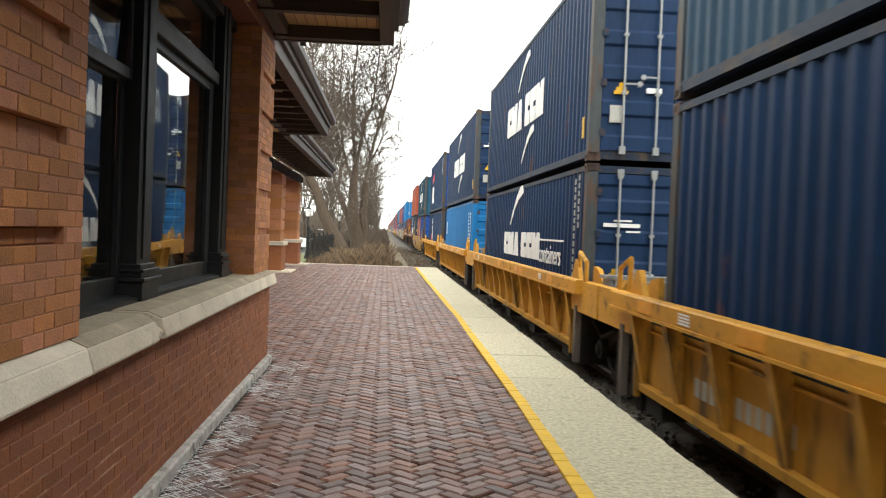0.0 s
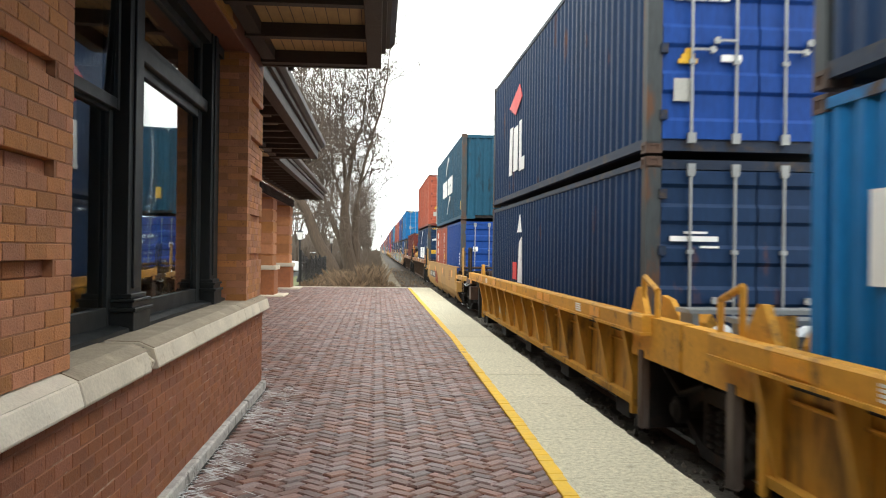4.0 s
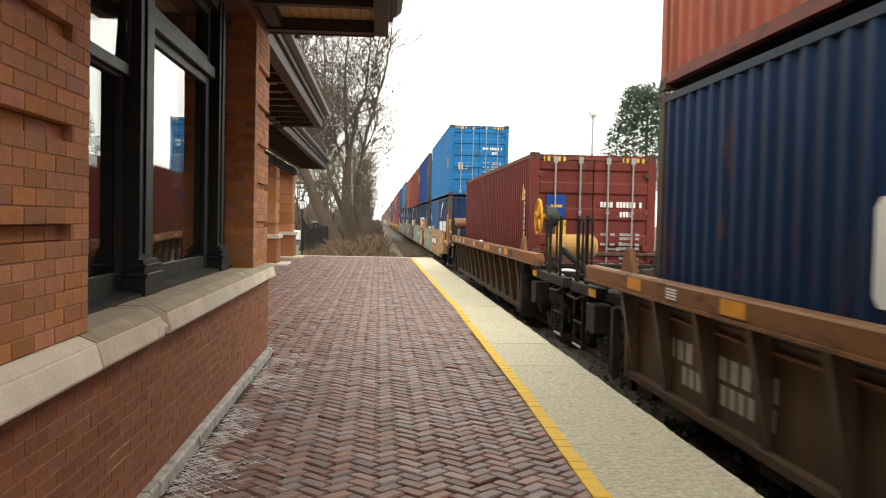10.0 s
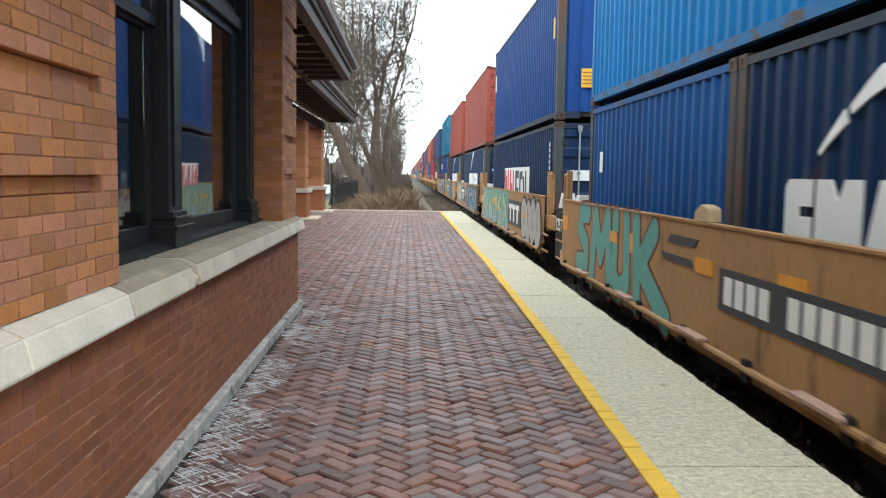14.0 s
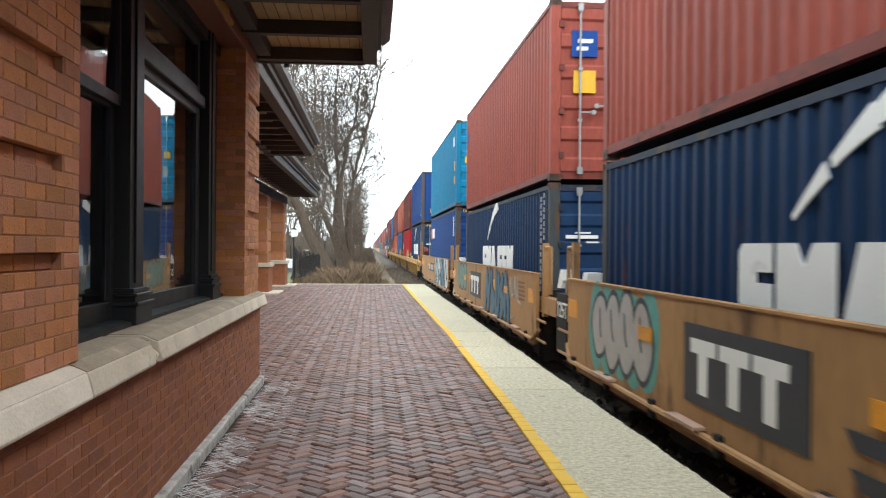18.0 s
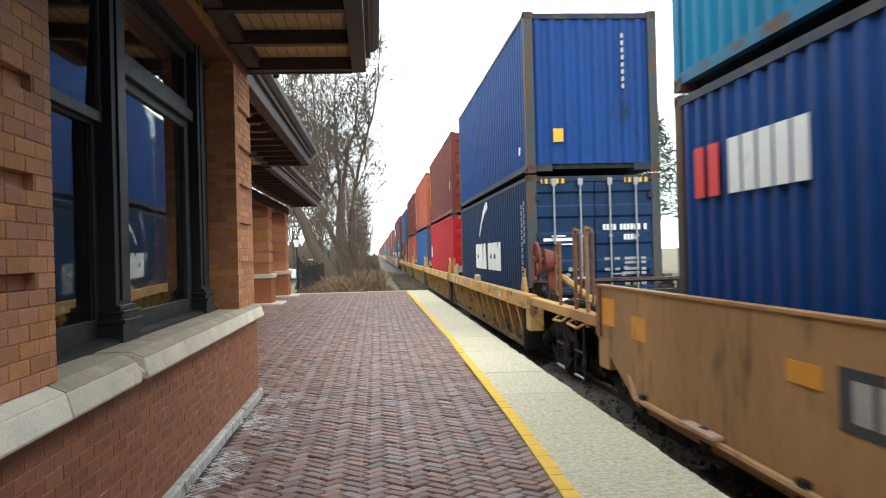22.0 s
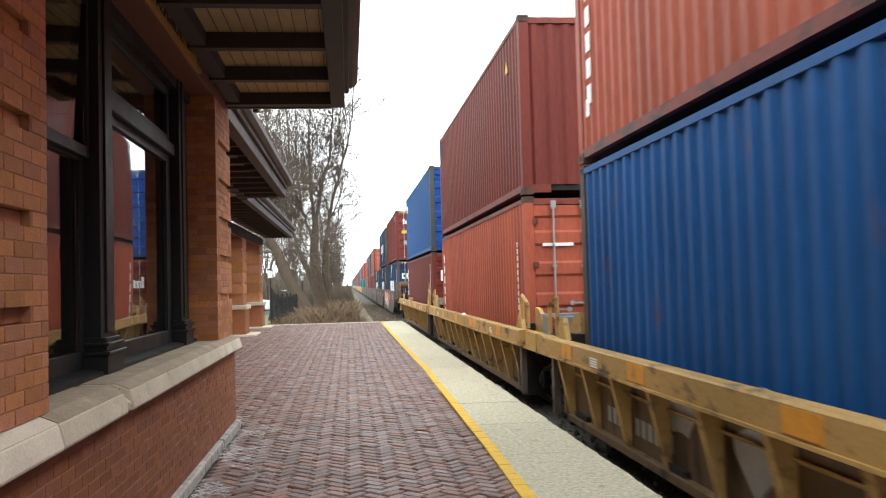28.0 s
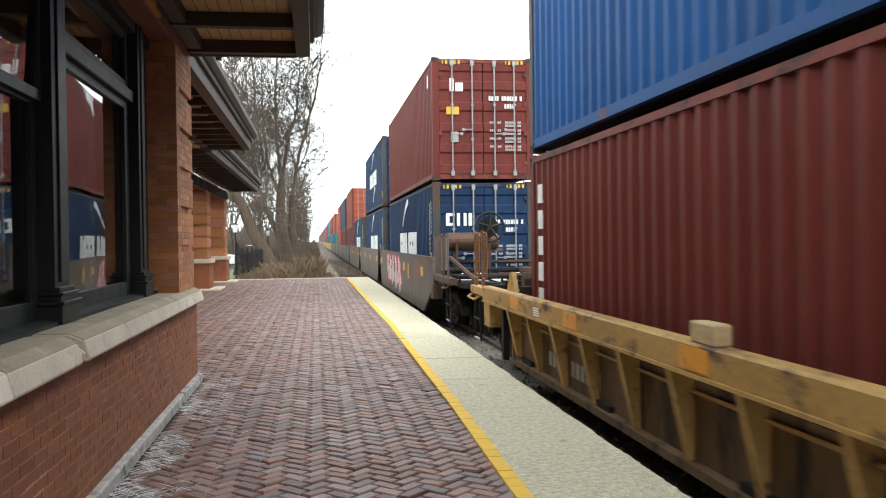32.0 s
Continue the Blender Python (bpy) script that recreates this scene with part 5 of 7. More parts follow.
        for q in range(10):
            bm.faces.new((vs[q], vs[(q + 1) % 10], mid[(q + 1) % 10], mid[q]))
            bm.faces.new((mid[q], mid[(q + 1) % 10], top_))
    tagged(part("snow_patch", bm, SNOW, car, "old snow lying on the end deck"), kind="stuff")
    bm = bmesh.new()
    abox(bm, -0.16, 0.16, *span(0.3, last + 0.15), 0.36, 0.58)
    abox(bm, -0.2, 0.2, *span(last + 0.15, last + 0.55), 0.30, 0.62)
    tube(bm, P(-0.3, last, 0.42), P(-0.42, last + 0.35, 0.05), 0.03, n=6)
    part("coupler", bm, GRIME, car)
    if brake in BRAKES:
        facing, wheel_mat, box_mat, tank = BRAKES[brake]
        x, u, z = (-1.24, 1.05, 1.66) if facing == "side" else (-0.35, 2.35, 1.78)
        if colour is TAN_Y:
            u, z = 0.85, 1.36

        def W(r, a, o):
            return (x - o, y + d * u + r * math.cos(a), z + r * math.sin(a)) if facing == "side" else (x + r * math.cos(a), y + d * (u + o), z + r * math.sin(a))
        bm = bmesh.new()
        R = 0.31
        run(bm, [W(R, k * math.pi / 10, 0.0) for k in range(21)], 0.024, 6)
        for k in range(5):
            a = k * 2 * math.pi / 5 + 0.3
            tube(bm, W(0.05, a, 0.0), W(R, a, 0.0), 0.03, 0.02, n=5)
        tube(bm, W(0, 0, -0.12), W(0, 0, 0.04), 0.06, n=10)
        part("brake_wheel", bm, wheel_mat, car, "spoked hand-brake wheel")
        bm = bmesh.new()
        tube(bm, W(0, 0, -0.30), W(0, 0, -0.12), 0.17, 0.22, n=18)
        tube(bm, W(0, 0, -0.36), W(0, 0, -0.30), 0.10, 0.17, n=18)
        part("brake_housing", bm, box_mat, car, "round brake gear housing")
        bm = bmesh.new()
        c_ = Vector(W(0, 0, -0.24))
        abox(bm, c_.x - 0.06, c_.x + 0.06, c_.y - 0.06, c_.y + 0.06, 0.70, c_.z - 0.1)
        for k in range(5):
            tube(bm, (c_.x - 0.1, c_.y, 0.8 + 0.1 * k), (c_.x + 0.02, c_.y, 0.86 + 0.1 * k), 0.02, n=5)
        part("brake_stand", bm, CAST if colour is not TAN_Y else RED_R, car)
        if tank is not None:
            tx0, tx1, tu, tz = (-1.12, -0.35, 1.55, 1.17) if facing == "side" else (-1.12, 0.0, 1.35, 1.48)
            bm = bmesh.new()
            c_, ends = Vector(P(tx0, tu, tz)), tx1 - tx0
            rings = [[bm.verts.new(c_ + Vector((p, r * math.cos(q * math.pi / 10), r * math.sin(q * math.pi / 10)))) for q in range(20)] for p, r in ((-0.06, 0.05), (-0.04, 0.12), (0.0, 0.175), (0.05, 0.20), (0.24, 0.20), (0.245, 0.206), (0.27, 0.206), (0.275, 0.20), (ends - 0.05, 0.20), (ends, 0.175), (ends + 0.04, 0.12), (ends + 0.06, 0.05))]
            for lo, hi in zip(rings, rings[1:]):
                for q in range(20):
                    bm.faces.new((lo[q], lo[(q + 1) % 20], hi[(q + 1) % 20], hi[q]))
            bm.faces.new(rings[0][::-1])
            bm.faces.new(rings[-1])
            part("air_reservoir", bm, tank, car, "stained cylindrical air reservoir with domed ends")
            for x_ in (tx0 + 0.2, tx1 - 0.2):
                slab("tank_strap", x_ - 0.03, x_ + 0.03, *span(tu - 0.215, tu + 0.215), 0.70, tz - 0.03, CAST, car)
            if facing == "end":
                for zz in (1.26, 1.56):
                    slab("tank_rail", -1.34, 0.2, *span(1.08, 1.13), zz, zz + 0.06, colour, car)
                slab("tank_bracket", -1.36, -1.20, *span(1.06, 1.16), 0.70, 1.62, colour, car)
        bm = bmesh.new()
        tube(bm, P(-1.42, posts[-1] - 0.05, 1.18), P(-1.0, posts[-1] + 0.75, 0.72), 0.045, n=6)
        part("brace", bm, steel, car)


# side levels of the ribbed cars by paint: chord top, chord underside, sill underside
LEVELS = {id(CHROME_Y): (0.985, 0.825, 0.02), id(BROWN): (1.06, 0.895, -0.06), id(TAN_Y): (0.84, 0.635, -0.13)}
# coupler ends: how far the side beam, the grab posts and the end sill reach past the box
NEAR_END = {6: (1.95, (3.4,), 3.6), 7: (2.25, (3.1, 3.65), 4.05), 8: (2.5, (3.3, 4.05), 4.45), 9: (1.65, (2.75, 3.3), 3.6), 14: (1.7, (3.75,), 4.3), 19: (2.0, (3.2, 3.8), 4.2)}
FAR_END = {5: (2.38, (2.6, 3.1), 3.35), 6: (1.87, (2.9,), 3.05), 7: (1.67, (1.92, 2.4), 2.62), 8: (1.57, (1.72, 2.25), 2.57), 13: (1.75, (2.4, 3.0), 3.2), 18: (1.7, (2.0, 2.6), 2.9)}


def rib_shape(bm, s, top, bot):
    """A tapered web plate with a flange that slants inward to the sill."""
    prism(bm, [(s * 1.27, top), (s * 1.50, top), (s * 1.36, bot + 0.07), (s * 1.27, bot + 0.07)], "y", -0.012, 0.012)
    prism(bm, [(s * 1.515, top), (s * 1.37, bot + 0.07), (s * 1.355, bot + 0.07), (s * 1.50, top)], "y", -0.05, 0.05)


def chord_shape(bm, s, y0, y1, top, bot):
    """A box beam with a rolled upper edge and a thin lower lip."""
    prism(bm, [(s * 1.40, bot), (s * 1.53, bot), (s * 1.535, top - 0.02), (s * 1.52, top), (s * 1.41, top), (s * 1.40, top - 0.012)], "y", y0, y1)
    abox(bm, *sorted((s * 1.38, s * 1.55)), y0, y1, bot - 0.028, bot - 0.002)


def lug_shape(bm, s):
    """A rounded guide fin that leads the box into the well."""
    prism(bm, [(-0.22, 0.0), (0.24, 0.0), (0.17, 0.10), (0.09, 0.21), (0.03, 0.25), (-0.05, 0.25), (-0.10, 0.18), (-0.18, 0.06)], "x", *sorted((s * 1.37, s * 1.43)))


def sprayed(shapes, x, parent, material, name="graffiti"):
    bm = bmesh.new()
    for k, sh in enumerate(shapes):
        flat_on_side(bm, [sh], x - 0.00004 * k)
    tagged(part(name, bm, material, parent, "spray-painted graffiti shape"), kind="stuff")


def blob(y, z, ry, rz, n=18, k=0.12, seed=0.0):
    return [(y + ry * math.cos(a) * (1 + k * math.sin(3 * a + seed)), z + rz * math.sin(a) * (1 + k * math.cos(2 * a + seed))) for a in [2 * math.pi * i / n for i in range(n)]]


def scrawl(y, z, w, h, n, seed, thick):
    """Sprayed strokes side by side, as ribbons: uprights, bows and slants with no meaning."""
    rng = random.Random(seed)
    out = []
    for k in range(n):
        a, b = y - w * k / n, y - w * (k + 0.82) / n
        for q in range(rng.randint(2, 3)):
            kind = rng.random()
            u0, u1 = rng.uniform(0, 0.4), rng.uniform(0.6, 1)
            pts = []
            for i in range(7):
                f = i / 6
                if kind < 0.35:
                    u, v = u0 + 0.12 * math.sin(f * 3), f
                elif kind < 0.75:
                    u, v = 0.5 - 0.46 * math.cos(f * 4.4 + seed), 0.5 + 0.46 * math.sin(f * 4.4 + seed + q)
                else:
                    u, v = u0 + (u1 - u0) * f, (f if kind < 0.88 else 1 - f)
                pts.append((a + (b - a) * u, z + h * min(max(v, 0.04), 0.96)))
            for (p0, p1) in zip(pts, pts[1:]):
                dx, dz = p1[0] - p0[0], p1[1] - p0[1]
                l = math.hypot(dx, dz) or 1.0
                ox, oz = -dz / l * thick / 2, dx / l * thick / 2
                ex, ez = dx / l * thick * 0.3, dz / l * thick * 0.3
                out.append([(p0[0] - ex + ox, p0[1] - ez + oz), (p0[0] - ex - ox, p0[1] - ez - oz), (p1[0] + ex - ox, p1[1] + ez - oz), (p1[0] + ex + ox, p1[1] + ez + oz)])
    return out


def brush(y, z, w, h, pts, thick):
    """A sprayed stroke through points given as shares of a field w long and h high, with round joints."""
    q = [(y - w * u, z + h * v) for u, v in pts]
    out = []
    for (ya, za), (yb, zb) in zip(q, q[1:]):
        l = math.hypot(yb - ya, zb - za) or 1.0
        ox, oz = -(zb - za) / l * thick / 2, (yb - ya) / l * thick / 2
        out.append([(ya + ox, za + oz), (ya - ox, za - oz), (yb - ox, zb - oz), (yb + ox, zb + oz)])
    for c in q:
        out.append(blob(c[0], c[1], thick / 2, thick / 2, 10, 0.0))
    return out


# four tall sprayed letters that run into each other
TALL = [[(0.17, 0.90), (0.07, 0.88), (0.05, 0.66), (0.15, 0.48), (0.15, 0.24), (0.03, 0.22)], [(0.23, 0.10), (0.27, 0.90), (0.34, 0.42), (0.42, 0.90), (0.45, 0.10)], [(0.51, 0.90), (0.50, 0.26), (0.56, 0.12), (0.63, 0.26), (0.62, 0.90)], [(0.71, 0.90), (0.73, 0.10)], [(0.86, 0.86), (0.75, 0.50), (0.96, 0.08)]]
ZIGZAG = [[(0.02, 0.15), (0.10, 0.9), (0.17, 0.2), (0.24, 0.9)], [(0.32, 0.9), (0.33, 0.1), (0.44, 0.35), (0.34, 0.55)], [(0.52, 0.9), (0.50, 0.12), (0.60, 0.2), (0.62, 0.85)], [(0.76, 0.85), (0.68, 0.6), (0.80, 0.42), (0.70, 0.12)], [(0.86, 0.1), (0.87, 0.9), (0.97, 0.5), (0.98, 0.1)]]


def strokes(y, z, w, h, letters, thick):
    return [q for pts in letters for q in brush(y, z, w, h, pts, thick)]


def puffed(y, z, w, h, n, grow, seed=0):
    """A row of swollen letters, as tall uneven lobes that overlap."""
    rng = random.Random(seed)
    return [blob(y - w * (q + 0.5) / n, z + h / 2 - 0.04 * h * (q % 2), w / n * 0.60 + grow, h * rng.uniform(0.43, 0.5) + grow, 22, 0.08, seed + q) for q in range(n)]


def slits(y, z, w, h, n, seed=0):
    rng = random.Random(seed)
    return [q for k in range(n) for q in brush(y - w * k / n, z, w / n, h, [(0.45 + rng.uniform(-0.1, 0.1), 0.78), (0.5, rng.uniform(0.45, 0.6)), (0.62, 0.35)], 0.035)]


def beam_letters(y, z, h, k=1.0):
    """Three white blocks of the car owner's mark."""
    t = 0.27 * h
    return [rect(y - 0.12 * k, z + h - t, 0.5 * k, t), rect(y - 0.28 * k, z, 0.18 * k, h), rect(y - 0.68 * k, z + h - t, 0.5 * k, t), rect(y - 0.84 * k, z, 0.18 * k, h), rect(y - 1.24 * k, z + h - t, 0.5 * k, t), rect(y - 1.40 * k, z, 0.18 * k, h)]


def number_blocks(y, z, h, w=0.2, gap=0.07):
    """Ten white blocks in the place of the car's mark and number."""
    return [rect(y - (w + gap) * q - (0.25 if q > 3 else 0), z, w, h) for q in range(10)]


def well_car(i, y, style, colour, near_gap, far_gap):
    words = {"ribbed": "well car with ribbed sides and box-beam top", "deep": "well car with deep smooth sides", "smooth": "well car with smooth graffitied sides", "grey": "well car with smooth sides"}[style]
    tint = {id(CHROME_Y): "bright yellow", id(TAN_Y): "weathered yellow", id(DEEP_Y): "faded mustard", id(BROWN): "rusty brown", id(TAN): "tan", id(GREYB): "grey-brown"}[id(colour)]
    car = tagged(new("well_car"), tint + " " + words + " on rails", "railway car", "cars of the freight train")
    near_art, far_art = near_gap < 5, far_gap < 5
    # the sheet behind the ribs has a darker colour than the top beam
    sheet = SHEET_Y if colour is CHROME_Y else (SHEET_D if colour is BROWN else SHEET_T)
    for s in (-1, 1):
        if style == "ribbed":
            ct, cb, sb = LEVELS[id(colour)]
            na = -0.95 if near_art else -NEAR_END[i][0]
            fa = 13.1 if far_art else 12.19 + FAR_END[i][0]
            place("top_chord", cached(("chord", s, na, fa, ct), lambda b: chord_shape(b, s, na, fa, ct, cb)), colour, car, "box beam along the top of the side")
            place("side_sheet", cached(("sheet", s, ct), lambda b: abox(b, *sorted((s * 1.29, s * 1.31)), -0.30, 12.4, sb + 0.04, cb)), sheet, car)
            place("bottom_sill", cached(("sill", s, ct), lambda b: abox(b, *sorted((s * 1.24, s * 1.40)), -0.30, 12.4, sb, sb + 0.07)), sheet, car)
            for dz in (0.10, 0.20):
                place("stiffener_rod", cached(("srod", s, ct, dz), lambda b: tube(b, (s * 1.335, 0.0, cb - dz), (s * 1.335, 12.2, cb - dz), 0.016, n=6)), GRIME if dz < 0.15 else colour, car)
            for k in range(13):
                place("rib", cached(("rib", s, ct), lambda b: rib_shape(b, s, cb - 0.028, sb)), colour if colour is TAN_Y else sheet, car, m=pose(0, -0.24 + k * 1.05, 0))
            for k, u in enumerate((0.6, 3.4, 3.95, 6.4, 9.2, 11.6)):
                place("reflector", cached(("refl", s, ct), lambda b: abox(b, *sorted((s * 1.536, s * 1.541)), 0, 0.44, cb + 0.02, ct - 0.03)), AMBER, car, "amber reflective patch", pose(0, u, 0))
            for u in (1.5, 10.6):
                place("data_panel", cached(("data", s, ct), lambda b: [abox(b, *sorted((s * 1.536, s * 1.540)), 0, 0.26, cb + 0.025 + 0.026 * q, cb + 0.041 + 0.026 * q) for q in range(4)]), WHITE, car, m=pose(0, u, 0))["kind"] = "stuff"
            place("data_panel", cached(("data2", s, ct), lambda b: [abox(b, *sorted((s * 1.311, s * 1.315)), 10.9 - 0.17 * q - (0.2 if q > 3 else 0), 11.01 - 0.17 * q - (0.2 if q > 3 else 0), sb + 0.20, sb + 0.36) for q in range(10)]), GREY_S, car)["kind"] = "stuff"
            for u in (-0.5, 12.45):
                place("guide_lug", cached(("lug", s), lambda b: lug_shape(b, s)), colour, car, m=pose(0, u, ct))
        else:
            top = 1.14 if style != "deep" else 1.03
            bot = 0.04 if style == "smooth" else -0.12
            na = -0.9 if near_art else -NEAR_END[i][0]
            fa = 13.1 if far_art else 12.19 + FAR_END[i][0]
            ends = [(na, top), (na, 0.55), (-0.35, bot), (12.55, bot), (fa, 0.55), (fa, top)]
            if style == "smooth":
                na, fa = (-0.5 if near_art else na), (12.7 if far_art else fa)
                ends = [(na, top), (na, 0.22 if near_art else 0.60), (-0.30, bot), (12.5, bot), (fa, 0.22 if far_art else 0.60), (fa, top)]
            if style == "deep":      # a shell that rolls under towards the rail
                shell = [(1.52, top), (1.525, 0.55), (1.50, 0.30), (1.43, 0.08), (1.30, -0.10), (1.27, -0.08), (1.39, 0.10), (1.46, 0.32), (1.475, 0.55), (1.47, top)]
                place("side_plate", cached(("shell", s, na, fa), lambda b: prism(b, [(s * x, z) for x, z in shell], "y", na + 0.5, fa - 0.5)), colour, car, "smooth welded side plate")
            else:
                place("side_plate", cached(("plate", style, s, near_art, far_art, na, fa), lambda b: prism(b, ends, "x", *sorted((s * 1.47, s * 1.52)))), colour, car, "smooth welded side plate")
            place("top_lip", cached(("lip", style, s, na, fa), lambda b: abox(b, *sorted((s * 1.44, s * 1.535)), na, fa, top, top + 0.02)), colour, car)
            for u in (-0.3, 3.9, 8.0, 12.2):
                place("reflector", cached(("refl2", s), lambda b: abox(b, *sorted((s * 1.521, s * 1.526)), 0, 0.46, 0.68, 0.90)), AMBER, car, "amber reflective patch", pose(0, u, 0))
            for at, free in ((na + 0.22, not near_art), (fa - 0.72, not far_art)):
                if free and style == "smooth":
                    slab("reflector", *sorted((s * 1.521, s * 1.526)), at, at + 0.5, 0.74, 1.02, AMBER, car, "amber reflective patch")
                    slab("end_stiffener", *sorted((s * 1.521, s * 1.545)), at + (0.55 if at > 5 else -0.20), at + (0.70 if at > 5 else -0.05), 0.60, 1.13, BROWN, car)
            if style == "smooth":
                bm = bmesh.new()
                run(bm, [(s * 1.50, -0.6, 0.30), (s * 1.545, -0.3, 0.13), (s * 1.545, 12.5, 0.13), (s * 1.50, 12.8, 0.30)], 0.032, 8)
                part("side_pipe", bm, TAN, car, "tan pipe along the lower side")
                for k in range(9):
                    place("pipe_bracket", cached(("brk", s), lambda b: abox(b, *sorted((s * 1.40, s * 1.56)), -0.06, 0.06, 0.04, 0.2)), GRIME, car, m=pose(0, 0.3 + k * 1.5, 0))
                for k in range(5):
                    place("step_board", cached(("step", s), lambda b: abox(b, *sorted((s * 1.50, s * 1.62)), -0.32, 0.32, 0.17, 0.195)), PINKB, car, "worn pinkish step board", pose(0, 1.2 + k * 2.4, 0))
            place("data_panel", cached(("data3", style, s), lambda b: [abox(b, *sorted((s * 1.521, s * 1.525)), 0.5, 1.2, top - 0.2 - 0.07 * q, top - 0.16 - 0.07 * q) for q in range(5)]), BROWN, car)
    place("well_floor", cached("well_floor", lambda b: [abox(b, -1.36, 1.36, u, u + 0.5, -0.16, -0.004) for u in (0.0, 2.9, 5.85, 8.8, 11.7)] + [abox(b, -0.2, 0.2, 0.5, 11.7, -0.15, -0.06)]), GRIME, car)
    for u, d, art, gap in ((-0.25, -1, near_art, near_gap), (12.45, 1, far_art, far_gap)):
        place("bulkhead", cached("bulkhead", lambda b: (abox(b, -1.36, 1.36, -0.06, 0.06, -0.2, 0.80), abox(b, -1.3, -1.1, -0.14, 0.14, 0.80, 0.9), abox(b, 1.1, 1.3, -0.14, 0.14, 0.80, 0.9))), GRIME, car, m=pose(0, u, 0))
        for s in (-1, 1):
            place("end_plate", cached(("eplate", s), lambda b: abox(b, *sorted((s * 1.27, s * 1.42)), -0.04, 0.04, -0.06, 0.63)), sheet if style == "ribbed" else GRIME, car, m=pose(0, u, 0))
            if style == "ribbed":
                place("end_strut", cached(("estrut", s), lambda b: abox(b, *sorted((s * 1.38, s * 1.46)), -0.06, 0.06, -0.12, 0.63)), GREYB if art else GRIME, car, "grimy grey end strut", pose(0, u + d * 0.42, 0))
        if art:
            ln = gap / 2 - 0.3
            slab("end_platform", -1.25, 1.25, *sorted((u + d * 0.06, u + d * ln)), 0.58, 0.78, GRIME, car)
            bm = bmesh.new()
            for k in range(6):
                abox(bm, -1.22, 1.22, *sorted((u + d * (0.72 + 0.07 * k), u + d * (0.755 + 0.07 * k))), 1.03, 1.07)
            for x in (-1.15, -0.4, 0.4, 1.15):
                abox(bm, x - 0.03, x + 0.03, *sorted((u + d * 0.74, u + d * 1.06)), 0.78, 1.03)
            part("walkway_grating", bm, GALV, car, "galvanised grating walkway")
            for s in (-1, 1):
                slab("end_side", *sorted((s * 1.30, s * 1.44)), *sorted((u + d * 0.10, u + d * ln)), 0.56, 0.80 if style != "ribbed" else LEVELS[id(colour)][0] - 0.02, colour, car)
            bm = bmesh.new()
            tube(bm, (0, u + d * 0.1, 0.42), (0, u + d * (gap / 2 - 0.2), 0.42), 0.22, 0.16, n=10)
            part("draft_arm", bm, GRIME, car)
            for s in (-1, 1):
                bm = bmesh.new()
                run(bm, [(s * 1.40, u + d * 0.35, 0.86), (s * 1.40, u + d * 0.35, 1.55 if style == "smooth" else 1.34), (s * 1.40, u + d * 0.75, 1.55 if style == "smooth" else 1.22), (s * 1.40, u + d * 0.75, 0.86)], 0.028, 6)
                if style == "smooth":
                    abox(bm, *sorted((s * 1.36, s * 1.44)), *sorted((u + d * 0.30, u + d * 0.42)), 0.5, 1.62)
                    for z in (0.15, 0.45):
                        tube(bm, (s * 1.5, u + d * 0.2, z), (s * 1.5, u + d * 0.9, z), 0.02, n=5)
                part("grab_iron", bm, colour, car)
                if style == "smooth" and d > 0:
                    slab("end_panel", *sorted((s * 1.34, s * 1.45)), *sorted((u + d * 0.66, u + d * (ln - 0.02))), 0.12, 0.92, GRIME, car, "dark end panel with weight lettering")
            if style == "smooth" and d > 0:
                lettering("weight_lettering", "125T", 0.30, WHITE, car, Matrix.Translation((-1.456, u + ln - 0.06, 0.60)) @ Euler((radians(90), 0, radians(-90))).to_matrix().to_4x4())
            if style == "smooth":
                bm = bmesh.new()
                prism(bm, [(-1.25, 0.95), (-0.95, 0.95), (-1.0, 1.22), (-1.2, 1.22)], "y", *sorted((u + d * 0.5, u + d * 0.75)))
                part("white_bucket", bm, WHITE, car, "off-white tapered end cap")
            else:
                for s in (-1, 1):
                    bm = bmesh.new()
                    prism(bm, [(u + d * 0.10, 0.78), (u + d * 0.7, 0.78), (u + d * 0.62, 0.98), (u + d * 0.4, 1.12), (u + d * 0.15, 1.15)], "x", *sorted((s * 1.10, s * 1.16)))
                    part("end_bracket", bm, colour, car)
                    bm = bmesh.new()
                    prism(bm, [(-0.05, 0.78), (0.05, 0.78), (0.05, 0.9), (0.0, 1.0), (-0.05, 0.9)], "y", *sorted((u + d * 0.2, u + d * 0.55)))
                    p_ = part("locking_cone", bm, colour, car)
                    p_.location.x = s * 0.8
                bm = bmesh.new()
                for k in range(4):
                    tube(bm, (-0.7 + 0.3 * k, u + d * 0.55, 0.782), (-0.7 + 0.3 * k, u + d * 0.62, 0.86), 0.15, 0.06, n=8)
                tagged(part("snow_patch", bm, SNOW, car), kind="stuff")
            if d < 0:
                truck(car, u - gap / 2 + 0.25)
            bm = bmesh.new()
            run(bm, [(-1.2, u + d * 0.3, 0.5), (-1.15, u + d * 0.7, 0.25), (-1.1, u + d * 1.2, 0.4)], 0.03, 6)
            part("air_hose", bm, GRIME, car)
        else:
            reach, posts, last = (NEAR_END if d < 0 else FAR_END)[i]
            end_gear(car, 0.0 if d < 0 else 12.19, d, colour, reach, posts, last, i if d < 0 else -1)
            truck(car, u + d * 1.75)
    return car


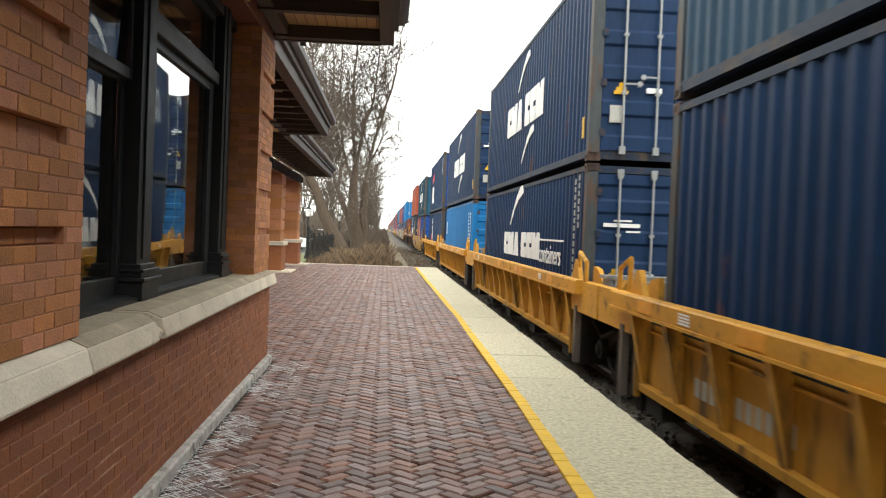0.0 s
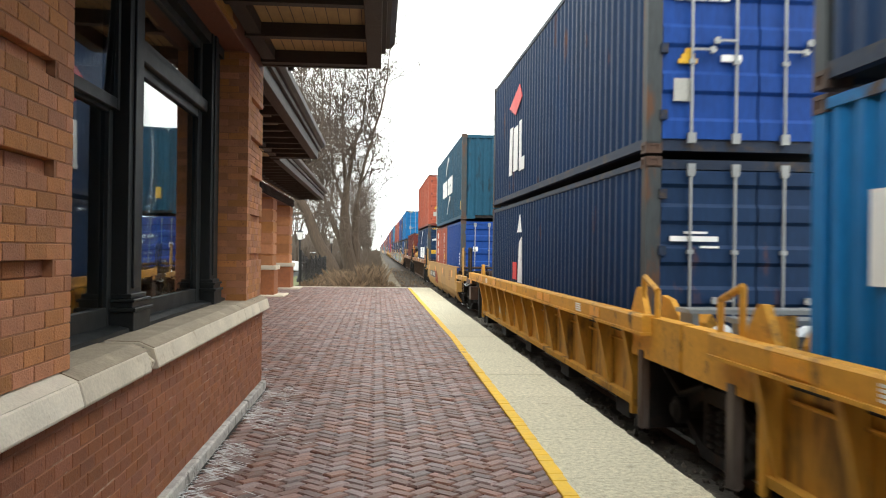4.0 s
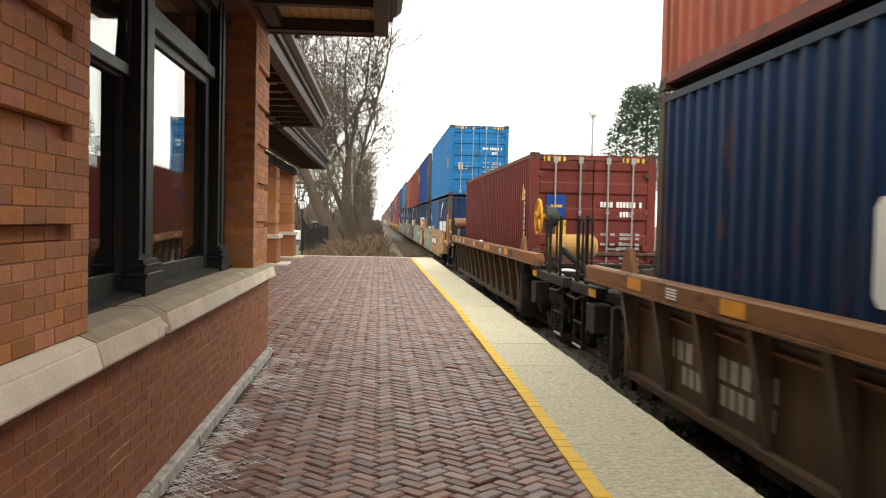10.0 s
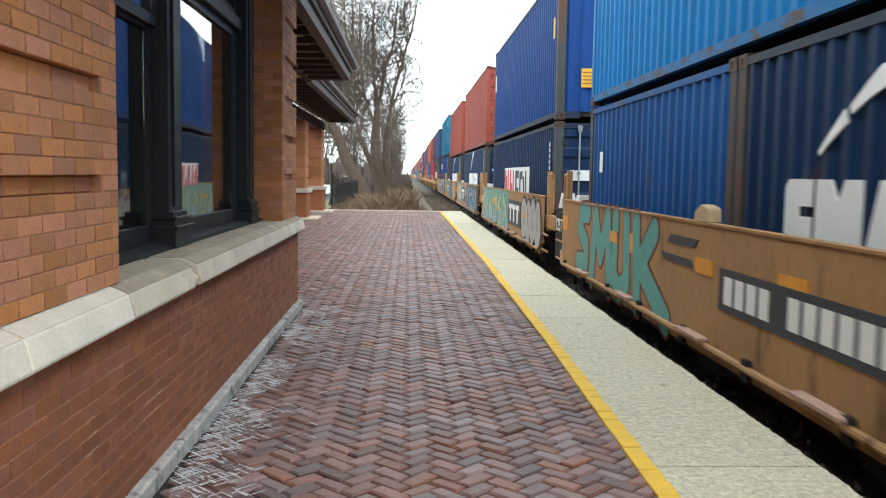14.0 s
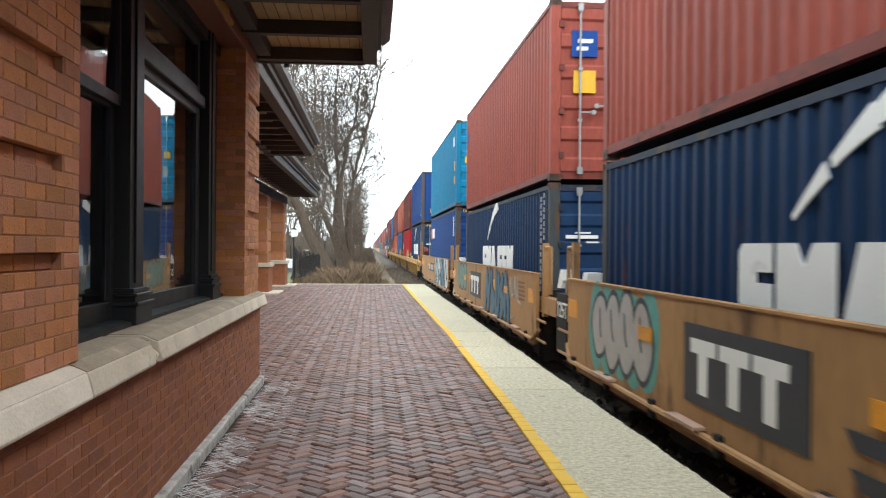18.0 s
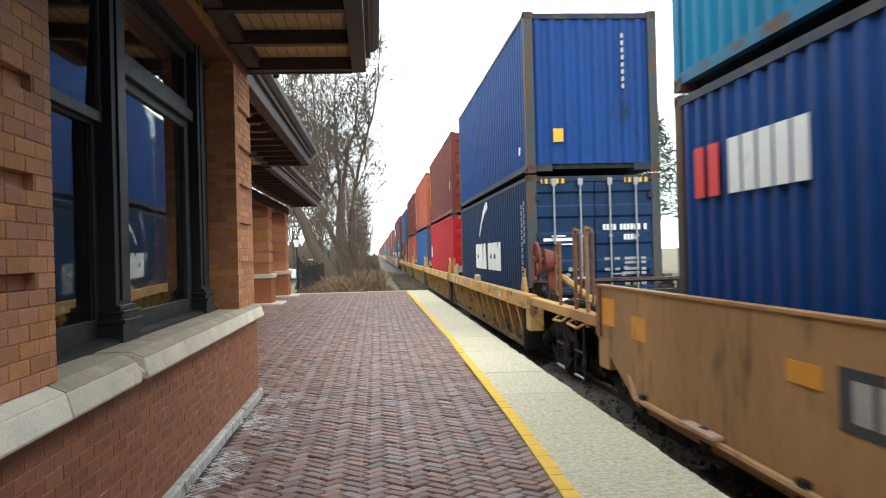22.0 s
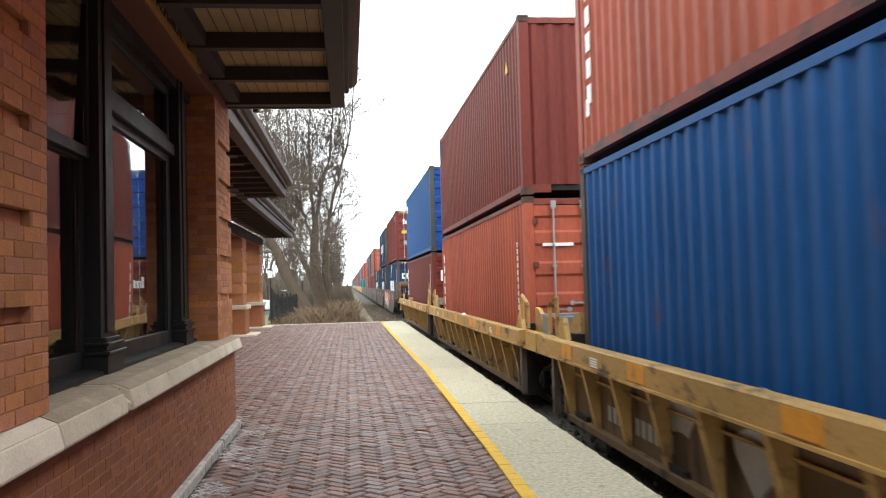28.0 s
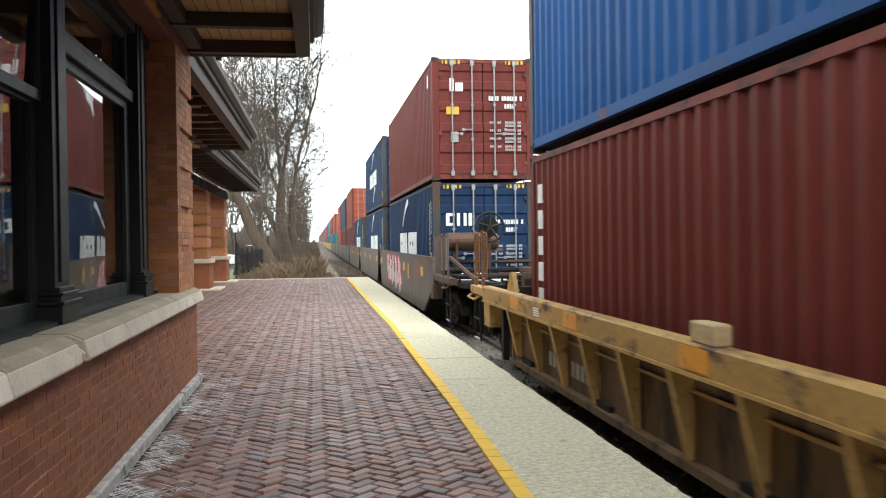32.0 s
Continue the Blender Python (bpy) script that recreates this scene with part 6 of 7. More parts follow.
GRAF = {9: [(RED_R, strokes(11.45, 0.04, 4.75, 1.10, TALL, 0.36)), (CYAN_S, strokes(11.45, 0.04, 4.75, 1.10, TALL, 0.29)), (DARK_S, [rect(5.46, 0.48, 3.0, 0.34), rect(6.9, 0.92, 0.8, 0.08, -0.1), rect(7.0, 0.74, 0.9, 0.07, 0.1)]), (WHITE, number_blocks(5.34, 0.54, 0.22, 0.17, 0.06)), (AMBER, [rect(6.05, 0.72, 0.42, 0.13), rect(9.3, 0.74, 0.4, 0.13)]), (SILVER_S, [rect(0.4, 0.62, 0.42, 0.42)]), (TAN, [rect(0.37, 0.65, 0.36, 0.36)]), (SILVER_S, [rect(0.26, 0.66, 0.03, 0.34), rect(0.33, 0.80, 0.26, 0.03)])],
        10: [(CYAN_S, [rect(12.4, 0.08, 7.35, 1.03)]), (DARK_S, strokes(12.2, 0.1, 7.0, 0.98, ZIGZAG, 0.26)), (YELLOW_G, strokes(12.2, 0.1, 7.0, 0.98, ZIGZAG, 0.20)), (PALEBL_S, strokes(12.0, 0.1, 7.0, 0.5, ZIGZAG, 0.12)), (DARK_S, [rect(4.92, 0.34, 2.42, 0.60)]), (WHITE, beam_letters(4.86, 0.42, 0.42, 1.2)), (DARK_S, puffed(2.25, 0.12, 2.7, 0.98, 4, 0.05)), (SILVER_S, puffed(2.25, 0.12, 2.7, 0.98, 4, -0.01)), (DARK_S, slits(2.2, 0.15, 2.6, 0.9, 4)), (AMBER, [rect(2.1, 0.62, 0.36, 0.14), rect(9.0, 0.70, 0.4, 0.13)])],
        11: [(CYAN_S, puffed(11.5, 0.22, 2.25, 0.92, 5, 0.06, 3)), (DARK_S, puffed(11.38, 0.30, 2.0, 0.80, 4, 0.04, 1)), (SILVER_S, puffed(11.38, 0.30, 2.0, 0.80, 4, -0.015, 1)), (DARK_S, slits(11.35, 0.34, 1.9, 0.7, 4) + [rect(8.51, 0.34, 2.0, 0.62)]), (WHITE, beam_letters(8.49, 0.43, 0.42)), (DARK_S, [rect(5.27, 0.07, 5.9, 1.05), rect(6.02, 0.5, 0.5, 0.10, 0.1), rect(5.97, 0.3, 0.4, 0.10, 0.1)]), (PALEBL_S, strokes(5.07, 0.1, 5.4, 0.95, ZIGZAG, 0.13)), (STEEL_S, strokes(4.92, 0.16, 5.0, 0.8, [[(0.05, 0.1), (0.12, 0.8), (0.16, 0.3), (0.24, 0.9)], [(0.42, 0.8), (0.36, 0.5), (0.46, 0.3), (0.52, 0.6)], [(0.66, 0.1), (0.72, 0.7), (0.82, 0.2)], [(0.9, 0.9), (0.94, 0.2)]], 0.15)), (AMBER, [rect(5.87, 0.66, 0.42, 0.14), rect(2.67, 0.66, 0.36, 0.14), rect(9.7, 0.70, 0.4, 0.13)])],
        12: [(DARK_S, puffed(11.4, 0.40, 2.2, 0.76, 3, 0.05, 5)), (TEAL_S, puffed(11.4, 0.40, 2.2, 0.76, 3, -0.005, 5)), (DARK_S, slits(11.3, 0.42, 2.1, 0.7, 3) + [rect(8.27, 0.36, 2.0, 0.60)]), (WHITE, beam_letters(8.25, 0.44, 0.42)), (DARK_S, strokes(5.40, 0.10, 3.34, 0.98, ZIGZAG, 0.30)), (STEEL_S, strokes(5.40, 0.10, 3.34, 0.98, ZIGZAG, 0.22)), (GREY_S, strokes(1.95, 0.28, 1.21, 0.80, [[(0.05, 0.9), (0.06, 0.5)], [(0.2, 0.9), (0.18, 0.5), (0.3, 0.55)], [(0.4, 0.5), (0.48, 0.95), (0.6, 0.5)], [(0.1, 0.35), (0.12, 0.0), (0.3, 0.05)], [(0.7, 0.95), (0.72, 0.45), (0.95, 0.4)]], 0.03)), (AMBER, [rect(9.6, 0.68, 0.4, 0.13), rect(2.56, 0.70, 0.36, 0.13)])],
        13: [(DARK_S, [rect(8.92, 0.56, 3.1, 0.34)]), (SILVER_S, number_blocks(8.78, 0.62, 0.22, 0.18, 0.06)), (AMBER, [rect(9.5, 0.74, 0.4, 0.13), rect(5.75, 0.70, 0.4, 0.14)]), (CHALK_S, [rect(5.0, 0.08, 2.55, 1.05), rect(0.95, 0.08, 1.4, 1.05)]), (STEEL_S, [rect(2.45, 0.08, 1.5, 1.05)]), (PALEBL_S, strokes(4.9, 0.1, 2.4, 1.0, TALL[:3], 0.10)), (DARK_S, strokes(5.1, 0.1, 5.4, 1.0, [[(0.0, 0.9), (0.06, 0.3), (0.03, 0.1)], [(0.14, 1.0), (0.17, 0.8), (0.20, 1.0)], [(0.15, 0.1), (0.17, 0.45)], [(0.33, 0.1), (0.36, 0.6)], [(0.44, 1.0), (0.50, 0.8)], [(0.44, 0.42), (0.52, 0.46), (0.44, 0.3)], [(0.62, 1.0), (0.66, 0.75), (0.70, 1.0)], [(0.62, 0.1), (0.64, 0.4)], [(0.75, 0.1), (0.80, 0.7), (0.86, 0.1)], [(0.9, 0.95), (0.98, 0.4)]], 0.13)), (AMBER, [rect(2.9, 0.62, 0.42, 0.15)]), (SILVER_S, [rect(2.2, 0.80 + 0.06 * q, 0.36, 0.03) for q in range(4)])],
        19: [(SILVER_S, [blob(9.0 - 1.2 * k, 0.45, 0.5, 0.36, k=0.4, seed=k) for k in range(4)]), (RED_S, scrawl(9.8, 0.2, 5.0, 0.85, 5, 31, 0.16)), (WHITE, scrawl(9.8, 0.2, 5.0, 0.85, 5, 31, 0.05)), (YELLOW_S, [rect(3.0, 0.5, 0.2, 0.4)])],
        16: [(SILVER_S, [blob(9.0, 0.45, 0.35, 0.28, k=0.4), blob(7.6, 0.42, 0.28, 0.3, k=0.5, seed=2), blob(4.0, 0.45, 0.4, 0.25, k=0.5, seed=1)])],
        7: [(SILVER_S, [rect(11.6 - 0.22 * k, 0.34, 0.15, 0.18) for k in range(4)] + [rect(10.4 - 0.22 * k, 0.34, 0.15, 0.18) for k in range(6)]), (BROWN, [rect(6.2, 0.22, 0.8, 0.3), rect(3.4, 0.3, 0.5, 0.3)])],
        8: [(SILVER_S, [rect(11.9 - 0.24 * k, 0.32, 0.16, 0.18) for k in range(4)] + [rect(10.5 - 0.24 * k, 0.32, 0.16, 0.18) for k in range(6)]), (TAN, [blob(6.58, 0.36, 0.44, 0.31, k=0.03), rect(8.35, 0.48, 0.5, 0.14), rect(8.35, 0.18, 0.5, 0.14)])],
        6: [(BRICKRED, [rect(9.0 - 0.35 * k, 0.62, 0.25, 0.12, 0.05) for k in range(4)]), (BROWN, [rect(3.6, 0.60 + 0.07 * k, 0.7 - 0.1 * k, 0.03) for k in range(4)]), (DARK_S, [rect(11.6, 0.40, 3.6, 0.26)]), (GREY_S, [rect(11.4 - 0.3 * k, 0.45, 0.2, 0.16) for k in range(4)] + [rect(9.8 - 0.3 * k, 0.45, 0.2, 0.16) for k in range(5)]), (BRICKRED, [rect(8.2, 0.60, 0.75, 0.10), rect(7.9, 0.25, 0.12, 0.36, 0.04), rect(7.4, 0.25, 0.12, 0.36, 0.06), rect(7.0, 0.22, 0.12, 0.42, 0.25), rect(6.75, 0.22, 0.12, 0.42, -0.22)])]}

ys = [s[0] for s in STACKS] + [333.6]
for i, (y, style, colour, lower, upper) in enumerate(STACKS):
    near_gap = y - ys[i - 1] - 12.19 if i else 3.2
    car = well_car(i, y, style, colour, near_gap, ys[i + 1] - y - 12.19)
    for j, (mt, shapes) in enumerate(GRAF.get(i, ())):
        sprayed(shapes, (-1.312 if style == "ribbed" else -1.524) - 0.003 * j, car, mt)
    for i_, u in ((8, 6.95), (3, 11.4)):
        if i == i_:
            lettering("length_number", "40", 0.62, BLACK_S, car, Matrix.Translation((-1.322, u, 0.14)) @ Euler((radians(90), 0, radians(-90))).to_matrix().to_4x4())
    ride(car, y, 0)
    yy = y
    for body, h, dr, marks, label, dmarks, dmat in lower:
        ln = L40 if len(lower) == 1 else L20
        c = container(body, ln, h, dr, marks, None, label, True, dmat, dmarks)
        ride(c, yy, 0)
        if i in (7, 8):          # the readable word on the yellow plate
            lettering("caution_lettering", "CAUTION", 0.085, BLACK_S, c, Matrix.Translation((-1.005 if i == 7 else -0.865, -0.026, 1.44 if i == 7 else 1.52)) @ Euler((radians(90), 0, 0)).to_matrix().to_4x4())
        if i == 3:
            lettering("white_lettering", "containers", 0.47, WHITE, c, Matrix.Translation((-W2 - 0.006, 3.55, 1.07)) @ Euler((radians(90), 0, radians(-90))).to_matrix().to_4x4())
        yy += ln + 0.05
        low_h = h
    if upper:
        body, h, dr, marks, label, dmarks, dmat = upper
        c = container(body, L40, h, dr, marks, None, label, True, dmat, dmarks)
        ride(c, y, low_h + 0.035)

bm = bmesh.new()
abox(bm, 0, 0.13, 0, 0.36, 0, 0.14)
block = tagged(part("wood_block", bm, TIMBER2, bevel=0.012), "split pale timber block lying on the car's top beam", "timber block")
ride(block, 265.89 + 6.33, 0.84)
MOVING[-1] = (block, 265.89 + 6.33, 0.84, -1.53)

for yb, zb, ry in ((122.54 + 5.95, 1.162, 9), (203.90 + 5.88, 0.842, -7)):
    bm = bmesh.new()
    prism(bm, [(-0.17, 0.0), (0.19, 0.0), (0.17, 0.09), (0.02, 0.15), (-0.15, 0.12)], "x", 0, 0.12)
    chunk = tagged(part("wood_block", bm, TIMBER2, bevel=0.008), "split pale timber block lying on the car's top beam", "timber block")
    ride(chunk, yb, zb)
    MOVING[-1] = (chunk, yb, zb, -1.53)
for yb, zb in ((103.18 + 5.56, 1.062), (83.45 + 5.82, 1.062), (250.34 + 5.64, 0.842)):
    bm = bmesh.new()
    for k in range(5):
        ring = [(0.06 + 0.05 * math.cos(a) * (1 - 0.12 * k), 0.14 * math.sin(a) * (1 - 0.05 * k * k) + 0.012 * k, 0.009 * k) for a in [q * math.pi / 6 for q in range(12)]]
        vs = [bm.verts.new(q) for q in ring]
        if k:
            for q in range(12):
                bm.faces.new((low[q], low[(q + 1) % 12], vs[(q + 1) % 12], vs[q]))
        low = vs
    bm.faces.new(low)
    lump = tagged(part("snow_lump", bm, SNOW), "lump of old snow on the car's top beam", "snow")
    ride(lump, yb, zb)
    MOVING[-1] = (lump, yb, zb, -1.53)

# the rest of the train, which never comes near
for k in range(58):
    y = 333.6 + k * 15.4 + (k // 5) * 4.0
    lo, up = FAR[k % len(FAR)]
    car = tagged(new("well_car"), "distant grey-brown well car of the long train", "railway car", "cars of the freight train")
    place("car_body", cached("far_car_body", lambda b: (abox(b, -1.52, -1.4, -0.9, 13.1, -0.1, 1.1), abox(b, 1.4, 1.52, -0.9, 13.1, -0.1, 1.1), abox(b, -1.4, 1.4, -1.6, 13.8, 0.5, 0.8))), (GREYB, TAN_Y, TAN)[(k // 5) % 3], car)
    place("truck", cached("far_truck", lambda b: (abox(b, -1.0, 1.0, -2.6, -0.6, RAIL_Z + 0.2, 0.4), tube(b, (-0.8, -2.4, 0.06), (0.8, -2.4, 0.06), 0.42, n=10), tube(b, (-0.8, -0.9, 0.06), (0.8, -0.9, 0.06), 0.42, n=10))), GRIME, car)
    ride(car, y, 0)
    a = container(lo, L40, STD, True, label="distant " + NAMES[id(lo)] + " container low in its car", detail=False, rods=k < 10)
    ride(a, y, 0)
    if k % 7 != 3:
        b = container(up, L40, HC, True, label="distant " + NAMES[id(up)] + " container on top of another", detail=False, rods=k < 10)
        ride(b, y, STD + 0.035)


def motions():
    for ob, y, z, *x in MOVING:
        walk(ob, [(t, pose(TX + sum(x), y - gone(t), z)) for t in range(0, 33)])

# ---- beyond the platform: trees, weeds, fence, lamps, parked cars ----


def limb(V, F, pts, r0, r1, rng, wander=0.0, sides=3):
    """A tapered bough through a few points; gives back its spine as (place, direction, radius)."""
    pts = [Vector(p) for p in pts]
    spine = []
    for i in range(len(pts) - 1):
        a, b = pts[i], pts[i + 1]
        ta = (b - pts[i - 1]) * 0.5 if i else (b - a)
        tb = (pts[i + 2] - a) * 0.5 if i + 2 < len(pts) else (b - a)
        n = max(1, int((b - a).length / 0.5))
        for k in range(n + (i == len(pts) - 2)):
            u = k / n
            q = a * (2 * u ** 3 - 3 * u ** 2 + 1) + ta * (u ** 3 - 2 * u ** 2 + u) + b * (3 * u ** 2 - 2 * u ** 3) + tb * (u ** 3 - u ** 2)
            spine.append(q + Vector((rng.gauss(0, 1), rng.gauss(0, 1), 0)) * wander)
    out, m = [], len(spine)
    base = len(V)
    for i, q in enumerate(spine):
        d = (spine[min(i + 1, m - 1)] - spine[max(i - 1, 0)]).normalized()
        r = r0 + (r1 - r0) * i / max(1, m - 1)
        u = d.orthogonal().normalized()
        w = d.cross(u)
        for k in range(sides):
            a = 2 * math.pi * k / sides
            V.append(tuple(q + (u * math.cos(a) + w * math.sin(a)) * r))
        out.append((q, d, r))
    for i in range(m - 1):
        for k in range(sides):
            a, b = base + i * sides + k, base + i * sides + (k + 1) % sides
            F.append((a, b, b + sides, a + sides))
    return out


def shoots(V, F, spine, level, rng, every, reach, spread=0.8, up=0.35, start=0.15, twig=0.011):
    """Side shoots along a bough, and shoots on those."""
    m = len(spine)
    for i in range(int(m * start), m):
        q, d, r = spine[i]
        for k in range(every if rng.random() < 0.85 else every - 1):
            side = d.orthogonal().normalized()
            side.rotate(Matrix.Rotation(rng.uniform(0, 6.28), 3, d))
            e = (d * 0.75 + side * spread * rng.uniform(0.6, 1.4)).normalized()
            ln = reach * rng.uniform(0.35, 1.0) * (1.15 - 0.6 * i / m)
            pts = [q]
            for j in range(3 if level > 1 else 2):
                pts.append(pts[-1] + e * ln / (3 if level > 1 else 2))
                e = (e + Vector((rng.gauss(0, 0.17), rng.gauss(0, 0.17), up * rng.uniform(0.2, 0.9)))).normalized()
            rr = min(max(r * 0.62, twig * 1.4), twig + 0.019 * ln)
            sp = limb(V, F, pts, rr, twig, rng, 0.008 * ln)
            if level > 1:
                shoots(V, F, sp, level - 1, rng, 2, reach * 0.5, spread, up * 0.8, 0.1, twig)


def tree_of(x, y, z, trunks, boughs, seed, label, level=3, every=2, reach=2.2, spread=0.8, up=0.35):
    """A bare tree: trunks and boughs given as points with radii, and shoots on the boughs."""
    rng = random.Random(seed)
    t = tagged(new("bare_tree"), label, "tree", "bare trees beside the track")
    t.location = (x, y, z)
    for pts, r0, r1 in trunks:
        V, F = [], []
        p = Vector(pts[0])
        limb(V, F, [p - Vector((0, 0, 0.4))] + pts, r0, r1 * 0.66, rng, 0.02, 11)
        me = bpy.data.meshes.new("trunk")
        me.from_pydata(V, [], F)
        place("trunk", me, BARK, t)
    V, F = [], []
    for pts, r0, r1 in boughs:
        sp = limb(V, F, pts, r0 * 0.75, r1, rng, 0.03, 6)
        shoots(V, F, sp, level, rng, every, reach, spread, up)
    me = bpy.data.meshes.new("crown")
    me.from_pydata(V, [], F)
    place("crown", me, TWIG, t)
    return t


def bare_tree(x, y, z, height, r, seed, label, boughs=5, width=0.22, level=2, every=2, reach=None, fork=0.2, lean=0.0, up=0.35):
    rng = random.Random(seed)
    top = Vector((lean * height * fork, 0, height * fork))
    bs = []
    for k in range(boughs):
        a = 6.28 * k / boughs + rng.uniform(-0.5, 0.5)
        w = width * height * rng.uniform(0.3, 1.1)
        o = Vector((math.cos(a), math.sin(a), 0))
        h = height * rng.uniform(0.78, 1.0)
        bs.append(([top * rng.uniform(0.75, 1), top + o * w * 0.35 + Vector((0, 0, (h - top.z) * 0.3)), top + o * w * 0.75 + Vector((0, 0, (h - top.z) * 0.66)), top + o * w + Vector((0, 0, h - top.z))], r * 0.5, 0.012))
    return tree_of(x, y, z, [([Vector((0, 0, 0)), top * 0.5 + Vector((0.06, 0, 0)), top], r * 1.15, r * 0.75)], bs, seed, label, level, every, reach or height * 0.15, 0.9, up)


V3 = Vector
# the leaning tree: its trunk bends away from the track, mossy boughs rise from it
tree_of(-3.6, 60, -0.3, [([V3((0.78, 0, 0)), V3((0.34, 0, 0.9)), V3((-0.35, 0.1, 2.0)), V3((-0.85, 0.2, 3.2)), V3((-1.3, 0.2, 4.4)), V3((-2.0, 0.2, 5.6))], 0.48, 0.46)],
        [([V3((-2.0, 0.2, 4.9)), V3((-1.7, 0, 7.0)), V3((-0.7, 0, 8.9)), V3((-0.3, 0.2, 11.5)), V3((-0.5, 0, 15))], 0.26, 0.02),
         ([V3((-2.0, 0.2, 5.0)), V3((-2.3, 0.4, 7.5)), V3((-1.7, 0.3, 10.5)), V3((-1.9, 0.2, 16))], 0.22, 0.02),
         ([V3((-1.9, 0.2, 4.6)), V3((-3.0, 0, 7.0)), V3((-3.6, 0.2, 10)), V3((-3.7, 0.2, 15))], 0.17, 0.02),
         ([V3((-1.75, 0.2, 7.0)), V3((0.0, -0.2, 8.4)), V3((0.4, -0.2, 9.2))], 0.15, 0.05),
         ([V3((-1.1, 0.2, 4.0)), V3((-2.1, 0, 4.3)), V3((-3.4, 0.2, 3.3))], 0.15, 0.02),
         ([V3((-1.2, 0.0, 4.0)), V3((-0.2, 0, 4.6)), V3((0.45, 0.2, 3.6))], 0.12, 0.02)], 5, "leaning bare deciduous tree with mossy boughs in dry weeds", 3, 1, 4.2, 0.85, 0.28)
# the tall pair with upswept boughs; one bough swings out over the track side
tree_of(-2.35, 64, -0.3, [([V3((0.42, 0, 0)), V3((0.22, 0, 1.5)), V3((-0.08, 0, 2.8)), V3((-0.1, 0, 4.4)), V3((0.0, 0, 6.4))], 0.56, 0.36), ([V3((0.85, 0.4, 0)), V3((0.74, 0.4, 1.4)), V3((0.66, 0.5, 2.6)), V3((0.75, 0.4, 5.2))], 0.40, 0.30), ([V3((0.2, 0.2, 0.2)), V3((-0.1, 0.1, 1.7)), V3((-0.5, 0.2, 2.7)), V3((-1.25, 0.3, 4.5))], 0.40, 0.24)],
        [([V3((0.75, 0.4, 5.1)), V3((1.15, 0.3, 7.6)), V3((1.9, 0.2, 10.4)), V3((2.7, 0, 13.3)), V3((3.15, 0, 17.8))], 0.20, 0.02),
         ([V3((0.0, 0, 6.3)), V3((0.5, 0, 9.0)), V3((1.2, 0.2, 11.8)), V3((1.55, 0, 16.5))], 0.20, 0.02),
         ([V3((0.0, 0, 6.3)), V3((-0.3, 0.2, 9.5)), V3((-0.35, 0, 13)), V3((0.1, 0, 17.5))], 0.20, 0.02),
         ([V3((-0.12, 0, 5.0)), V3((-1.0, 0.2, 8.0)), V3((-1.3, 0.2, 12)), V3((-1.2, 0.2, 17))], 0.16, 0.02),
         ([V3((-1.25, 0.3, 4.4)), V3((-1.9, 0.1, 7.0)), V3((-2.3, 0.2, 11)), V3((-2.5, 0.2, 15.5))], 0.15, 0.02),
         ([V3((0.7, 0.4, 4.0)), V3((1.3, 0.3, 5.4)), V3((1.75, 0.3, 7.2)), V3((1.9, 0.3, 9))], 0.09, 0.015),
         ([V3((-0.15, 0, 3.6)), V3((-0.9, -0.4, 5.0)), V3((-1.2, -0.4, 7.5))], 0.09, 0.015),
         ([V3((2.2, 0.1, 11.4)), V3((1.9, 0.2, 13.4)), V3((2.2, 0.2, 16.6))], 0.07, 0.015)], 11, "tall bare deciduous tree with many upswept limbs", 3, 1, 4.2, 0.8, 0.30)
for k, (x, y, h) in enumerate(((-1.5, 69, 8.5), (-4.4, 72, 13), (-1.6, 76, 9), (-2.6, 82, 11), (-6.3, 68, 14), (-1.7, 88, 9), (-4.8, 88, 12), (-1.6, 98, 9.5), (-8.2, 76, 14), (-2.8, 106, 11), (-1.5, 116, 9.5), (-6.5, 98, 13), (-10.5, 86, 14), (-1.8, 132, 9), (-3.5, 140, 12), (-1.6, 152, 9), (-13, 74, 13), (-8.5, 118, 14), (-2.0, 172, 9), (-3.2, 200, 11), (-2.0, 230, 10), (-14, 110, 15), (-19, 95, 14))):
    bare_tree(x, y, -0.3, h, 0.13, 30 + k, "bare deciduous tree in the row beside the track", 6, 0.17 if x > -3 else 0.24, 2 if y < 130 else 1, 1 if y < 130 else 3, reach=h * 0.22, fork=0.14, up=0.2)


